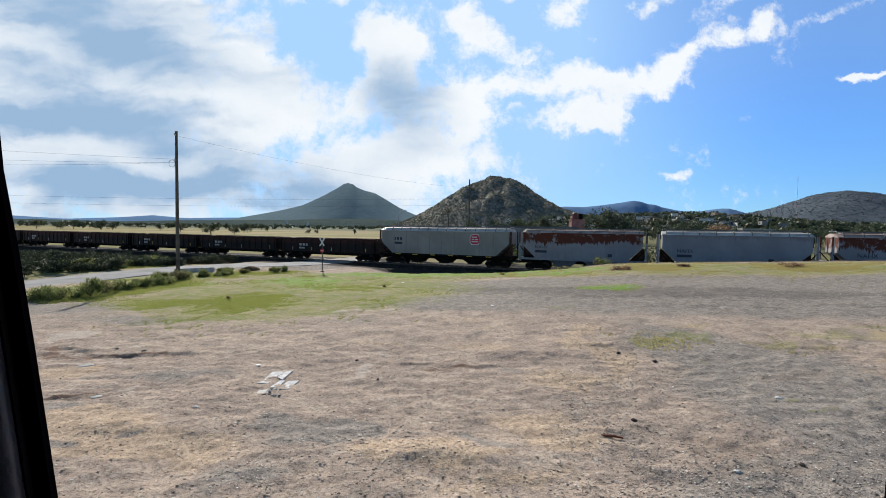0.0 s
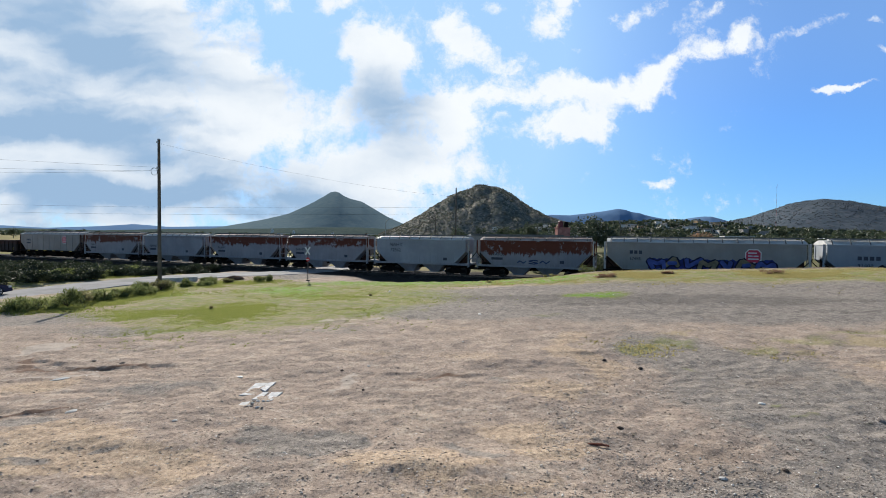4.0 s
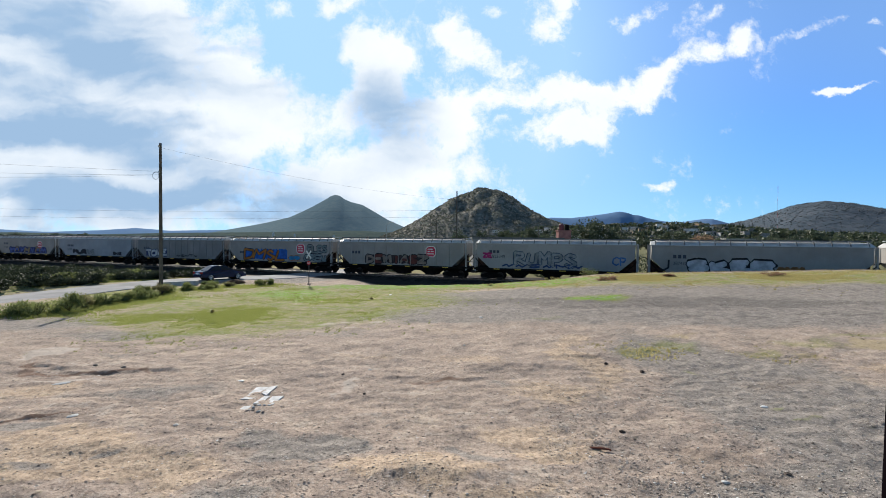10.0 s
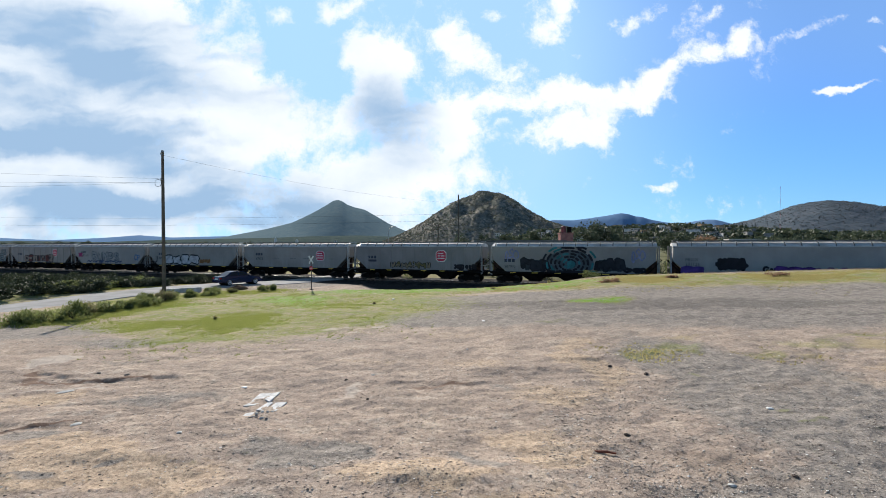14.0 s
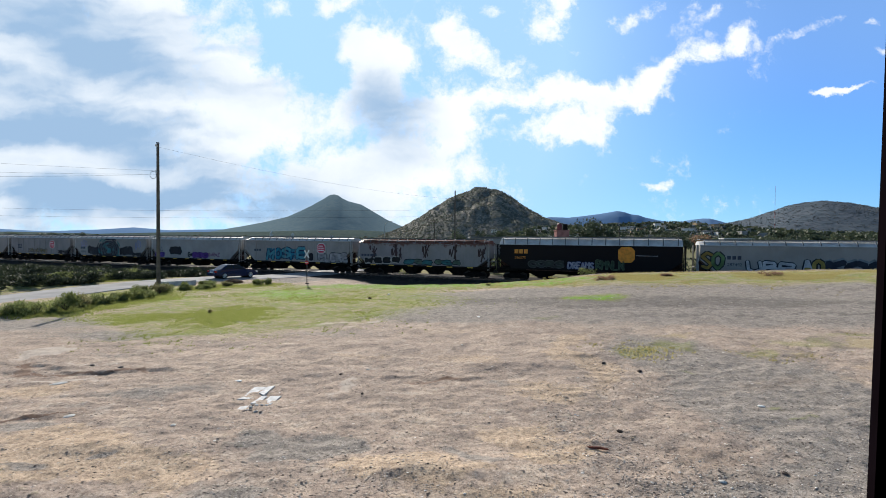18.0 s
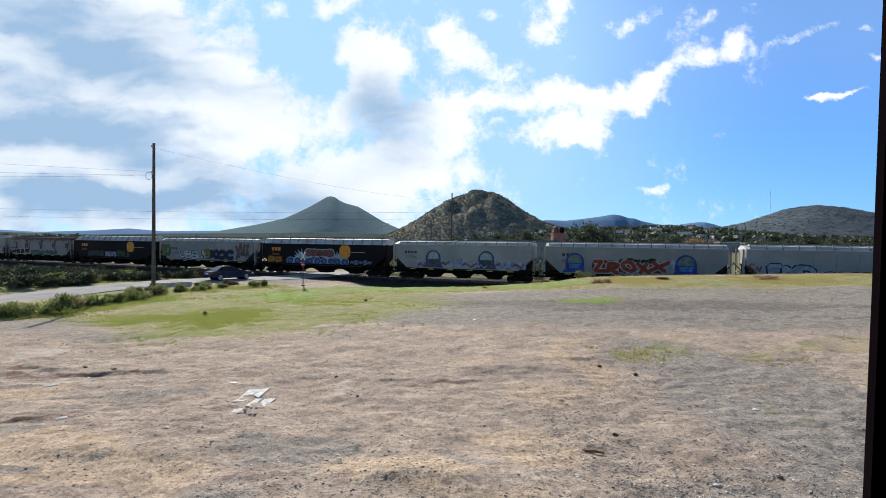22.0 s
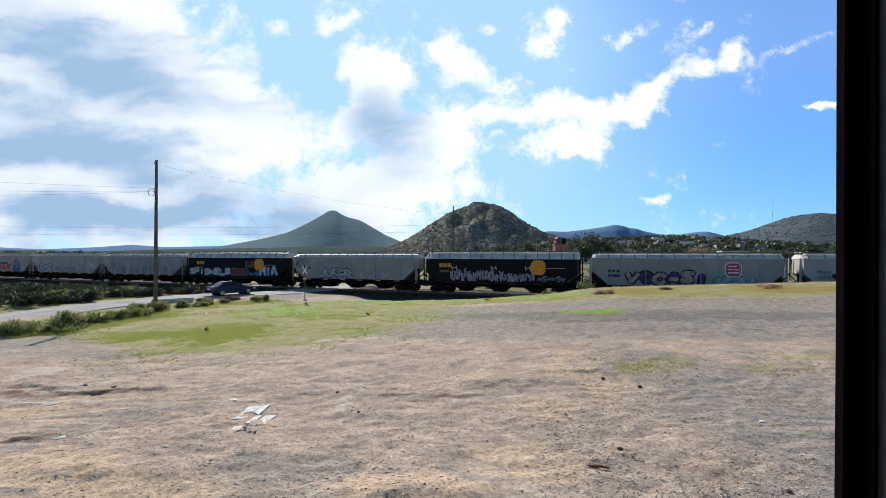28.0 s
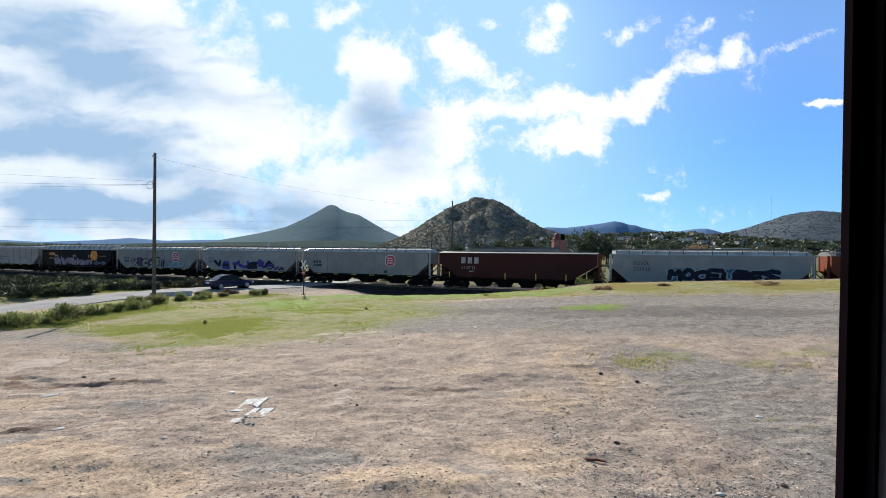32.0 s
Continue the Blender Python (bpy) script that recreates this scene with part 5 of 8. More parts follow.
    def black_car(i, num, label):
        c, h = car(i, BLACK, label, ribs=0, cut=BCUT, roofz=4.72, top=4.05, endpaint=BLACK, yellow=0, sillc=UNDER)
        bars(c, 2.2, 3.05, (0.42, 0.42, 0.42), 0.46, LETTER_Y, h, 0.10), side_text(c, num, 2.2, 2.45, 0.42, LETTER_Y, h)
        r = 0.8
        part("orange_badge", cached("obadge", lambda bm: prism(bm, [(r * a, r * b) for a, b in ((-1, -0.55), (-0.6, -1), (0.6, -1), (1, -0.55), (1, 0.55), (0.6, 1), (-0.6, 1), (-1, 0.55))], "y", 0, 0.008)), OCHRE, c, "orange eight-sided badge", pose(h - 14.0, 1.602, 3.1))
        bars(c, 14.4, 3.0, (2.0,), 0.06, LETTER_W, h)
        part("lower_sill_stripe", cached("stripe", lambda bm: box(bm, -6.2, 6.2, 1.602, 1.612, 1.22, 1.30)), RUSTY, c)
        return c, h
    c, h = black_car(20, "286575", "black hopper car with orange badge and lettering")
    graffiti(c, "CORS", 3.6, 7.2, 1.5, 2.3, (0.05, 0.06, 0.05), (0.09, 0.09, 0.09), fat=0.12, seed=51, half=h), graffiti(c, "DREAMS", 7.6, 10.2, 1.5, 2.3, (0.40, 0.40, 0.48), (0.10, 0.10, 0.22), fat=0.09, seed=52, half=h), graffiti(c, "RMNLN", 10.4, 13.2, 1.5, 2.5, (0.06, 0.10, 0.06), (0.14, 0.20, 0.12), fat=0.07, seed=53, half=h)
    c, h = car(21, GREY, "grey hopper car with bold black and white graffiti letters", ribs=0, cut=KCUT)
    mark(c, 2.7, 2.85, h, LETTER, num="287492"), graffiti(c, "UBB", 4.1, 7.9, 1.5, 2.8, W_, B_, None, None, 0.15, 55, half=h), graffiti(c, "KOC", 10.0, 14.6, 1.5, 3.1, (0.03, 0.04, 0.06), (0.25, 0.28, 0.30), None, None, 0.30, 56, half=h), graffiti(c, "AO", 8.3, 9.9, 1.5, 3.0, (0.45, 0.33, 0.08), B_, None, W_, 0.18, 57, half=h)
    graffiti(c, "XOAX", 15.0, 17.6, 1.9, 3.7, (0.28, 0.14, 0.11), (0.10, 0.10, 0.10), None, None, 0.10, 58, 0.4, half=h), graffiti(c, "SO", 0.8, 2.4, 1.7, 3.5, (0.16, 0.26, 0.10), B_, None, (0.40, 0.26, 0.06), 0.16, 59, half=h)
    c, h = black_car(22, "286880", "black hopper car with exploding pale blue graffiti")
    burst_art(c, h), graffiti(c, "DD", 1.7, 3.8, 1.5, 2.3, (0.55, 0.25, 0.03), (0.25, 0.08, 0.02), (0.5, 0.22, 0.03), None, 0.14, 63, half=h), graffiti(c, "~S~S~", 14.2, 17.6, 1.5, 2.1, (0.20, 0.28, 0.42), (0.10, 0.14, 0.25), fat=0.08, seed=64, half=h)
    c, h = car(23, LIGHT, "light grey hopper car with blue painted heads graffiti", ribs=0, cut=KCUT)
    bars(c, 1.8, 3.1, (0.3, 0.3, 0.3, 0.3), 0.3, LETTER, h), side_text(c, "525226", 1.9, 2.5, 0.5, LETTER, h)
    graffiti(c, "~W~M~W~M~", 3.2, 16.5, 1.5, 2.4, (0.40, 0.46, 0.58), (0.10, 0.12, 0.28), (0.42, 0.47, 0.56), (0.45, 0.15, 0.10), 0.08, 66, 0.4, half=h)
    for k, u in enumerate((5.2, 11.6)):
        head_art(c, u, h, k)
    c, h = car(24, GREY, "grey hopper car with red and white graffiti letters", ribs=0, cut=KCUT)
    mark(c, 2.2, 3.15, h, LETTER, num="67262"), graffiti(c, "ZROXX", 5.0, 12.0, 1.5, 2.9, (0.45, 0.07, 0.03), (0.50, 0.50, 0.48), (0.28, 0.04, 0.025), None, 0.22, 68, 0.25, half=h), graffiti(c, "~S~~S", 7.5, 11.0, 2.6, 3.1, (0.02, 0.04, 0.02), (0.02, 0.04, 0.02), fat=0.09, seed=69, half=h), graffiti(c, "M~", 12.0, 13.4, 2.1, 3.1, W_, (0.2, 0.2, 0.22), fat=0.09, seed=70, half=h)
    for k, u in enumerate((3.4, 13.8)):
        head_art(c, u, h, 2)
    c, h = car(25, LIGHT, "light grey hopper car with white and blue graffiti", ribs=9, cut=KCUT)
    graffiti(c, "EMD", 2.2, 5.6, 1.6, 2.9, (0.44, 0.47, 0.52), (0.03, 0.06, 0.14), None, None, 0.22, 71, half=h), graffiti(c, "CORDES", 6.2, 11.4, 1.6, 2.3, (0.36, 0.36, 0.38), (0.10, 0.11, 0.16), None, None, 0.13, 72, half=h), graffiti(c, "V", 15.6, 16.6, 2.3, 3.0, (0.50, 0.60, 0.66), (0.5, 0.6, 0.66), fat=0.22, seed=73, half=h)
    graffiti(c, "S~", 0.8, 1.8, 2.0, 2.9, (0.35, 0.12, 0.11), (0.35, 0.12, 0.11), fat=0.04, seed=74, half=h)
    c, h = car(26, LIGHT, "pale hopper car with faded grey blocks of overpainted graffiti", ribs=10, cut=KCUT)
    side_text(c, "SOXX", 1.8, 2.7, 0.45, LETTER, h), side_text(c, "521051", 1.7, 2.2, 0.45, LETTER, h)
    for k, (u, w, z) in enumerate(((3.3, 0.5, 2.3), (4.2, 0.9, 2.6), (6.0, 0.6, 2.9), (7.4, 0.8, 2.3), (8.8, 1.0, 2.8), (10.2, 0.4, 2.7), (11.2, 1.1, 2.9), (13.4, 0.9, 2.7), (15.2, 0.8, 2.2))):
        bars(c, u, 1.55, (w,), z - 1.6, GREY_D, h)
    c, h = black_car(27, "286910", "black hopper car with white bubble graffiti letters")
    graffiti(c, "SPISHELS", 0.9, 8.2, 1.5, 2.6, (0.56, 0.57, 0.60), (0.06, 0.06, 0.08), None, None, 0.20, 75, half=h), graffiti(c, "ERSO", 8.4, 11.4, 1.5, 2.5, (0.16, 0.06, 0.07), (0.30, 0.16, 0.16), None, None, 0.18, 76, half=h), graffiti(c, "MIA", 13.6, 16.8, 1.5, 3.0, (0.40, 0.44, 0.58), (0.06, 0.08, 0.18), None, W_, 0.22, 77, half=h), graffiti(c, "CJSS", 11.0, 12.7, 2.7, 3.6, (0.02, 0.02, 0.02), (0.42, 0.34, 0.24), fat=0.08, seed=78, half=h), graffiti(c, "~S", 11.6, 13.6, 1.5, 2.1, (0.10, 0.22, 0.42), (0.10, 0.22, 0.42), fat=0.1, seed=79, half=h)
    c, h = car(28, GREY, "grey ribbed hopper car with white and black graffiti", ribs=9, cut=KCUT)
    graffiti(c, "JUKER", 4.2, 9.0, 1.5, 2.8, (0.48, 0.50, 0.50), (0.04, 0.05, 0.06), None, None, 0.17, 81, 0.25, half=h), graffiti(c, "HHHHH", 10.2, 15.0, 1.5, 2.3, (0.52, 0.52, 0.52), (0.32, 0.32, 0.32), (0.50, 0.50, 0.50), None, 0.12, 82, 0.1, half=h), graffiti(c, "~CS", 0.9, 2.2, 2.7, 3.9, (0.16, 0.15, 0.17), (0.16, 0.15, 0.17), fat=0.04, seed=83, half=h), bars(c, 2.0, 2.6, (0.3, 0.3, 0.3), 0.3, LETTER, h)
    c, h = black_car(29, "286903", "black hopper car with dense violet scribble graffiti")
    for k in range(4):
        graffiti(c, "W*M*X*W", 3.4 + 2.3 * k, 6.2 + 2.3 * k, 1.5, 2.65 - 0.1 * k, (0.34, 0.30, 0.38), (0.16, 0.12, 0.20), None, (0.44, 0.38, 0.42), 0.07, 85 + k, 0.5, half=h)
    for u in (3.6, 8.1, 12.0):
        graffiti(c, "H", u, u + 0.6, 2.75, 3.3, (0.5, 0.5, 0.5), (0.5, 0.5, 0.5), fat=0.04, seed=90, half=h)
    graffiti(c, "~S~~S~", 13.4, 16.6, 1.55, 2.2, (0.20, 0.18, 0.24), (0.3, 0.28, 0.32), fat=0.05, seed=91, half=h)
    c, h = car(30, GREY, "grey ribbed hopper car with purple graffiti and red badge", ribs=9, cut=KCUT)
    graffiti(c, "VOCASI", 3.6, 10.8, 1.55, 2.9, (0.10, 0.05, 0.15), (0.03, 0.02, 0.06), None, (0.48, 0.40, 0.30), 0.24, 93, 0.2, half=h), graffiti(c, "AESU", 11.2, 14.6, 1.5, 2.5, (0.40, 0.50, 0.54), (0.18, 0.26, 0.32), None, None, 0.20, 94, half=h), logo(c, 12.9, 3.1, h, 1.4), bars(c, 2.0, 2.7, (0.3, 0.3, 0.3), 0.3, LETTER, h), bars(c, 2.0, 2.25, (1.2,), 0.26, LETTER, h)
    c, h = car(31, LIGHT, "light grey hopper car with violet and black angular graffiti", ribs=0, cut=KCUT)
    side_text(c, "MULX", 1.5, 2.85, 0.4, LETTER, h), side_text(c, "203091", 1.5, 2.4, 0.4, LETTER, h), graffiti(c, "VETUSRA", 2.6, 13.2, 1.55, 2.75, (0.11, 0.08, 0.34), (0.42, 0.40, 0.46), None, (0.025, 0.02, 0.035), 0.24, 96, 0.35, half=h), graffiti(c, "AVA", 11.8, 15.0, 1.5, 2.1, (0.10, 0.07, 0.12), (0.3, 0.28, 0.3), fat=0.12, seed=97, half=h)
    c, h = car(32, GREY, "grey ribbed hopper car with red badge", ribs=9, cut=KCUT, endpaint=GALV)
    logo(c, 12.9, 3.1, h, 1.35), mark(c, 2.0, 2.65, h, LETTER), bars(c, 2.0, 2.25, (1.3,), 0.26, LETTER, h), part("data_plate", cached("plate", lambda bm: box(bm, -0.22, 0.22, 1.59, 1.606, -0.16, 0.16)), LETTER, c, m=pose(h - 12.8, 0, 1.75))
    c, h = car(33, BROWN, "dark brown open-top hopper car with white lettering", ribs=0, cut=(0.75, 2.9, 3.3), roof=ROOFD, roofz=4.3, top=4.15, walkway=False, endpaint=ORANGE, yellow=0, bays=4)
    bars(c, 3.1, 2.95, (0.5, 0.5, 0.5), 0.72, LETTER_W, h, 0.28), side_text(c, "31 07 21", 3.1, 2.3, 0.48, LETTER_W, h), bars(c, 4.0, 2.0, (0.5,), 0.12, LETTER_W, h)
    for u, z in ((2.0, 1.7), (8.6, 1.6), (12.0, 1.6), (15.2, 1.6), (17.3, 1.8)):
        part("reflector", cached("vreflector", lambda bm: box(bm, -0.06, 0.06, 1.60, 1.612, -0.35, 0.35)), YELLOW, c, m=pose(h - u, 0, z))
    c, h = car(34, LIGHT, "pale grey hopper car with black and blue graffiti", ribs=0, cut=KCUT, endpaint=GALV)
    side_text(c, "SOXX", 2.4, 3.1, 0.55, LETTER, h), side_text(c, "521320", 2.4, 2.5, 0.55, LETTER, h), graffiti(c, "MOCEQ".replace("Q", "U") + "BES", 5.4, 14.8, 1.5, 2.9, (0.02, 0.025, 0.05), (0.42, 0.46, 0.50), (0.06, 0.20, 0.30), (0.02, 0.02, 0.03), 0.24, 99, 0.2, half=h)
    c, h = car(35, ORANGE, "orange-brown ribbed steel hopper car", ribs=8, cut=KCUT, roof=ROOFD, endpaint=ORANGE)
    mark(c, 2.6, 2.9, h, LETTER_W)


def painted_shapes(bm, cols, parent, at):
    """Every flat shape of a painting as a part of its own."""
    paints = [spray(col) for col in cols]
    for f in bm.faces:
        me = bpy.data.meshes.new("painted_shape")
        me.from_pydata([tuple(v.co) for v in f.verts], [], [tuple(range(len(f.verts)))])
        me.materials.append(None)
        part("painted_shape", me, paints[f.material_index], parent, m=pose(at, 0, 0))
    bm.free()


def spiral_art(c, h):
    """Rings of broken black strokes round a turquoise eye, with black wings either side."""
    rg = random.Random(5)
    graffiti(c, "MAM", 4.0, 6.4, 1.5, 2.8, (0.03, 0.035, 0.045), (0.02, 0.02, 0.028), (0.05, 0.06, 0.07), None, 0.2, 26, 0.4, half=h)
    graffiti(c, "MAM", 11.4, 14.2, 1.5, 2.8, (0.03, 0.035, 0.045), (0.02, 0.02, 0.028), (0.05, 0.06, 0.07), None, 0.2, 25, 0.4, half=h)
    bm = bmesh.new()
    side = 1.606
    blob_poly(bm, [(8.6 + 2.5 * math.cos(a * 0.2618), max(1.5, 2.35 + 1.45 * math.sin(a * 0.2618))) for a in range(24)], side, 2)
    for ring in range(6):
        r = 0.5 + 0.36 * ring
        a = rg.uniform(0, 6)
        for k in range(11):
            a0 = a + k * 0.571
            pts = [(8.6 + r * 1.22 * math.cos(a0 + q * 0.13), min(4.05, max(1.5, 2.35 + r * 0.86 * math.sin(a0 + q * 0.13)))) for q in range(4)]
            side = stroke(bm, pts, 0.10 + 0.02 * rg.random(), side + 0.0002, rg.choice((0, 0, 1)))
    blob_poly(bm, [(8.8 + 0.45 * math.cos(a * 0.5236), 2.3 + 0.4 * math.sin(a * 0.5236)) for a in range(12)], side + 0.002, 1)
    painted_shapes(bm, (B_, (0.05, 0.24, 0.26), (0.12, 0.16, 0.18)), c, h - 0.6)
    for u in (2.6, 15.6):
        graffiti(c, "OSO", u - 0.7, u + 0.7, 2.6, 3.7, (0.32, 0.34, 0.55), (0.32, 0.34, 0.55), None, None, 0.05, 30, 0.4, half=h)
    graffiti(c, "OHEC", 14.2, 16.4, 1.5, 2.0, B_, B_, fat=0.09, seed=44, half=h)


def burst_art(c, h):
    """Pale spikes either side of a brown cloud, over a row of dark blue discs."""
    rg = random.Random(17)
    bm = bmesh.new()
    for mid, lean in ((7.6, -1), (12.6, 1)):
        for k in range(9):
            a = radians(20 + 17.5 * k)
            r = 1.15 + 0.55 * rg.random()
            tip = (mid + lean * 0.3 + r * 1.25 * math.cos(a), 1.85 + r * math.sin(a))
            wide = 0.26
            blob_poly(bm, [(mid + 0.9 * math.cos(a) - wide * math.sin(a), 1.8 + 0.5 * math.sin(a) + wide * math.cos(a)), (mid + 0.9 * math.cos(a) + wide * math.sin(a), 1.8 + 0.5 * math.sin(a) - wide * math.cos(a)), tip], 1.603 + 0.0004 * k, 0)
    for k in range(9):
        u = 5.6 + 1.05 * k + rg.uniform(-0.1, 0.1)
        for r, mi, y in ((0.62, 0, 1.609), (0.52, 1, 1.612), (0.24, 2, 1.615)):
            blob_poly(bm, [(u + r * math.cos(q * 0.5236), max(1.46, 1.78 + r * 0.85 * math.sin(q * 0.5236))) for q in range(12)], y + 0.0003 * k, mi)
    for k in range(5):
        u, r = 8.5 + 0.82 * k, 0.56 + 0.1 * rg.random()
        for grow, mi, y in ((0.10, 0, 1.618), (0.0, 3, 1.622)):
            blob_poly(bm, [(u + (r + grow) * math.cos(q * 0.5236), 2.85 + (r * 0.8 + grow) * math.sin(q * 0.5236)) for q in range(12)], y + 0.0004 * k, mi)
    painted_shapes(bm, ((0.50, 0.58, 0.68), (0.06, 0.10, 0.24), (0.16, 0.22, 0.40), (0.26, 0.10, 0.075)), c, h)


def head_art(c, u, h, k):
    """A painted round-topped figure: plain shapes in blue."""
    u = along(u, h)
    bm = bmesh.new()
    cols = [(0.10, 0.11, 0.20), (0.42, 0.45, 0.50), (0.08, 0.12, 0.10)] if k < 2 else [(0.06, 0.09, 0.38), (0.20, 0.28, 0.20), (0.12, 0.25, 0.55)]
    blob_poly(bm, [(u + 0.95 * math.cos(a * 0.2618), 2.55 + 1.0 * math.sin(a * 0.2618)) for a in range(13)] + [(u - 0.95, 1.8), (u + 0.95, 1.8)], 1.612, 0)
    blob_poly(bm, [(u + 0.72 * math.cos(a * 0.2618), 2.65 + 0.72 * math.sin(a * 0.2618)) for a in range(13)] + [(u - 0.72, 2.5), (u + 0.72, 2.5)], 1.616, 1)
    blob_poly(bm, [(u - 0.55, 1.9), (u + 0.55, 1.9), (u + 0.62, 2.4), (u - 0.62, 2.4)], 1.616, 2)
    blob_poly(bm, [(u - 1.3, 1.5), (u + 1.3, 1.5), (u + 0.9, 1.9), (u - 0.9, 1.9)], 1.611, 0)
    painted_shapes(bm, cols, c, h)


HEADING = math.degrees(math.atan2(DY, DX))


def track_pose(s):
    return pose(CX + DX * s, CY + DY * s, RAIL_Z, 0, 0, HEADING)


build_train()

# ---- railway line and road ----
# stone colour lowered to near black to deepen the shade under the train
BALLAST = plain("shade_darkened_ballast", (0.040, 0.037, 0.035), 0.95, 0, 0.45, 1.2, 14, 0.9)
SLEEPER = plain("creosoted_sleeper", (0.06, 0.045, 0.035), 0.9, 0, 0.4, 3.0)
ASPHALT = plain("worn_pale_asphalt", (0.30, 0.295, 0.295), 0.9, 0, 0.18, 0.5, 30, 0.4)
TRACK = pose(CX, CY, 0, 0, 0, HEADING)


def strip(bm, profile, x0, x1, n):
    """A cross-section of (y, z) drawn along x."""
    rows = [[bm.verts.new((x0 + (x1 - x0) * k / n, y, z)) for y, z in profile] for k in range(n + 1)]
    for a, b in zip(rows, rows[1:]):
        for i in range(len(profile) - 1):
            bm.faces.new((a[i], a[i + 1], b[i + 1], b[i]))


bm = bmesh.new()
rg = random.Random(3)
prof = [(3.6, -1.15), (3.1, -0.95), (1.75, -0.63), (0.9, -0.60), (-0.9, -0.60), (-1.75, -0.63), (-3.1, -0.95), (-3.6, -1.15)]
strip(bm, prof, -900, 900, 900)
for v in bm.verts:
    v.co.z += rg.uniform(-0.035, 0.035)
tagged(part("ballast", bm, BALLAST, None, m=TRACK), "crushed stone ballast bed of the line, darkened for the train's shade", "ballast", kind="structure")
for y in (0.76, -0.76):
    bm = bmesh.new()
    box(bm, -900, 900, y - 0.036, y + 0.036, RAIL_Z - 0.045, RAIL_Z)
    box(bm, -900, 900, y - 0.010, y + 0.010, RAIL_Z - 0.13, RAIL_Z - 0.045)
    box(bm, -900, 900, y - 0.07, y + 0.07, RAIL_Z - 0.155, RAIL_Z - 0.13)
    tagged(part("rail", bm, RAIL, None, m=TRACK), "worn steel rail on dark sleepers", "rail", "rails of the line", "structure")
bm = bmesh.new()
for k in range(-450, 450):
    x = k * 0.62 + rg.uniform(-0.03, 0.03)
    box(bm, x - 0.11, x + 0.11, -1.3, 1.3, -0.66, -0.565)
tagged(part("sleepers", bm, SLEEPER, None, m=TRACK), "dark creosoted timber sleepers in the ballast", "sleepers", kind="stuff")

# the road, with a ragged edge
bm = bmesh.new()
pts = []
for (x0, y0, z0), (x1, y1, z1) in zip(ROAD, ROAD[1:]):
    n = max(2, int(math.hypot(x1 - x0, y1 - y0) / 0.8))
    pts += [Vector((x0 + (x1 - x0) * k / n, y0 + (y1 - y0) * k / n, z0 + (z1 - z0) * k / n)) for k in range(n)]
for _ in range(6):
    pts = [pts[0]] + [(a + b * 2 + c) / 4 for a, b, c in zip(pts, pts[1:], pts[2:])] + [pts[-1]]
rows = []
for i, p in enumerate(pts):
    d = (pts[min(i + 1, len(pts) - 1)] - pts[max(i - 1, 0)]).normalized()
    s = Vector((-d.y, d.x, 0))
    w1, w2 = 2.75 + 0.25 * noise.noise((i * 0.3, 0, 0)), 2.75 + 0.25 * noise.noise((i * 0.3, 9, 0))
    rows.append([bm.verts.new(p + s * w1 + Vector((0, 0, -0.10))), bm.verts.new(p + s * (w1 - 0.05) + Vector((0, 0, 0.0))), bm.verts.new(p + Vector((0, 0, 0.03))), bm.verts.new(p - s * (w2 - 0.05)), bm.verts.new(p - s * w2 + Vector((0, 0, -0.10)))])
for a, b in zip(rows, rows[1:]):
    for i in range(4):
        bm.faces.new((a[i], a[i + 1], b[i + 1], b[i]))
tagged(part("road", bm, ASPHALT, None), "narrow worn grey asphalt road to the crossing", "road", kind="structure")

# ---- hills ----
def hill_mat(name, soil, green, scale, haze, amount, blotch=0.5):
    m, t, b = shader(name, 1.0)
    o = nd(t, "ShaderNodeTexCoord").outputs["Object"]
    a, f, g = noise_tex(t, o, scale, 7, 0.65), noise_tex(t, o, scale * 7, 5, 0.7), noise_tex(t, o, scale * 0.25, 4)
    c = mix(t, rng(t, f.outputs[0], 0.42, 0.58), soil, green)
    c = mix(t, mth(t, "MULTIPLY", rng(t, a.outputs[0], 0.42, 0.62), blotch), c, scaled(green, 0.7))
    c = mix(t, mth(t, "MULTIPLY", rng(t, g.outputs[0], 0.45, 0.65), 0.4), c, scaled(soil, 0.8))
    # haze of the distance, painted into the hill's base colour
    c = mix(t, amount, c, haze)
    t.links.new(c, b.inputs["Base Color"])
    b.inputs["Specular IOR Level"].default_value = 0.0
    bumped(t, b, a.outputs[0], 0.7, 8.0)
    return m


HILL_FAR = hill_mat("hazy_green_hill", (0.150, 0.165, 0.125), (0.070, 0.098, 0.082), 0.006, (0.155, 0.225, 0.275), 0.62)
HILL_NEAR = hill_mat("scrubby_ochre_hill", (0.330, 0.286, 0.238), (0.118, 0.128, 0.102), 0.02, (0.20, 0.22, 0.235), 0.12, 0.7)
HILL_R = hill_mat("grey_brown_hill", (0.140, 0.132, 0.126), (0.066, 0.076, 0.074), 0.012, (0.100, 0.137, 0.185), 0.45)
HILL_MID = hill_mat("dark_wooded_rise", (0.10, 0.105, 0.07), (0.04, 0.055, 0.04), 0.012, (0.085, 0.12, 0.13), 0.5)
# soil and green already carry the haze's blue, before more is mixed in
HILL_BLUE = hill_mat("haze_blue_ridge", (0.100, 0.130, 0.165), (0.070, 0.098, 0.130), 0.004, (0.160, 0.270, 0.450), 0.74)


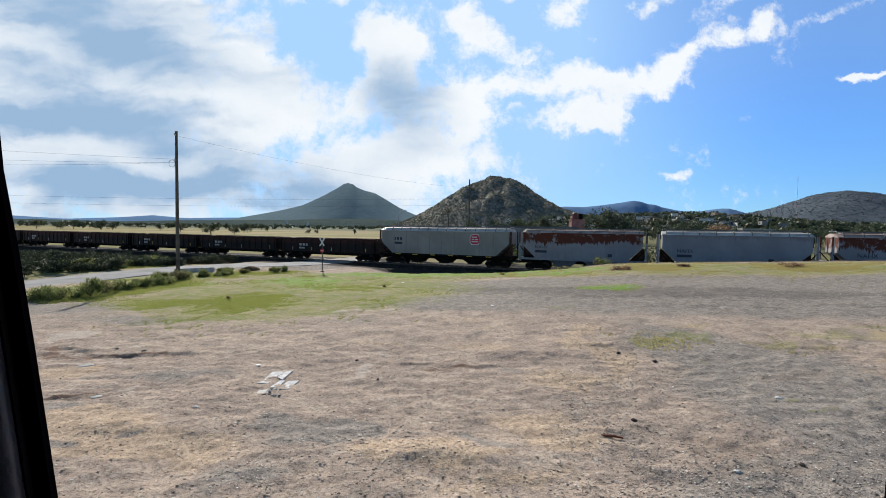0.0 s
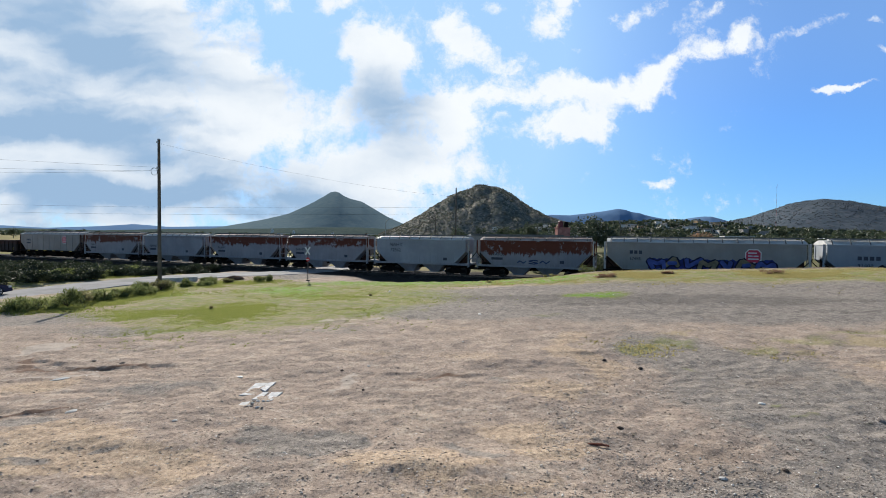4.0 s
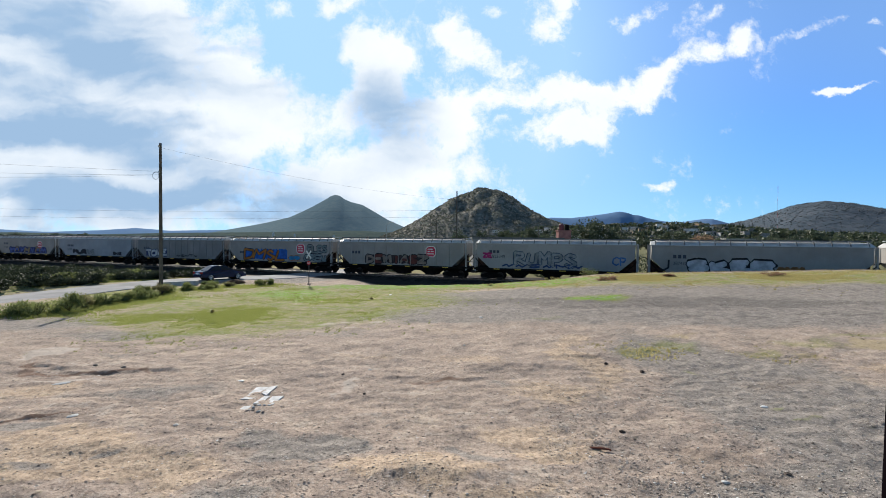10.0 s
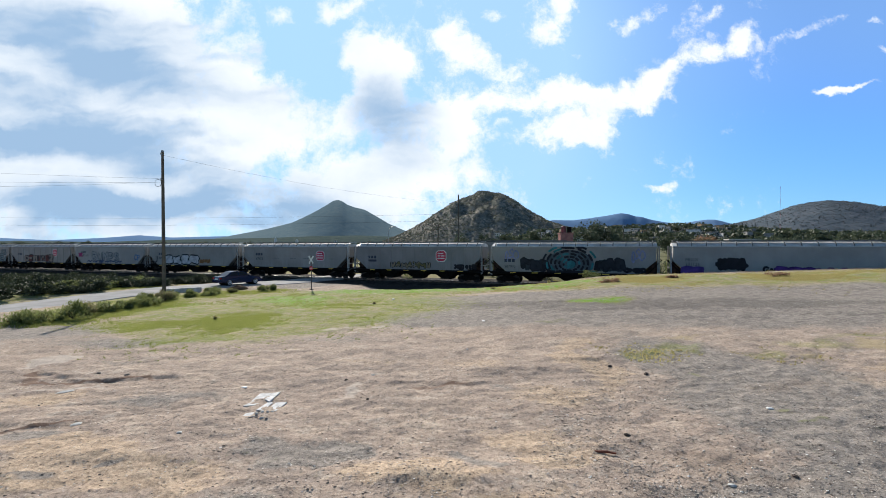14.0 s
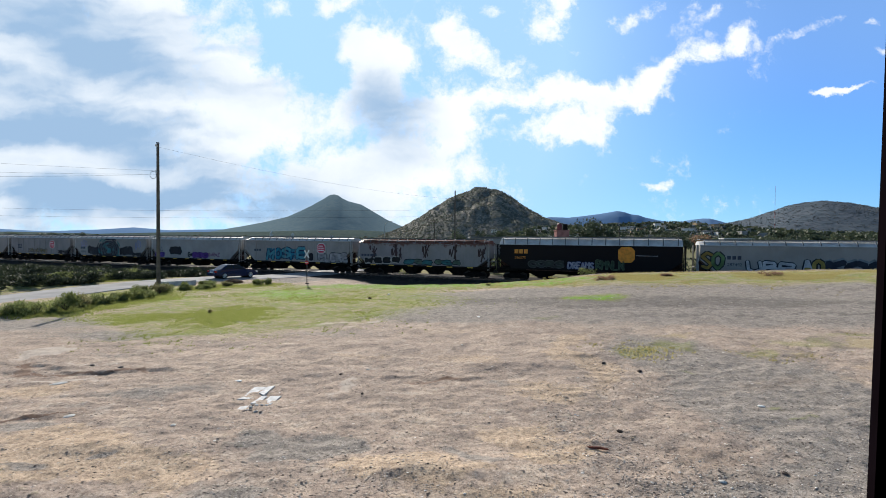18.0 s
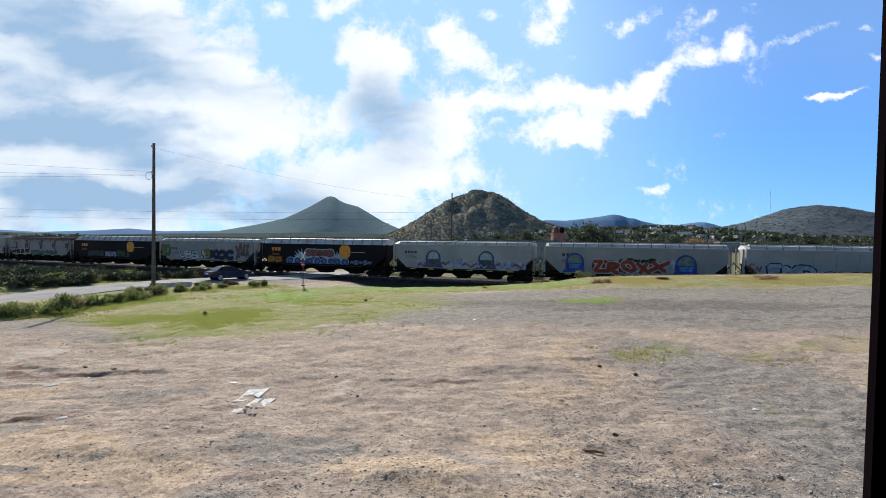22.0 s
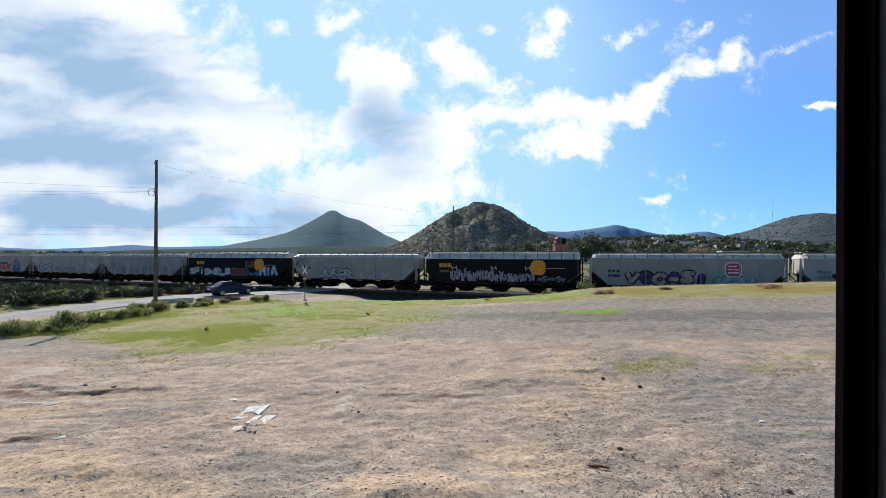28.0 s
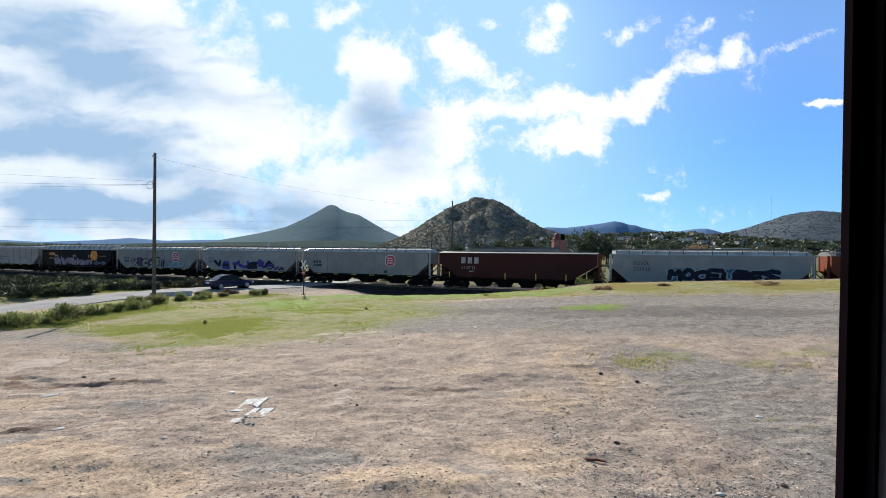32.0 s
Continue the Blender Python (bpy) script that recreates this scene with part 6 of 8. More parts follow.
def hill(name, label, mat, bearing, dist, outline, depth, floor=-2.0, rough=0.03, seed=1, steps=90):
    """A hill from its skyline: (degrees off its bearing, tangent of the height seen) pairs; it falls away before and behind."""
    dirx, diry = math.sin(radians(bearing)), math.cos(radians(bearing))
    offs, tans = [a for a, _ in outline], [b for _, b in outline]
    a0, a1 = offs[0], offs[-1]
    verts, faces, rowsn = [], [], 36
    for j in range(rowsn + 1):
        v = -1 + 2 * j / rowsn
        for i in range(steps + 1):
            a = a0 + (a1 - a0) * i / steps
            top = dist * np.interp(a, offs, tans) + 4.1 - floor
            fall = max(0.0, 1 - abs(v) ** 1.5)
            lat = dist * math.tan(radians(a))
            p = Vector((lat, v * depth, seed * 37.0)) / (0.22 * depth)
            z = floor + max(0.0, top) * fall * (1 + rough * 3.0 * noise.fractal(p, 0.7, 2.1, 5) * (1 - fall ** 6)) + rough * top * 0.35 * noise.noise(p * 3.0)
            if j in (0, rowsn):
                z = floor - 3
            f = dist + v * depth
            verts.append((dirx * f + diry * lat * f / dist, diry * f - dirx * lat * f / dist, z))
    for j in range(rowsn):
        for i in range(steps):
            k = j * (steps + 1) + i
            faces.append((k, k + 1, k + steps + 2, k + steps + 1))
    return tagged(new(name, mesh_of(name, verts, faces, [mat])), label, "hill", kind="structure")


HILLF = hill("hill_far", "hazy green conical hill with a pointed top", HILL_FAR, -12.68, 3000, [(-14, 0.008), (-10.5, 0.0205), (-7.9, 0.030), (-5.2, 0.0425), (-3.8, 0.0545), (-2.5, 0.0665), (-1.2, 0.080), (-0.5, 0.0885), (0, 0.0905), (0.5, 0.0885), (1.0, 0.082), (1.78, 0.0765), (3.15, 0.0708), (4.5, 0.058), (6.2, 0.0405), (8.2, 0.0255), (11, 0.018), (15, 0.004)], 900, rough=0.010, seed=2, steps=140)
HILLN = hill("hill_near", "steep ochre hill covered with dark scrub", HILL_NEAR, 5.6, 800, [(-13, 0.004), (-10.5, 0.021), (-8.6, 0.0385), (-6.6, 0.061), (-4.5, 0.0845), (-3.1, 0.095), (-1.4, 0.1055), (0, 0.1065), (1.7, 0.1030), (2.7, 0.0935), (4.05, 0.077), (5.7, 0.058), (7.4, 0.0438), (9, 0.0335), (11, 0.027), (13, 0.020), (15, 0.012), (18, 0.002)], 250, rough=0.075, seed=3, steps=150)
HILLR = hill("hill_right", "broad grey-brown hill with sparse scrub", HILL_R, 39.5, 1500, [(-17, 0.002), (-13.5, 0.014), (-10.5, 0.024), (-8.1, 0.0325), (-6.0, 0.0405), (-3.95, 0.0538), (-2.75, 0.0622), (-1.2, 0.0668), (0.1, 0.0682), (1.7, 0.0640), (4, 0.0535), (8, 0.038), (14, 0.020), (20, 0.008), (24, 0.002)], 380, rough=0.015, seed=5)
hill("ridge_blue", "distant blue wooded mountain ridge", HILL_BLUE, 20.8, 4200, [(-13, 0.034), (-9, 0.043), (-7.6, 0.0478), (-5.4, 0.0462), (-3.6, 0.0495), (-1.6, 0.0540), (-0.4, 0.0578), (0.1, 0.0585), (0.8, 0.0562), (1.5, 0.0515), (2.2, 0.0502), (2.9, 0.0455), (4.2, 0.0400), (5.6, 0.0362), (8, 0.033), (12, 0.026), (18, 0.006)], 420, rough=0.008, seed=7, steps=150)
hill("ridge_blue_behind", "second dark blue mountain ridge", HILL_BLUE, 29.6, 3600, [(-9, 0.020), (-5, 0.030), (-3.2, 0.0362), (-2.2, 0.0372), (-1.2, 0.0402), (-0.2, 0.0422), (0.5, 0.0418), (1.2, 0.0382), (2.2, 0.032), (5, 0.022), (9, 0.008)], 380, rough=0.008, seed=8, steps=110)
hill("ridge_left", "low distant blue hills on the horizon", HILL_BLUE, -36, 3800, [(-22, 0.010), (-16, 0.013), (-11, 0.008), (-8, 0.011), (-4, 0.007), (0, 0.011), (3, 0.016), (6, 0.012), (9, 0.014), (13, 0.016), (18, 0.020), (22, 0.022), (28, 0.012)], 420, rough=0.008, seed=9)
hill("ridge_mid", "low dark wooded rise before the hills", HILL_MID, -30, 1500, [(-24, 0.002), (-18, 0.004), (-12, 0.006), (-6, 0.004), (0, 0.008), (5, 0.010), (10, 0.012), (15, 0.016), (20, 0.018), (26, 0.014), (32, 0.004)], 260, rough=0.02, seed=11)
RISE = hill("rise_town", "gentle rise under the hillside town", HILL_NEAR, 24, 480, [(-16, 0.002), (-12, 0.020), (-7, 0.024), (-2, 0.027), (3, 0.028), (6, 0.025), (10, 0.018), (16, 0.010), (24, 0.008), (34, 0.002)], 150, rough=0.02, seed=13)


def gz(x, y):
    return float(height(np.array([x]), np.array([y]))[0])


# ---- poles, wires, crossing sign ----
def wood_pole(x, y, tall, r=0.15, lean=(0, 0), label="weathered wooden utility pole", cross=True):
    ob = thing("utility_pole", label, "utility pole", pose(x, y, gz(x, y) - 0.05), "utility poles")
    bm = bmesh.new()
    tube(bm, (0, 0, -0.4), (lean[0], lean[1], tall), r, r * 0.62, 12)
    part("pole", bm, WOODP, ob)
    if cross:
        bm = bmesh.new()
        tube(bm, (lean[0], lean[1], tall - 0.12), (lean[0], lean[1], tall - 0.02), r * 0.72, seg=10)
        part("cap_band", bm, STEELG, ob)
        for k, z in enumerate((tall - 0.35, tall - 2.6)):
            bm = bmesh.new()
            box(bm, -0.05, 0.05, -r - 0.12, -r + 0.05, z - 0.05, z + 0.05)
            tube(bm, (0, -r - 0.12, z - 0.06), (0, -r - 0.12, z + 0.10), 0.05, seg=8)
            part("insulator", bm, CONC, ob)
        bm = bmesh.new()
        for k in range(14):
            a, b2 = k * 0.449, (k + 1) * 0.449
            tube(bm, (-0.32 + 0.28 * math.cos(a), -r, tall - 2.9 + 0.32 * math.sin(a)), (-0.32 + 0.28 * math.cos(b2), -r, tall - 2.9 + 0.32 * math.sin(b2)), 0.018, seg=4, caps=False)
        part("wire_loop", bm, WIRE, ob)
    return ob


POLE = (-24.9, 41.7)
PB = gz(*POLE)
wood_pole(*POLE, 12.85, 0.17, label="tall weathered wooden utility pole beside the road")
wood_pole(2.35, 71.5, 12.3, 0.14, cross=False, label="slim dark wooden pole behind the line")
wood_pole(-1.2, 88.0, 8.6, 0.13, (0.35, 0), cross=False, label="slim leaning wooden pole behind the line")
wood_pole(25.4, 122.0, 8.4, 0.14, cross=False, label="slim grey pole behind the line")
wood_pole(50.0, 130.0, 7.6, 0.14, cross=False, label="slim pale pole beside the trees")
wood_pole(-75.0, 22.0, 12.5, 0.16, cross=False, label="wooden utility pole far along the road")


def wire(p, q, sag, r=0.006):
    bm = bmesh.new()
    p, q = Vector(p), Vector(q)
    pts = [p.lerp(q, k / 24) - Vector((0, 0, sag * 4 * (k / 24) * (1 - k / 24))) for k in range(25)]
    along = (q - p).normalized()
    side = along.cross(Vector((0, 0, 1))).normalized() * r
    rings = [[bm.verts.new(c + v) for v in (side, Vector((0, 0, r)), -side, Vector((0, 0, -r)))] for c in pts]
    for a, b in zip(rings, rings[1:]):
        for k in range(4):
            bm.faces.new((a[k], a[(k + 1) % 4], b[(k + 1) % 4], b[k]))
    return tagged(part("overhead_wire", bm, WIRE, None), "thin dark overhead wire between the poles", "wire", "overhead wires")


wire((*POLE, PB + 12.4), (2.35, 71.5, 10.2), 0.7)
wire((*POLE, PB + 10.3), (-75, 22, 11.4), 0.6)
wire((*POLE, PB + 10.0), (-75, 22, 10.4), 1.0)
wire((-24.9, 41.6, PB + 10.0), (-75, 22, 9.6), 1.3)
wood_pole(-140.0, 95.0, 12.6, 0.16, cross=False, label="wooden utility pole far off in the field")
wire((-140, 95, 11.0), (2.35, 71.5, 8.6), 1.0, 0.010)
wire((-140, 95, 9.4), (2.35, 71.5, 7.6), 1.0, 0.010)

SIGN = (-13.3, 47.2)
sg0 = thing("crossing_sign", "white crossbuck railway crossing sign over a small red stop sign", "road sign", pose(*SIGN, gz(*SIGN), 0, 0, -8))
bm = bmesh.new()
box(bm, -0.035, 0.035, -0.035, 0.035, -0.2, 3.35)
part("post", bm, POSTD, sg0)
for a in (58, -58):
    bm = bmesh.new()
    box(bm, -0.45, 0.45, -0.012, 0.012, -0.065, 0.065)
    part("crossbuck_blade", bm, WHITE, sg0, "white blade with faint lettering", pose(0, -0.05 - (0.03 if a > 0 else 0), 3.0, 0, a, 0))
bm = bmesh.new()
prism(bm, [(0.21 * math.cos(radians(22.5 + 45 * k)), 0.21 * math.sin(radians(22.5 + 45 * k))) for k in range(8)], "y", -0.012, 0.012)
plate = part("stop_plate", bm, SIGNR, sg0, "red eight-sided plate", pose(0, -0.05, 2.15))
bm = bmesh.new()
for k in range(3):
    box(bm, -0.14 + 0.10 * k, -0.07 + 0.10 * k, -0.004, 0.0, -0.05, 0.05)
part("plate_bars", bm, WHITE, plate, m=pose(0, -0.013, 0))
bm = bmesh.new()
box(bm, -0.16, 0.16, -0.14, 0.14, -0.2, 0.06)
part("footing", bm, DARKSTONE, sg0)

# ---- the window that is looked through ----
WY = 0.33
WALLM = plain("dark_cab_wall", (0.045, 0.034, 0.040), 0.9, 0, 0.25, 6.0)
WALLM.node_tree.nodes["Principled BSDF"].inputs["Specular IOR Level"].default_value = 0.0
EDGE = [(0.3215, 3.70), (0.3280, 4.09), (0.3305, 4.315), (0.3260, 4.342), (0.28, 4.342), (0.10, 4.326), (-0.087, 4.3135), (-0.15, 4.3110), (-0.22, 4.3095), (-0.30, 4.316), (-0.40, 4.320), (-0.430, 4.304), (-0.419, 4.153), (-0.408, 4.086), (-0.397, 4.009), (-0.379, 3.869), (-0.352, 3.66), (-0.31, 3.60), (0.268, 3.60), (0.309, 3.63)]


def grown(path, k):
    """The closed outline moved outward by k metres."""
    out, n = [], len(path)
    for i in range(n):
        (x0, z0), (x1, z1), (x2, z2) = path[i - 1], path[i], path[(i + 1) % n]
        dx, dz = x2 - x0, z2 - z0
        ln = math.hypot(dx, dz)
        out.append((x1 + dz / ln * k, z1 - dx / ln * k))
    return out


def ring(bm, a, b, y0, y1):
    n = len(a)
    v = [[bm.verts.new((x, y, z)) for x, z in pth] for pth, y in ((a, y0), (b, y0), (a, y1), (b, y1))]
    for i in range(n):
        j = (i + 1) % n
        for p, q in ((0, 1), (2, 3), (0, 2), (1, 3)):
            bm.faces.new((v[p][i], v[p][j], v[q][j], v[q][i]))


win = tagged(new("window_1"), "open window with rounded black rubber frame", "window", kind="structure")
bm = bmesh.new()
ring(bm, EDGE, grown(EDGE, 0.016), WY - 0.006, WY)
part("window_lip", bm, LIPM, win, "narrow black rubber lip")
bm = bmesh.new()
seal = grown(EDGE, 0.028)
for i in range(len(seal)):
    (x0, z0), (x1, z1) = seal[i], seal[(i + 1) % len(seal)]
    tube(bm, (x0, WY - 0.016, z0), (x1, WY - 0.016, z1), 0.0125, seg=14, caps=False)
sm = part("window_seal", bm, RUBBER, win, "glossy round black rubber seal")
sm.data.polygons.foreach_set("use_smooth", [True] * len(sm.data.polygons))
bm = bmesh.new()
outer = grown(EDGE, 0.014)
cxm, czm = -0.05, 3.95
far_edge = []
for x, z in outer:
    k = min(1.55 / max(1e-6, abs(x - cxm)), (1.8 if z > czm else 3.95) / max(1e-6, abs(z - czm)))
    far_edge.append((cxm + (x - cxm) * k, czm + (z - czm) * k))
ring(bm, outer, far_edge, WY - 0.012, WY - 0.0065)
cab = tagged(part("wall_cab", bm, WALLM, None), "dark upright wall around the window opening", "wall", kind="structure")


def wall_piece(x0, x1, y0, y1, z0, z1):
    bm = bmesh.new()
    box(bm, x0, x1, y0, y1, z0, z1)
    part("unseen_wall_panel", bm, WALLM, cab)


# unseen sides, back and floor, added to keep the window frame in shade
wall_piece(-1.65, -1.595, -2.2, WY - 0.005, 0, 5.8)
wall_piece(1.495, 1.65, -2.2, WY - 0.005, 0, 5.8)
wall_piece(-1.595, 1.495, -2.25, -2.2, 0, 5.8)
wall_piece(-1.595, 1.495, -2.2, WY - 0.03, 2.4, 2.5)
# unseen lid of the same box, keeps daylight off the frame
bm = bmesh.new()
box(bm, -1.595, 1.495, -2.2, WY - 0.03, 5.72, 5.8)
tagged(part("ceiling", bm, WALLM, None), "unseen flat ceiling added to shade the window frame", "ceiling", kind="structure")

# ---- plants ----
def leaf_cloud(rg, n, rx, ry, rz, size, base=0.0, lumps=7, long=1.6, up=0.3):
    """Leaf quads gathered in lumps: an uneven crown with gaps."""
    cs = [(rg.gauss(0, 0.45) * rx, rg.gauss(0, 0.45) * ry, base + rz * rg.uniform(0.12, 0.85), rg.uniform(0.30, 0.62)) for _ in range(lumps)]
    verts, faces = [], []
    for _ in range(n):
        cx, cy, cz, k = rg.choice(cs)
        d = Vector((rg.gauss(0, 1), rg.gauss(0, 1), rg.gauss(0, 1))).normalized() * (rg.random() ** 0.4)
        p = Vector((cx + d.x * rx * k, cy + d.y * ry * k, max(base * 0.6 + 0.02, cz + d.z * rz * k * 0.75)))
        u = Vector((rg.gauss(0, 1), rg.gauss(0, 1), rg.gauss(up, 0.8))).normalized()
        w = u.cross(Vector((rg.gauss(0, 1), rg.gauss(0, 1), rg.gauss(0, 1)))).normalized()
        s = size * rg.uniform(0.6, 1.4)
        i = len(verts)
        verts += [p - w * s * 0.5, p + u * s * long * 0.5 - w * s * 0.1, p + u * s * long, p + w * s * 0.5]
        faces.append((i, i + 1, i + 2, i + 3))
    return verts, faces


def cloud_mesh(key, *args, **kw):
    if key not in MESHES:
        v, f = leaf_cloud(random.Random(str(key)), *args, **kw)
        MESHES[key] = mesh_of(str(key[0]), v, f, [None], smooth=False)
    return MESHES[key]


def stem_mesh(key, n, tall, spread, r):
    if key not in MESHES:
        rg = random.Random(str(key))
        bm = bmesh.new()
        for _ in range(n):
            a, s = rg.uniform(0, 6.28), spread * rg.uniform(0.2, 1.0)
            q = Vector((math.cos(a) * s, math.sin(a) * s, tall * rg.uniform(0.6, 1.0)))
            mid = q * 0.5 + Vector((rg.gauss(0, 0.05), rg.gauss(0, 0.05), 0.05))
            tube(bm, (0, 0, -0.08), mid, r, r * 0.7, 5, False), tube(bm, mid, q, r * 0.7, r * 0.3, 5, False)
        me = bpy.data.meshes.new("stems")
        bm.to_mesh(me), bm.free()
        me.materials.append(None)
        MESHES[key] = me
    return MESHES[key]


BARK = plain("grey_brown_bark", (0.09, 0.07, 0.055), 0.9, 0, 0.35, 3.0, 30, 0.6)


def bush(x, y, w, h, mat, label, n=900, leaf=0.11, seed=0, group="shrubs by the road", name="bush", **kw):
    ob = thing(name, label, "bush", pose(x, y, gz(x, y) - 0.02, 0, 0, (seed * 77) % 360), group)
    part("stem", stem_mesh(("stems", round(h, 1), seed % 3), 9, h * 0.8, w * 0.3, 0.018), BARK, ob)
    part("foliage", cloud_mesh(("foliage", round(w, 1), round(h, 1), seed % 4, n), n, w * 0.5, w * 0.42, h, leaf, **kw), mat, ob)
    return ob


ROW = [(-22.6, 24.6, 2.6, 0.9), (-21.4, 24.9, 2.4, 1.1), (-20.9, 26.3, 2.6, 1.2), (-21.3, 27.8, 2.2, 0.9), (-20.8, 29.2, 2.2, 0.8), (-20.9, 30.8, 2.0, 0.7), (-20.6, 32.4, 2.1, 0.8), (-21.6, 34.0, 2.0, 0.9), (-21.0, 35.3, 2.0, 0.9),
       (-21.4, 36.6, 1.8, 0.9), (-20.9, 38.6, 1.7, 0.8), (-20.3, 41.0, 1.8, 0.7), (-20.9, 42.4, 1.8, 0.7), (-19.6, 43.4, 1.4, 0.45), (-17.3, 45.0, 1.3, 0.6), (-16.6, 45.6, 1.2, 0.6), (-19.9, 39.8, 1.4, 0.5)]
for k, (x, y, w, h) in enumerate(ROW):
    bush(x, y, w * 0.76, h * 0.80, LEAF_B2 if k % 5 == 3 else LEAF, "green leafy roadside shrub in rough grass", 1300, 0.055, k, up=1.1, long=3.2, lumps=9)
rg = random.Random(8)
# thicket between the road and the line: prickly pears and dark shrubs


def prickly_pear(x, y, tall, seed):
    ob = thing("prickly_pear", "dark green prickly pear cactus in the thicket", "cactus", pose(x, y, gz(x, y) - 0.03, 0, 0, seed * 53 % 360), "cactuses of the thicket")
    key = ("pads", seed % 4)
    if key not in MESHES:
        r2 = random.Random(seed)
        bm = bmesh.new()

        def pad(p, up, size, deep):
            side = Vector((r2.gauss(0, 1), r2.gauss(0, 1), r2.gauss(0, 0.3)))
            nrm = up.cross(side).normalized()
            sd2 = nrm.cross(up).normalized()
            ringv = []
            for k2 in range(8):
                a = k2 * math.pi / 4
                ringv.append(p + up * size * (0.5 - 0.5 * math.cos(a)) + sd2 * size * 0.34 * math.sin(a))
            for off in (1, -1):
                c0 = bm.verts.new(p + up * size * 0.5 + nrm * size * 0.09 * off)
                vs = [bm.verts.new(q) for q in ringv]
                for k2 in range(8):
                    bm.faces.new((c0, vs[k2], vs[(k2 + 1) % 8]))
            if deep:
                for _ in range(r2.choice((2, 3, 3))):
                    a = r2.uniform(1.6, 4.7)
                    q = p + up * size * (0.5 - 0.5 * math.cos(a)) + sd2 * size * 0.34 * math.sin(a)
                    pad(q, (up * 0.8 + sd2 * math.sin(a) * 0.8 + nrm * r2.gauss(0, 0.5)).normalized(), size * r2.uniform(0.7, 0.95), deep - 1)
        for _ in range(3):
            pad(Vector((r2.gauss(0, 0.3), r2.gauss(0, 0.3), 0)), Vector((r2.gauss(0, 0.35), r2.gauss(0, 0.35), 1)).normalized(), 0.5, 4)
        me = bpy.data.meshes.new("pads")
        bm.to_mesh(me), bm.free()
        me.materials.append(None)
        MESHES[key] = me
    part("cactus_clump", MESHES[key], LEAF_D, ob, m=Matrix.Scale(tall / 1.7, 4))


count = 0
while count < 175:
    x, y = rg.uniform(-72, -29), rg.uniform(34, 80)
    c = A0 - (AX * x + AY * y)
    d, _ = road_near(np.array([x]), np.array([y]))
    if 5.0 < c < 38 and d[0] > 4.6 and x < -27 and y > -0.95 * x - 3:
        if count % 3 == 0:
            prickly_pear(x, y, rg.uniform(0.75, 1.25), count)
        else:
            bush(x, y, rg.uniform(2.2, 3.6), rg.uniform(0.6, 1.15), LEAF_D if count % 9 else LEAF, "dark green shrub in the thicket beside the line", 900, 0.13, count, "shrubs of the thicket")
        count += 1
verge = 0
while verge < 44:
    x, y = rg.uniform(-62, -29), rg.uniform(34, 62)
    d, _ = road_near(np.array([x]), np.array([y]))
    if 3.9 < d[0] < 11 and x < -28 and y < -0.95 * x + 22 and y > -0.9 * x and A0 - (AX * x + AY * y) > 6:
        bush(x, y, rg.uniform(1.6, 2.8), rg.uniform(0.45, 0.95) + 0.02 * d[0], LEAF_D if verge % 6 else LEAF, "green shrub in the grass beyond the road", 900, 0.11, verge, "shrubs of the thicket")
        verge += 1
for k in range(16):
    a = k / 16
    bush(-30.5 - 22 * a, 49.5 - 4 * a + rg.uniform(-0.5, 0.5), rg.uniform(1.8, 2.8), rg.uniform(0.5, 0.95), LEAF_D, "dark green shrub at the road's edge", 800, 0.12, k, "shrubs of the thicket") if road_near(np.array([-30.5 - 22 * a]), np.array([49.5 - 4 * a]))[0][0] > 4 else None
bush(13.6, 44.6, 1.9, 0.95, LEAF, "pale green bush at the edge of the cutting", 700, 0.08, 2, "shrubs on the bank")
for k, (x, y, w, h) in enumerate(((12.7, 36.4, 1.3, 0.42), (13.4, 36.3, 1.2, 0.40), (17.7, 36.6, 0.9, 0.35), (24.3, 33.9, 1.3, 0.42), (18.1, 36.4, 0.4, 0.25))):
    bush(x, y, w, h * 0.72, LEAF_B, "low reddish-brown dry tuft in the grass", 500, 0.06, k, "dry tufts on the bank")
for k, (x, y, w, h) in enumerate(((10.2, 41.9, 1.2, 0.45), (9.4, 41.5, 0.7, 0.35), (4.3, 40.6, 0.7, 0.3), (-4.9, 33.2, 0.3, 0.22), (-12.9, 26.4, 0.35, 0.25))):
    bush(x, y, w * 0.7, h * 0.6, GRASSY, "small dry weed in the grass", 260, 0.05, k, "weeds in the grass", "weed")


def tree(x, y, tall, wide, seed, mat=None, label="leafy green tree with a broad crown", z=None, group="trees beyond the line"):
    ob = thing("tree", label, "tree", pose(x, y, (gz(x, y) if z is None else z) - 0.1, 0, 0, seed * 61 % 360), group)
    s = tall / 8.0
    key = ("trunk", seed % 3)
    if key not in MESHES:
        r2 = random.Random(seed)
        bm = bmesh.new()
        tube(bm, (0, 0, -0.3), (0.1, 0, 2.6), 0.28, 0.18, 8, False)
        for _ in range(6):
            a, e = r2.uniform(0, 6.28), r2.uniform(1.0, 2.4)
            tube(bm, (0.1, 0, r2.uniform(1.8, 2.6)), (math.cos(a) * e, math.sin(a) * e, r2.uniform(3.8, 5.6)), 0.12, 0.04, 6, False)
        me = bpy.data.meshes.new("trunk")
        bm.to_mesh(me), bm.free()
        me.materials.append(None)
        MESHES[key] = me
    grow = Matrix.Diagonal((s * wide, s * wide, s, 1))
    part("trunk", MESHES[key], BARK, ob, m=grow)
    part("crown", cloud_mesh(("crown", seed % 5), 1500, 3.6, 3.6, 5.6, 0.42, base=2.2, lumps=13, long=1.2), mat or LEAF_T, ob, m=grow)


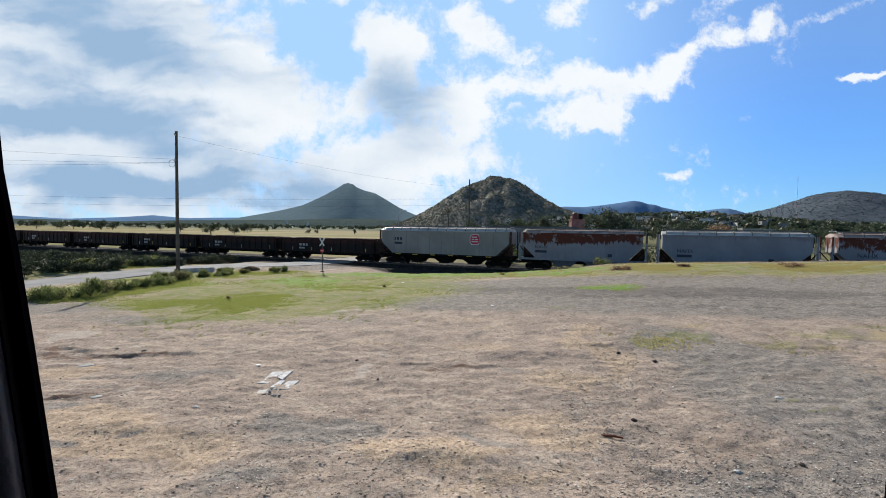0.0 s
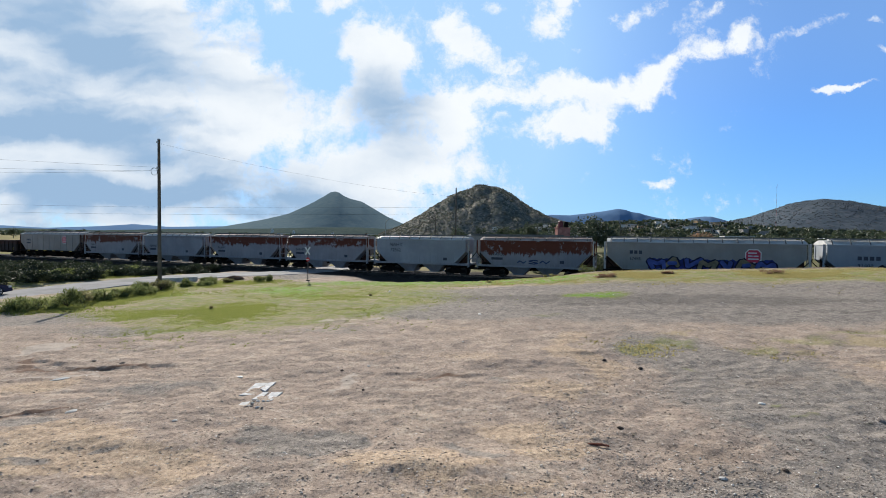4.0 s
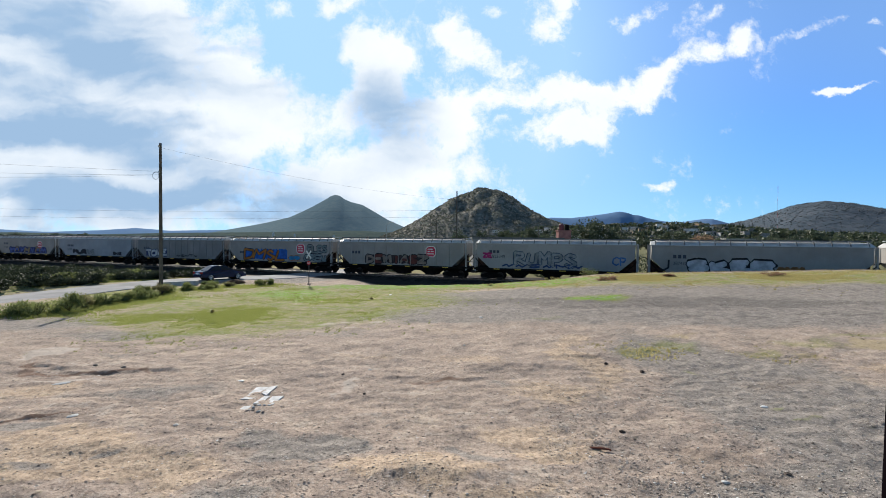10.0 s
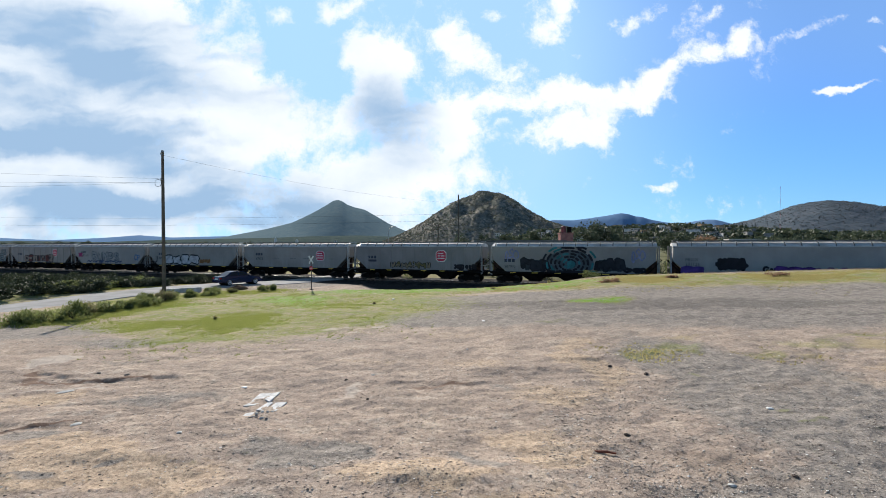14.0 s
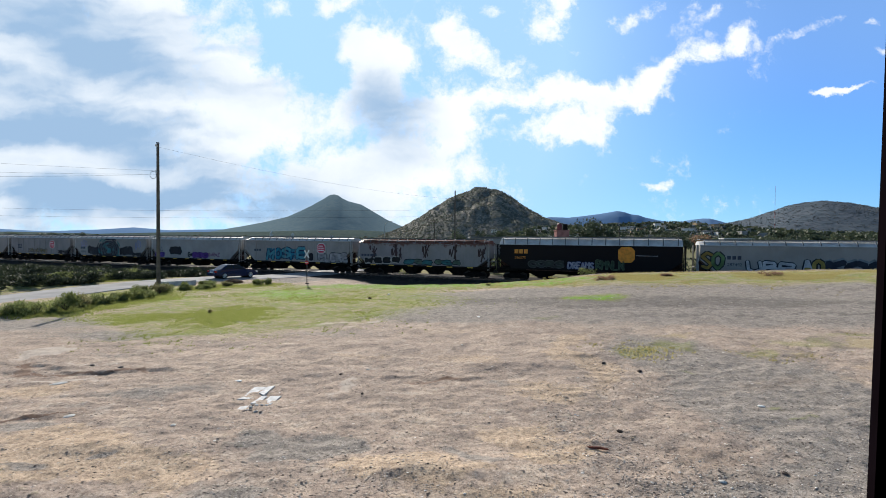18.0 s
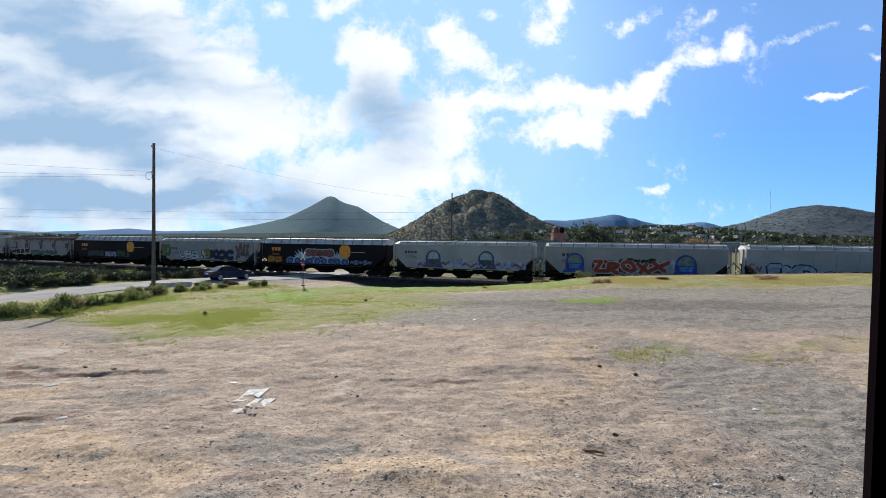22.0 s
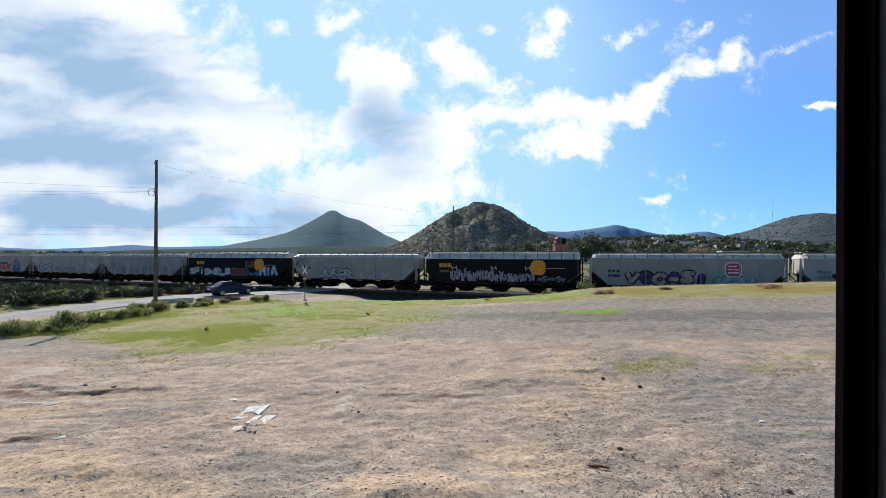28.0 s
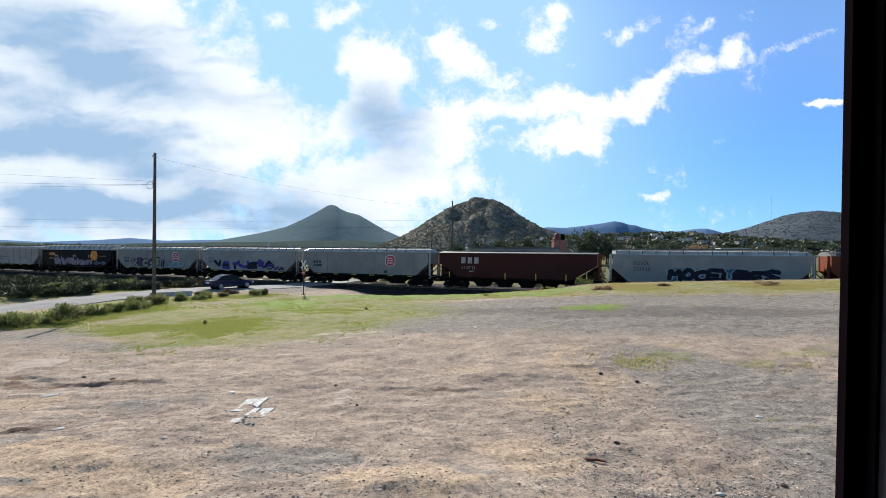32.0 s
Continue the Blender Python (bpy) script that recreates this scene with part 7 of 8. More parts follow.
FIELD = [(-386, 400, 6.0, 1.2), (-362, 420, 4.5, 1.4), (-299, 330, 6.8, 1.0), (-283, 332, 3.5, 1.2), (-280, 340, 6.6, 0.8), (-229, 300, 6.6, 1.3), (-222, 301, 5.0, 1.2), (-280, 400, 5.0, 1.2), (-190, 300, 5.6, 0.9), (-153, 260, 5.2, 1.1), (-115, 220, 5.8, 1.35), (-106, 225, 4.5, 1.2), (-115, 260, 5.6, 0.9), (-118, 262, 5.0, 0.9), (-120, 300, 4.0, 1.1), (-81, 260, 2.8, 1.2), (-77, 262, 2.6, 1.2), (-55, 260, 3.2, 0.9), (-320, 300, 5.2, 1.2), (-250, 420, 6.0, 1.2), (-205, 420, 5.5, 1.2), (-165, 400, 5.5, 1.3)]
for k, (x, y, tl, wd) in enumerate(FIELD):
    tree(x, y, tl, wd, k, label="dark round field tree in stubble", group="trees in the fields")
GROVE = [(45.5, 150, 10.4, 1.1), (50.0, 152, 10.8, 0.9), (54.5, 150, 9.6, 1.0), (58.0, 158, 9.8, 1.0), (64, 165, 9.0, 1.1), (71, 160, 8.2, 1.2), (62.0, 128, 7.2, 1.0), (66.5, 131, 7.6, 1.1), (82, 170, 8.4, 1.1), (90, 182, 8.8, 1.0), (96, 178, 8.4, 1.2), (104, 190, 9.2, 1.1), (112, 200, 9.0, 1.2), (38, 158, 8.4, 1.0), (33.5, 172, 9.4, 0.9), (92, 131, 8.4, 0.7), (101, 137, 7.2, 1.2), (106, 140, 7.0, 1.1), (95.5, 111, 9.0, 1.05), (89, 113, 7.0, 1.0), (102.5, 109, 7.6, 1.2), (110, 112, 8.0, 1.1), (117, 112, 8.6, 1.1), (78, 116, 6.4, 0.9), (84, 118, 6.6, 1.0), (124, 120, 8.0, 1.1), (104, 150, 7.4, 1.0), (112, 152, 7.6, 1.0), (18, 190, 8.0, 1.1), (24, 182, 8.6, 1.0), (8, 210, 8.0, 1.1)]
for k, (x, y, tl, wd) in enumerate(GROVE):
    tree(x, y, tl * (0.72 if 57 < x and y > 140 else 0.80 if x > 75 else 1.0), wd, k + 3, LEAF_B if k in (11, 12) else None)


for k in range(34):
    s, c = rg.uniform(-60, 8), rg.uniform(5.5, 16)
    bush(CX + DX * s + AX * c, CY + DY * s + AY * c, rg.uniform(2.0, 3.6), rg.uniform(1.4, 3.0), LEAF_T if k % 3 else LEAF, "leafy green shrub behind the line", 900, 0.16, k, "shrubs behind the line")


def on(ob, x, y):
    hit, p, _, _ = ob.ray_cast(Vector((x, y, 900)), Vector((0, 0, -1)))
    return p.z if hit else -1.5


bpy.context.view_layer.update()


def scrub(name, label, mat, spots, size, leaves=7, flat=0.7, leaf=0.34):
    """Far scrub: one mesh of many small ragged clumps."""
    rg = random.Random(name)
    verts, faces = [], []
    for x, y, z, k in spots:
        s = size * k
        for _ in range(leaves):
            c = Vector((x + rg.gauss(0, 0.38) * s, y + rg.gauss(0, 0.38) * s, z + s * flat * rg.uniform(0.15, 0.9)))
            u = Vector((rg.gauss(0, 1), rg.gauss(0, 1), rg.gauss(0, 1))).normalized() * s * leaf
            w = u.cross(Vector((rg.gauss(0, 1), rg.gauss(0, 1), rg.gauss(0, 1)))).normalized() * s * leaf
            i = len(verts)
            verts += [c - u - w, c + u - w, c + u + w, c - u + w]
            faces.append((i, i + 1, i + 2, i + 3))
    return tagged(new(name, mesh_of(name, verts, faces, [mat], False)), label, "scrub", kind="stuff")


def spots_on(ob, bearing, dist, wide, deep, n, seed):
    rg = random.Random(seed)
    out = []
    for _ in range(n):
        a, f = bearing + rg.uniform(-wide, wide), dist + rg.uniform(-deep, deep * 0.15)
        x, y = math.sin(radians(a)) * f, math.cos(radians(a)) * f
        z = on(ob, x, y)
        if z > -1.0:
            out.append((x, y, z, rg.uniform(0.5, 1.5)))
    return out


scrub("hill_scrub", "dark scrub bushes all over the steep hill", LEAF_H, spots_on(HILLN, 6, 800, 14, 240, 8000, 4), 1.25, 4)
scrub("rise_scrub", "trees and scrub between the hillside houses", LEAF_T, spots_on(RISE, 24, 480, 30, 150, 1500, 6), 3.8, 24, 0.9, 0.17)
scrub("hill_rocks", "pale grey rocks showing between the scrub", ROCKM, spots_on(HILLN, 6, 800, 14, 240, 2400, 15), 1.6, 3, 0.5)
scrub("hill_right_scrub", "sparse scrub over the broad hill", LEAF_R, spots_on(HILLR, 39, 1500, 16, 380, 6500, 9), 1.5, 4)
rg = random.Random(12)
scrub("plain_woods", "far trees and hedges on the plain", LEAF_T, [(math.sin(a) * f, math.cos(a) * f, 0.8 + f * 0.0005, rg.uniform(0.6, 1.5)) for a, f in ((radians(rg.uniform(-46, 2)), rg.uniform(420, 1400)) for _ in range(330))], 3.6, 20, 0.9, 0.2)


# ---- grass and loose stones ----
def tufts(name, label, mat, areas, n, tall, seed):
    rg = random.Random(seed)
    verts, faces = [], []
    spots = []
    for _ in range(n):
        x0, y0, rx, ry, turn, _w = rg.choice(areas)
        u, v = rg.gauss(0, 0.55) * rx, rg.gauss(0, 0.55) * ry
        ct, st = math.cos(radians(turn)), math.sin(radians(turn))
        spots.append((x0 + u * ct - v * st, y0 + u * st + v * ct))
    zs = height(np.array([s[0] for s in spots]), np.array([s[1] for s in spots]))
    dd, _ = road_near(np.array([s[0] for s in spots]), np.array([s[1] for s in spots]))
    for (x, y), z, d in zip(spots, zs, dd):
        if d < 3.2 or noise.noise((x * 0.5, y * 0.5, 3)) + 0.6 * noise.noise((x * 2.3, y * 2.3, 7)) < rg.uniform(-0.9, 0.45) or A0 - (AX * x + AY * y) < 4.2:
            continue
        for _b in range(3):
            h = tall * rg.uniform(0.5, 1.5)
            bx, by = x + rg.gauss(0, 0.05), y + rg.gauss(0, 0.05)
            lx, ly = rg.gauss(0, 0.5) * h, rg.gauss(0, 0.5) * h
            wx = 0.022 * rg.uniform(0.6, 1.4)
            i = len(verts)
            verts += [(bx - wx, by, z - 0.04), (bx + wx, by, z - 0.04), (bx + lx, by + ly, z + h)]
            faces.append((i, i + 1, i + 2))
    return tagged(new(name, mesh_of(name, verts, faces, [mat], False)), label, "grass", kind="stuff")


LAWN = [(-13.5, 26.5, 5.0, 3.5, 25, 1), (-9.0, 23.5, 6.0, 4.5, 22, 1), (-11.5, 25.0, 7.0, 5.0, 25, 1), (-8.0, 31.0, 8.0, 6.0, 15, 1), (-9.0, 39.0, 9.0, 6.0, 0, 1), (-21.5, 29.0, 4.0, 6.0, -20, 1), (-22.0, 38.0, 4.0, 6.0, -10, 1), (-18.5, 43.0, 4.0, 4.0, 0, 1), (-37.5, 42.0, 3.0, 6.0, 20, 1), (-36.0, 45.5, 3.0, 4.0, 30, 1), (-45, 48, 6, 4, 0, 1), (-31.5, 50.0, 3.0, 2.0, 40, 1)]
DRYL = [(14.0, 37.5, 9.0, 4.0, -22, 1), (28.0, 32.0, 12.0, 4.0, -22, 1), (42.0, 27.0, 10.0, 4.0, -22, 1), (14.0, 37.5, 9.0, 4.0, -22, 1), (28.0, 32.0, 12.0, 4.0, -22, 1), (20, 35.0, 10, 3, -22, 1), (14.0, 37.5, 9.0, 4.0, -22, 1), (28.0, 32.0, 12.0, 4.0, -22, 1), (20, 35.0, 10, 3, -22, 1)]
PATCH = [(7.2, 16.6, 1.9, 1.3, 0, 1), (11.9, 15.8, 1.4, 0.7, 0, 1), (14.3, 16.2, 1.8, 1.0, 0, 1), (17.5, 17.4, 2.4, 1.0, 0, 1), (8.0, 10.9, 0.4, 0.25, 0, 1)]
tufts("grass", "short green grass on the bare field", GRASSM, LAWN, 70000, 0.026, 1)
VERGE = [(x + 0.3, y, 1.6, 1.4, 0, 1) for x, y, _, _ in ROW] + [(-33.5 + 0.5 * k, 47.0 + 0.35 * k, 1.0, 0.8, 30, 1) for k in range(8)] + [(-38.0, 42.0 + k, 1.8, 1.2, 0, 1) for k in range(5)]
tufts("verge_grass", "tall yellow-green grass along the road", GRASSM, VERGE, 13000, 0.11, 9)
tufts("dry_grass", "short yellowing grass on the bank", GRASSY, DRYL, 50000, 0.035, 2)


tufts("patchy_grass", "sparse yellow grass patches in the gravel", GRASSY, PATCH, 900, 0.026, 5)


def pebbles(name, label, n, seed, lo, hi, area, mat):
    rg = random.Random(seed)
    xs, ys = [], []
    while len(xs) < n:
        x, y = area(rg)
        if noise.noise((x * 0.45, y * 0.45, seed)) + 0.5 * noise.noise((x * 1.7, y * 1.7, seed)) < rg.uniform(-0.7, 0.5):
            continue
        xs.append(x), ys.append(y)
    zs = height(np.array(xs), np.array(ys)) + gully(np.array(xs), np.array(ys))
    verts, faces = [], []
    for x, y, z in zip(xs, ys, zs):
        z += hummocks(x, y)
        s = lo * (hi / lo) ** (rg.random() ** 2.2)
        a = rg.uniform(0, 6.28)
        i = len(verts)
        for k in range(4):
            b = a + k * 1.5708 + rg.uniform(-0.3, 0.3)
            verts.append((x + math.cos(b) * s * rg.uniform(0.7, 1.2), y + math.sin(b) * s * rg.uniform(0.6, 1.0), z + s * 0.05))
        verts += [(x + rg.gauss(0, 0.2) * s, y + rg.gauss(0, 0.2) * s, z + s * rg.uniform(0.22, 0.5)), (x, y, z - s * 0.3)]
        faces += [(i + k, i + (k + 1) % 4, i + 4) for k in range(4)] + [(i + (k + 1) % 4, i + k, i + 5) for k in range(4)]
    return tagged(new(name, mesh_of(name, verts, faces, [mat], False)), label, "stones", kind="stuff")


def pebble_mat():
    m, t, b = shader("mixed_pebbles", 0.9)
    r = nd(t, "ShaderNodeNewGeometry").outputs["Random Per Island"]
    c = mix(t, rng(t, r, 0.12, 0.40), (0.13, 0.105, 0.090), (0.37, 0.310, 0.262))
    c = mix(t, rng(t, r, 0.50, 0.85), c, (0.54, 0.46, 0.39))
    c = mix(t, rng(t, r, 0.94, 0.99), c, (0.74, 0.71, 0.67))
    t.links.new(c, b.inputs["Base Color"])
    return m


PEBBLE = pebble_mat()


def near_area(rg):
    f = 6.3 * (34 / 6.3) ** rg.random()
    return math.tan(radians(rg.uniform(-47, 47))) * f, f


def right_area(rg):
    f = 7.0 * (30 / 7.0) ** rg.random()
    return math.tan(radians(rg.uniform(12, 47))) * f, f


pebbles("pebbles", "small loose stones and clods on the dirt", 46000, 1, 0.007, 0.037, near_area, PEBBLE)
pebbles("gravel", "coarse grey gravel on the dirt", 26000, 2, 0.008, 0.038, right_area, PEBBLE)
pebbles("clods", "dark clods and stones scattered on the dirt", 900, 6, 0.014, 0.040, near_area, STONE)
pebbles("ballast_stones", "loose ballast stones along the line", 9000, 3, 0.05, 0.10, lambda rg: (lambda s, c: (CX - DX * s - AX * c, CY - DY * s - AY * c))(rg.uniform(-45, 40), rg.choice((-1, 1)) * rg.uniform(1.6, 3.9)), BALLAST)

# ---- buildings and far things ----
PINK = plain("faded_pink_render", (0.30, 0.15, 0.14), 0.9, 0, 0.25, 0.8)
REDTANK = plain("dark_red_tank", (0.16, 0.025, 0.03), 0.5, 0, 0.25, 1.5)
WALL_W = plain("whitewashed_wall", (0.62, 0.60, 0.57), 0.9, 0, 0.15, 0.6)
WALL_G = plain("grey_block_wall", (0.30, 0.29, 0.28), 0.9, 0, 0.2, 0.8)
WALL_O = plain("ochre_wall", (0.42, 0.30, 0.19), 0.9, 0, 0.2, 0.6)
WALL_P = plain("salmon_wall", (0.42, 0.24, 0.19), 0.9, 0, 0.2, 0.6)
SHED = plain("dark_shed_roof", (0.14, 0.14, 0.14), 0.8, 0, 0.25, 0.5)
GLASS_D = plain("dark_window_glass", (0.02, 0.025, 0.03), 0.15, 0, 0.1, 2.0, bump=0.0)


def house(x, y, z, w, d, h, wall, label, turn=0.0, roofm=None, wins=3, group="houses of the town"):
    ob = thing("house", label, "house", pose(x, y, z, 0, 0, turn), group)
    bm = bmesh.new()
    box(bm, -w / 2, w / 2, -d / 2, d / 2, -3, h)
    part("wall", bm, wall, ob)
    bm = bmesh.new()
    box(bm, -w / 2 - 0.2, w / 2 + 0.2, -d / 2 - 0.2, d / 2 + 0.2, h, h + 0.3)
    part("roof", bm, roofm or WALL_G, ob)
    for k in range(wins):
        cx = -w / 2 + w * (k + 0.5) / wins
        if k == wins // 2:
            bm = bmesh.new()
            box(bm, cx - 0.45, cx + 0.45, -d / 2 - 0.04, -d / 2 + 0.02, 0, 2.05)
            part("door", bm, WOODP, ob)
        else:
            bm = bmesh.new()
            box(bm, cx - 0.6, cx + 0.6, -d / 2 - 0.03, -d / 2 + 0.02, 1.0, 2.2)
            part("window", bm, GLASS_D, ob)
    return ob


tank = thing("water_tower", "dark red water tank on a faded pink tower", "water tower", pose(29.0, 111.0, -0.9))
bm = bmesh.new()
box(bm, -1.45, 1.45, -1.3, 1.3, -0.5, 7.2)
part("tower_base", bm, PINK, tank)
bm = bmesh.new()
box(bm, -1.6, 1.6, -1.45, 1.45, 7.2, 7.4)
part("slab", bm, PINK, tank)
bm = bmesh.new()
tube(bm, (-0.5, 0, 7.4), (-0.5, 0, 8.7), 0.62, 0.62, 20)
tube(bm, (-0.5, 0, 8.7), (-0.5, 0, 9.0), 0.62, 0.22, 20)
part("tank", bm, REDTANK, tank)
bm = bmesh.new()
tube(bm, (-0.5, 0, 9.0), (-0.5, 0, 9.15), 0.18, 0.16, 12)
part("tank_lid", bm, WHITE, tank)
bm = bmesh.new()
tube(bm, (0.85, 0, 7.4), (0.85, 0, 8.75), 0.52, 0.52, 20)
part("second_tank", bm, UNDER, tank)

house(14.5, 92, -0.9, 17, 8, 5.2, WALL_G, "long low grey shed behind the line", 0, SHED, 5, "sheds behind the line")
house(160.5, 252, -0.5, 15, 7, 6.0, WALL_G, "long pale grey flat-roofed building", -10, WALL_W, 7)
house(64, 215, -0.5, 10, 8, 6.8, WALL_W, "white flat-roofed house among trees", -10, None, 3)
house(78, 238, -0.5, 9, 7, 8.6, WALL_W, "pale two-storey house among trees", -5, None, 3)
house(150, 300, -0.5, 8, 7, 8.0, WALL_W, "pale flat-roofed house among trees", -12, None, 3)
rg = random.Random(21)
for k in range(90):
    a, f = radians(rg.uniform(11, 36)), 480 - rg.uniform(0, 120)
    x, y = math.sin(a) * f, math.cos(a) * f
    w = rg.uniform(3.6, 7)
    house(x, y, on(RISE, x, y) - 0.3, w, rg.uniform(5, 7), rg.choice((2.5, 2.7, 2.7, 4.4)), rg.choice((WALL_W, WALL_W, WALL_W, WALL_G, WALL_O)), "small flat-roofed house on the hillside", rg.uniform(-35, 20))
for k in range(16):
    a, f = radians(rg.uniform(-7, 15)), 800 - rg.uniform(218, 244)
    x, y = math.sin(a) * f, math.cos(a) * f
    house(x, y, max(0.5, on(HILLN, x, y)) - 0.3, rg.uniform(4, 8), 6, 3.0, rg.choice((WALL_W, WALL_G, WALL_G, WALL_O)), "small pale house at the hill's foot", rg.uniform(-30, 30))
for k in range(18):
    a, f = radians(rg.uniform(-27, -2)), rg.uniform(1250, 1500)
    x, y = math.sin(a) * f, math.cos(a) * f
    house(x, y, 4 + rg.uniform(-3, 5), rg.uniform(5, 9), 7, 3.2, rg.choice((WALL_W, WALL_W, WALL_O, WALL_G)), "tiny pale house of the distant village", rg.uniform(-30, 30), group="houses of the distant village")


def white_tower(x, y, tall, label):
    ob = thing("church_tower", label, "tower", pose(x, y, 1.0), "white towers of the village")
    bm = bmesh.new()
    box(bm, -2.2, 2.2, -2.2, 2.2, -3, tall * 0.75)
    part("shaft", bm, WALL_W, ob)
    bm = bmesh.new()
    tube(bm, (0, 0, tall * 0.75), (0, 0, tall), 2.4, 0.4, 8)
    part("spire", bm, WALL_W, ob)


white_tower(-322, 900, 15.0, "slim white church tower with a pointed cap")
white_tower(-281, 900, 12.0, "short white church tower with a pointed cap")

lamp = thing("street_lamp", "tall grey street lamp with a curved arm", "street lamp", pose(-12.3, 105, gz(-12.3, 105)))
bm = bmesh.new()
tube(bm, (0, 0, -0.2), (0, 0, 7.6), 0.10, 0.06, 10)
part("column", bm, STEELG, lamp)
bm = bmesh.new()
for a, b in (((0, 0, 7.6), (0.25, 0, 8.25)), ((0.25, 0, 8.25), (0.7, 0, 8.6)), ((0.7, 0, 8.6), (1.15, 0, 8.72))):
    tube(bm, a, b, 0.05, seg=8)
part("arm", bm, STEELG, lamp)
bm = bmesh.new()
box(bm, 1.05, 1.75, -0.14, 0.14, 8.66, 8.82)
part("lamp_head", bm, GALV, lamp)

mast = thing("radio_mast", "slim red and white lattice radio mast", "radio mast", pose(646.7, 900, 1.5))
for k in range(9):
    bm = bmesh.new()
    z0, z1 = k * 12.2, (k + 1) * 12.2
    for a in (0, 120, 240):
        ca, sa = 0.42 * math.cos(radians(a)), 0.42 * math.sin(radians(a))
        tube(bm, (ca, sa, z0), (ca, sa, z1), 0.05, seg=5)
        cb, sb = 0.42 * math.cos(radians(a + 120)), 0.42 * math.sin(radians(a + 120))
        for q in range(4):
            tube(bm, (ca, sa, z0 + q * 3.05), (cb, sb, z0 + (q + 1) * 3.05), 0.025, seg=4)
    part("lattice_section", bm, SIGNR if k % 2 == 0 else WHITE, mast)

# ---- the car that waits at the crossing ----
CARP, tcp, bcp = shader("dark_blue_car_paint", 0.16)
bcp.inputs["Base Color"].default_value = (0.006, 0.015, 0.055, 1)
bcp.inputs["Coat Weight"].default_value = 0.3
bcp.inputs["Coat Roughness"].default_value = 0.08
bcp.inputs["Specular IOR Level"].default_value = 0.18
CGLASS, tcg, bcg = shader("tinted_car_glass", 0.06)
bcg.inputs["Base Color"].default_value = (0.016, 0.018, 0.022, 1)
bcg.inputs["Specular IOR Level"].default_value = 0.3
TYRE = plain("tyre_rubber", (0.02, 0.02, 0.02), 0.9, 0, 0.2, 8.0)
RIM = plain("alloy_rim", (0.62, 0.63, 0.65), 0.4, 0.2, 0.15, 8.0)
LAMPG = plain("clear_lamp_glass", (0.60, 0.60, 0.60), 0.15, 0, 0.1, 8.0, bump=0.0)
TAILR = plain("red_tail_lamp", (0.30, 0.01, 0.01), 0.2, 0, 0.1, 8.0, bump=0.0)
sedan = thing("sedan_car", "dark blue four-door sedan waiting on the road", "car", pose(0, 0, 0))
bm = bmesh.new()
low = [(-2.32, 0.42), (-2.36, 0.62), (-2.30, 0.92), (-1.62, 0.98), (0.0, 0.96), (0.95, 0.93), (1.75, 0.80), (2.22, 0.66), (2.36, 0.50), (2.33, 0.28), (1.86, 0.22), (1.80, 0.44), (1.66, 0.60), (1.45, 0.66), (1.24, 0.60), (1.10, 0.44), (1.04, 0.22), (-0.99, 0.22), (-1.05, 0.44), (-1.19, 0.60), (-1.40, 0.66), (-1.61, 0.60), (-1.75, 0.44), (-1.81, 0.24)]
prism(bm, low, "y", -0.87, 0.87)
bmesh.ops.bevel(bm, geom=[e for e in bm.edges if abs(e.verts[0].co.y - e.verts[1].co.y) < 0.01], offset=0.07, segments=3, affect="EDGES")
for v in bm.verts:
    v.co.y *= 1 - 0.13 * (abs(v.co.x) / 2.36) ** 4 - 0.05 * max(0.0, v.co.z - 0.72) / 0.25
body = part("body", bm, CARP, sedan)
for x in (1.45, -1.40):
    bm = bmesh.new()
    prism(bm, [(x + 0.36 * math.cos(k * math.pi / 10), 0.30 + 0.36 * math.sin(k * math.pi / 10)) for k in range(20)], "y", -0.66, 0.66)
    part("wheel_arch_lining", bm, UNDER, sedan, "black wheel arch lining")


def cabin(bm, grow, ends):
    base = [(-1.75, 0.95), (1.02, 0.92)]
    top = [(-1.05, 1.42), (-0.55, 1.46), (0.05, 1.44), (0.30, 1.38)]
    v = []
    for y, k in ((0.80 + grow, 0), (-0.80 - grow, 0)):
        sgn = 1 if y > 0 else -1
        v.append([bm.verts.new((x, y, z)) for x, z in base] + [bm.verts.new((x, sgn * (0.60 + grow), z)) for x, z in reversed(top)])
    n = len(v[0])
    for row in v:
        bm.faces.new(row)
    for i in range(n):
        bm.faces.new((v[0][i], v[0][(i + 1) % n], v[1][(i + 1) % n], v[1][i]))


bm = bmesh.new()
cabin(bm, 0.0, True)
bmesh.ops.bevel(bm, geom=[e for e in bm.edges if e.verts[0].co.z > 1.2 or e.verts[1].co.z > 1.2], offset=0.06, segments=3, affect="EDGES")
roof = part("roof", bm, CARP, sedan, "dark blue curved roof")
roof.data.polygons.foreach_set("use_smooth", [True] * len(roof.data.polygons))
roof.data.set_sharp_from_angle(angle=radians(35))


def glass_panel(name, pts):
    bm = bmesh.new()
    a = [bm.verts.new(p) for p in pts]
    bm.faces.new(a)
    nrm = (Vector(pts[1]) - Vector(pts[0])).cross(Vector(pts[2]) - Vector(pts[0])).normalized()
    ext = bmesh.ops.extrude_face_region(bm, geom=bm.faces[:])
    bmesh.ops.translate(bm, verts=[g for g in ext["geom"] if isinstance(g, bmesh.types.BMVert)], vec=nrm * -0.012)
    part(name, bm, CGLASS, sedan, "tinted glass")


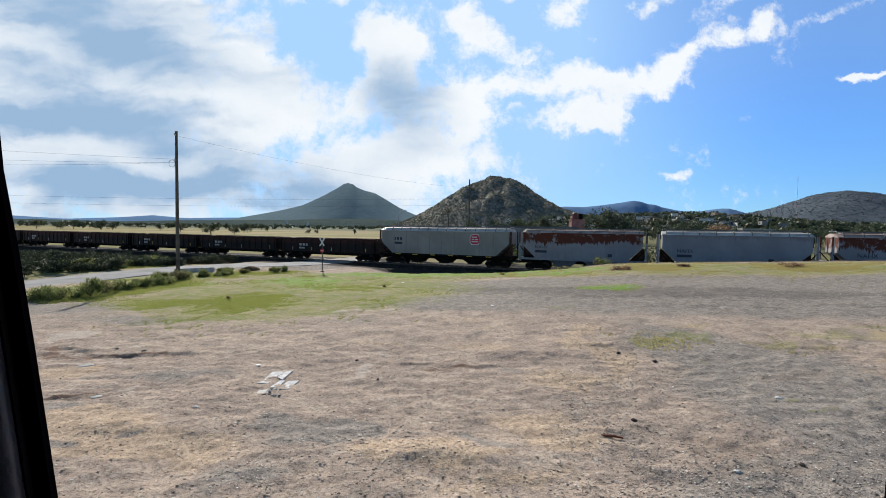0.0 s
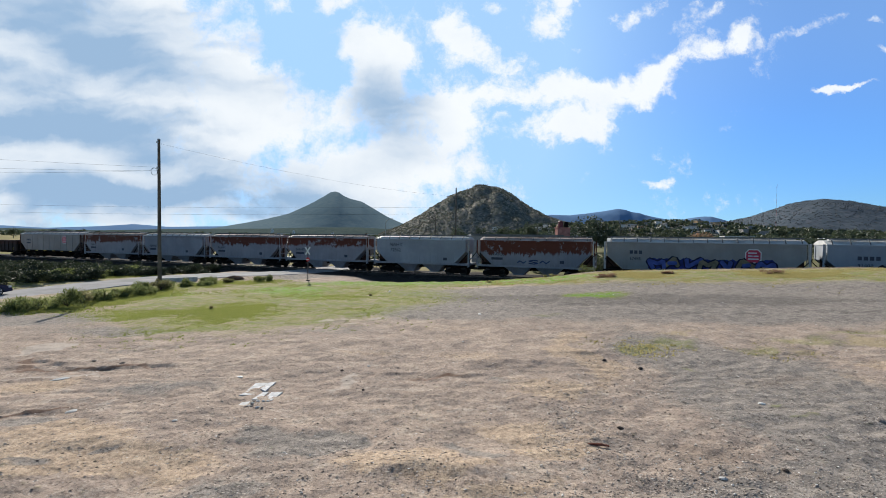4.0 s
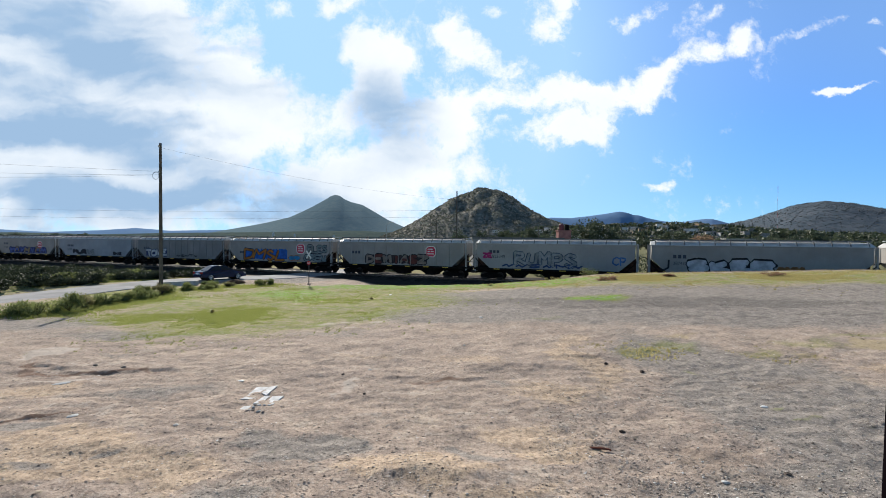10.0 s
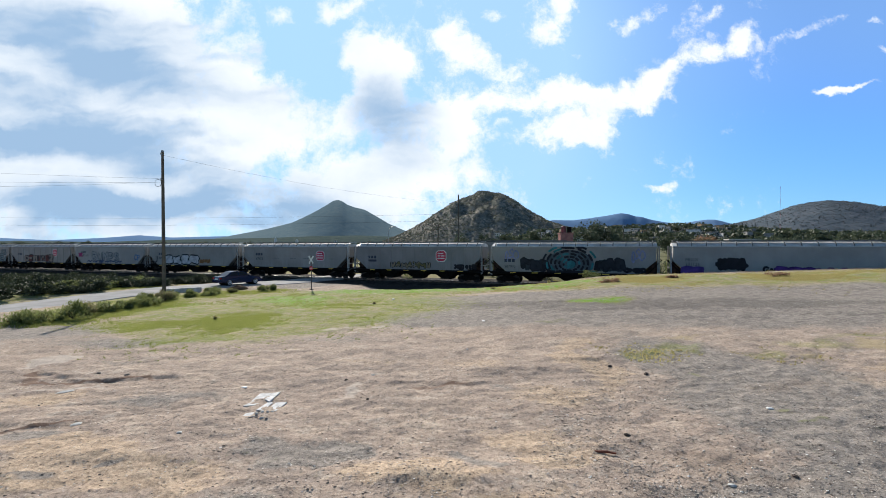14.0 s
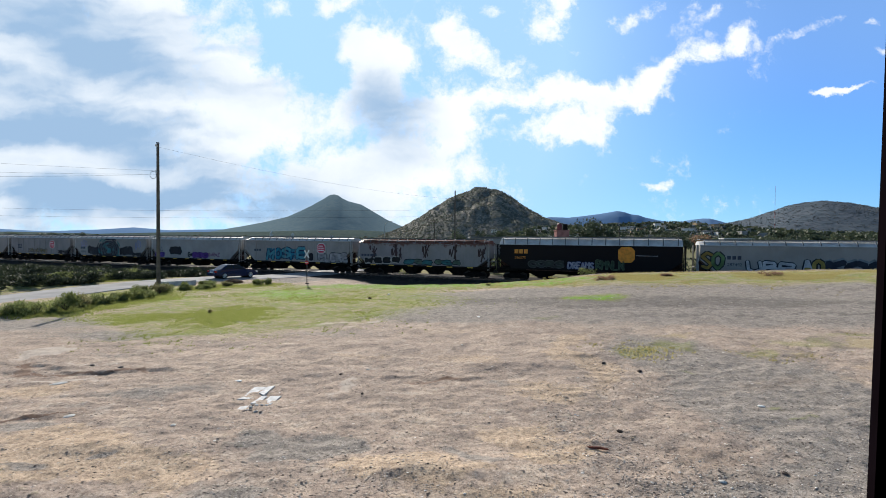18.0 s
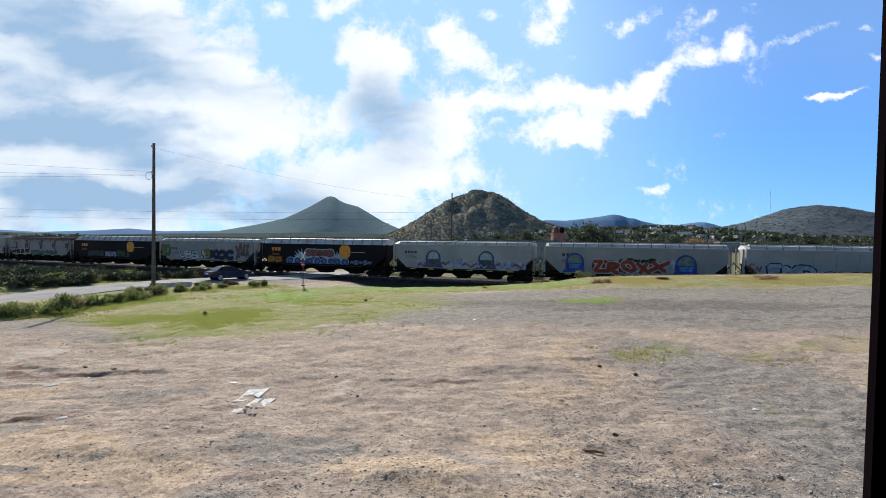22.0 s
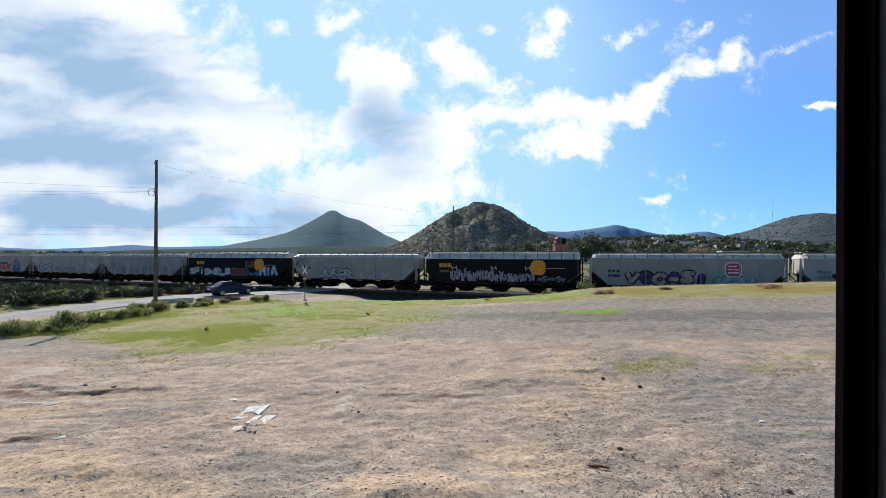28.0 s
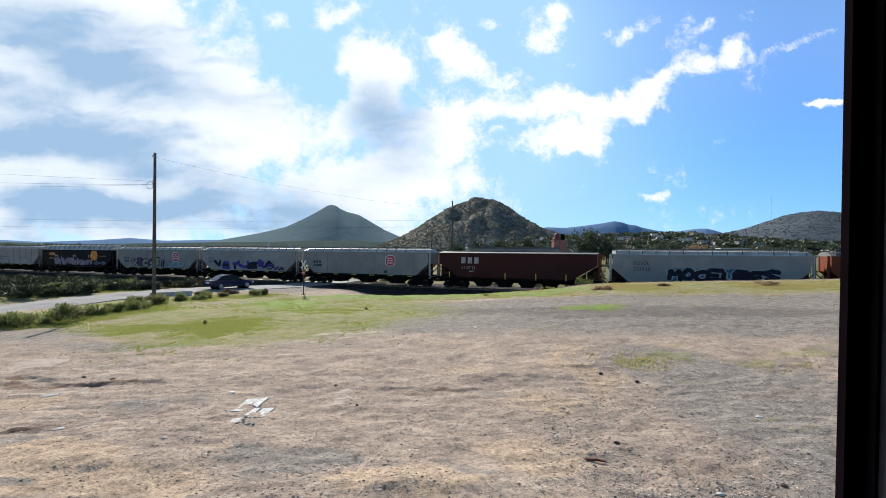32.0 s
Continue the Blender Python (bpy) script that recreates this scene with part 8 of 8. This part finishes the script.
for s in (1, -1):
    glass_panel("side_window", [(-0.35, s * 0.803, 0.99), (0.82, s * 0.803, 0.97), (0.22, s * 0.632, 1.36), (-0.35, s * 0.628, 1.41)])
    glass_panel("side_window", [(-1.45, s * 0.803, 1.00), (-0.42, s * 0.803, 0.99), (-0.42, s * 0.628, 1.41), (-0.98, s * 0.640, 1.38)])
glass_panel("windscreen", [(1.00, -0.72, 0.96), (1.00, 0.72, 0.96), (0.36, 0.58, 1.37), (0.36, -0.58, 1.37)])
glass_panel("rear_window", [(-1.74, -0.72, 0.98), (-1.74, 0.72, 0.98), (-1.10, 0.56, 1.40), (-1.10, -0.56, 1.40)])
WHEELS = []
for x in (1.45, -1.40):
    for s in (1, -1):
        bm = bmesh.new()
        prism(bm, [(0.32 * math.cos(k * math.pi / 12), 0.32 * math.sin(k * math.pi / 12)) for k in range(24)], "y", -0.10, 0.10)
        bmesh.ops.bevel(bm, geom=[e for e in bm.edges if abs(e.verts[0].co.y - e.verts[1].co.y) < 0.01], offset=0.03, segments=2, affect="EDGES")
        wh = part("wheel", bm, TYRE, sedan, "black tyre on a silver rim", pose(x, s * 0.77, 0.32))
        bm = bmesh.new()
        tube(bm, (0, s * 0.075, 0), (0, s * 0.112, 0), 0.055, seg=10)
        for k in range(7):
            a = k * 0.8976
            p, q = Vector((math.cos(a) * 0.05, s * 0.105, math.sin(a) * 0.05)), Vector((math.cos(a) * 0.21, s * 0.105, math.sin(a) * 0.21))
            tube(bm, p, q, 0.028, 0.034, 5)
        for k in range(20):
            a, b = k * 0.31416, (k + 1) * 0.31416
            tube(bm, (math.cos(a) * 0.215, s * 0.10, math.sin(a) * 0.215), (math.cos(b) * 0.215, s * 0.10, math.sin(b) * 0.215), 0.018, seg=5, caps=False)
        part("rim", bm, RIM, wh)
        WHEELS.append((wh, x, s * 0.77))
for s in (1, -1):
    bm = bmesh.new()
    box(bm, 2.12, 2.26, s * 0.72 - 0.16, s * 0.72 + 0.145, 0.56, 0.70)
    part("headlight", bm, LAMPG, sedan, "clear headlight")
    bm = bmesh.new()
    box(bm, -2.37, -2.22, s * 0.70 - 0.17, s * 0.70 + 0.165, 0.70, 0.86)
    part("tail_light", bm, TAILR, sedan, "red tail light")
    bm = bmesh.new()
    box(bm, 0.62, 0.78, min(s * 0.86, s * 1.0), max(s * 0.86, s * 1.0), 0.92, 1.04)
    part("wing_mirror", bm, CARP, sedan)
    for x in (0.05, -0.95):
        bm = bmesh.new()
        box(bm, x - 0.10, x + 0.10, s * 0.872 - 0.012, s * 0.872 + 0.012, 0.80, 0.83)
        part("door_handle", bm, CARP, sedan)
    for x in (0.98, -0.38, -1.12):
        bm = bmesh.new()
        box(bm, x - 0.006, x + 0.006, s * 0.861 - 0.003, s * 0.861 + 0.003, 0.34, 0.92)
        part("door_seam", bm, UNDER, sedan)
bm = bmesh.new()
box(bm, 2.30, 2.39, -0.75, 0.75, 0.28, 0.46)
part("bumper", bm, CARP, sedan)
bm = bmesh.new()
box(bm, -2.41, -2.31, -0.75, 0.75, 0.36, 0.58)
part("bumper", bm, CARP, sedan)
bm = bmesh.new()
box(bm, -2.385, -2.362, -0.26, 0.26, 0.64, 0.75)
part("number_plate", bm, WHITE, sedan)


# ---- odds and ends on the ground ----
def lump(bm, rx, ry, rz, seed, n=10):
    rg = random.Random(seed)
    rows = []
    for zf, rf in ((-0.25, 0.9), (0.15, 1.0), (0.55, 0.8), (0.9, 0.4)):
        rows.append([bm.verts.new((math.cos(k * 6.283 / n) * rx * rf * rg.uniform(0.8, 1.15), math.sin(k * 6.283 / n) * ry * rf * rg.uniform(0.8, 1.15), rz * zf * rg.uniform(0.85, 1.15))) for k in range(n)])
    for a, b in zip(rows, rows[1:]):
        for k in range(n):
            bm.faces.new((a[k], a[(k + 1) % n], b[(k + 1) % n], b[k]))
    bm.faces.new(rows[-1])


def ground_at(x, y):
    return float(rough_ground(np.array([x]), np.array([y]))[0])


def slab(x, y, pts, thick, label, seed):
    ob = bmesh.new()
    prism(ob, pts, "z", -0.06, thick)
    tagged(part("concrete_slab", ob, SLABM, None, m=pose(x, y, ground_at(x, y), random.Random(seed).uniform(-2, 2), random.Random(seed + 1).uniform(-2, 2), 0)), label, "slab", "broken slabs on the dirt")


slab(-5.0, 12.2, [(-0.10, -0.34), (0.27, -0.24), (0.24, 0.10), (-0.012, 0.06)], 0.006, "broken pale concrete slab flush in the dirt", 1)
slab(-4.85, 12.6, [(-0.21, -0.32), (0.10, -0.28), (0.12, 0.24), (-0.20, 0.24)], 0.006, "broken pale concrete slab flush in the dirt", 2)
slab(-4.63, 12.6, [(-0.10, -0.27), (0.10, -0.46), (0.10, 0.38), (-0.08, 0.26)], 0.006, "broken pale concrete slab flush in the dirt", 3)
slab(-4.45, 11.85, [(-0.19, -0.30), (0.012, -0.32), (0.012, 0.28), (-0.12, 0.26)], 0.006, "cracked pale concrete slab in the dirt", 4)
slab(-4.25, 11.88, [(-0.13, -0.34), (0.09, -0.32), (0.16, 0.32), (-0.12, 0.26)], 0.006, "cracked pale concrete slab in the dirt", 5)
slab(-4.74, 11.28, [(-0.12, -0.18), (0.10, -0.20), (0.08, 0.22), (-0.10, 0.16)], 0.012, "small tilted pale concrete slab in the dirt", 6)
rgs = random.Random(31)
for k in range(16):
    x, y = rgs.uniform(-4.62, -4.2), rgs.uniform(11.0, 11.5)
    bm = bmesh.new()
    lump(bm, rgs.uniform(0.025, 0.055), rgs.uniform(0.025, 0.05), rgs.uniform(0.015, 0.035), 200 + k, 7)
    tagged(part("rubble_piece", bm, CONC if k % 3 else STONE, None, m=pose(x, y, ground_at(x, y) + 0.005, 0, 0, k * 50)), "small grey piece of concrete rubble", "rubble", "rubble beside the slabs")
for k, (x, y, rx, ry, rz, m, lab) in enumerate((
        (-5.67, 13.27, 0.13, 0.10, 0.05, WHITE, "flat white stone on the dirt"), (-10.65, 13.15, 0.34, 0.16, 0.05, CONC, "flat pale stone slab on the dirt"), (-8.47, 10.74, 0.20, 0.13, 0.05, CONC, "flat pale stone on the dirt"), (-5.77, 10.17, 0.10, 0.08, 0.04, CONC, "flat pale stone on the dirt"),
        (7.85, 11.22, 0.13, 0.09, 0.05, WHITE, "flat white stone on the gravel"), (5.37, 15.06, 0.11, 0.08, 0.11, DARKSTONE, "dark stone on the gravel"), (6.18, 14.23, 0.17, 0.10, 0.10, DARKSTONE, "dark stone on the gravel"), (0.9, 17.6, 0.08, 0.07, 0.05, CONC, "pale stone on the dirt"),
        (2.0, 23.2, 0.16, 0.10, 0.06, WHITE, "pale stone on the dirt"), (-2.2, 14.6, 0.09, 0.07, 0.05, CONC, "pale stone on the dirt"), (-2.9, 13.9, 0.08, 0.06, 0.07, DARKSTONE, "dark stone on the dirt"), (-2.0, 12.3, 0.07, 0.06, 0.06, DARKSTONE, "dark stone on the dirt"), (3.9, 9.9, 0.12, 0.08, 0.07, DARKSTONE, "dark clod on the dirt"), (-11.0, 14.9, 0.14, 0.08, 0.06, STONE, "grey stone in the washed-out ledge"),
        (-9.9, 14.6, 0.12, 0.07, 0.06, STONE, "grey stone in the washed-out ledge"), (-3.8, 35.5, 0.20, 0.14, 0.12, WHITE, "white stone in the grass"), (6.2, 8.2, 0.09, 0.07, 0.06, DARKSTONE, "dark stone on the gravel"), (4.9, 7.9, 0.10, 0.08, 0.05, CONC, "pale stone on the gravel"), (9.8, 10.2, 0.14, 0.10, 0.08, STONE, "grey stone on the gravel"), (8.9, 8.8, 0.12, 0.09, 0.06, CONC, "pale stone on the gravel"))):
    bm = bmesh.new()
    lump(bm, rx * 0.7, ry * 0.7, rz * 0.55, k)
    tagged(part("stone", bm, m, None, m=pose(x, y, ground_at(x, y) + 0.01, 0, 0, k * 40)), lab, "stone", "stones on the field")
stick = thing("stick", "short reddish-brown stick lying on the dirt", "stick", pose(3.15, 9.12, ground_at(3.15, 9.12), 0, 0, -10))
bm = bmesh.new()
tube(bm, (-0.20, 0, 0.015), (0.05, 0.015, 0.03), 0.028, 0.026, 7), tube(bm, (0.05, 0.015, 0.03), (0.22, 0.0, 0.015), 0.026, 0.018, 7)
part("stem", bm, STICKM, stick)
cul = thing("culvert", "low pale concrete culvert head beside the road", "culvert", pose(-24.0, 43.0, gz(-24, 43), 0, 0, 42))
bm = bmesh.new()
box(bm, -1.6, 1.6, -0.14, 0.14, -0.3, 0.42)
part("head_wall", bm, CONC, cul)
bm = bmesh.new()
box(bm, -1.6, 1.6, 0.14, 0.75, -0.3, 0.36)
part("channel_side", bm, DARKSTONE, cul)
bm = bmesh.new()
lump(bm, 0.95, 0.55, 0.34, 77, 18)
tagged(part("earth_mound", bm, plain("dug_earth", (0.12, 0.075, 0.05), 0.95, 0, 0.4, 2.0, 12, 0.8), None, m=pose(-20.4, 46.6, gz(-20.4, 46.6), 0, 0, 40)), "low mound of dug brown earth beside the road", "earth mound")
plank = thing("plank", "long weathered timber lying at the road's edge", "plank", pose(-33.2, 51.6, gz(-33.2, 51.6) + 0.05, 0, 0, 12))
bm = bmesh.new()
box(bm, -1.6, 1.6, -0.12, 0.12, -0.1, 0.10)
part("timber", bm, WOODP, plank)


# ---- what moves ----
DRIVE = [(5.5, -31.7, 38.0, 44), (6.0, -30.19, 39.65, 44), (6.5, -28.89, 41.03, 45), (7.0, -27.78, 42.23, 46), (7.5, -26.75, 43.34, 47), (8.0, -25.76, 44.4, 48), (8.5, -24.9, 45.6, 50), (9.0, -24.1, 46.8, 51), (9.5, -23.4, 47.8, 51.5), (10.0, -22.85, 48.6, 52), (10.5, -22.45, 49.3, 52), (11.0, -22.2, 49.8, 52), (11.5, -22.05, 50.15, 52), (12.0, -22.0, 50.25, 52)]


def motions():
    times = [0, 8, 16, 24, 32]
    for car, q in TRAIN:
        walk(car, [(t, track_pose(q + SPEED * t)) for t in times])
    # the sedan comes up the road, slows and waits
    early = [(0.0, -34.7, 12.0, 88), (1.5, -34.2, 20.0, 86), (3.0, -33.6, 28.0, 80), (4.5, -33.3, 35.2, 62)]
    stops = early + DRIVE + [(32.0, DRIVE[-1][1], DRIVE[-1][2], 52)]
    rows, spins, gone = [], [], 0.0
    for i, (t, x, y, turn) in enumerate(stops):
        ax, ay = stops[max(i - 1, 0)][1:3]
        gone += math.hypot(x - ax, y - ay)
        rows.append((t, pose(x, y, road_height(x, y), 0, 0, turn)))
        spins.append((t, gone))
    walk(sedan, rows)
    for wh, wx, wy in WHEELS:
        fine = []
        for (t0, g0), (t1, g1) in zip(spins, spins[1:]):
            n = max(1, int((g1 - g0) / 0.30))
            fine += [(t0 + (t1 - t0) * k / n, g0 + (g1 - g0) * k / n) for k in range(n)]
        fine.append(spins[-1])
        walk(wh, [(t, pose(wx, wy, 0.32, 0, math.degrees(g / 0.32), 0)) for t, g in fine])


def road_height(x, y):
    _, hz = road_near(np.array([x]), np.array([y]))
    return float(hz[0]) + 0.02


motions()
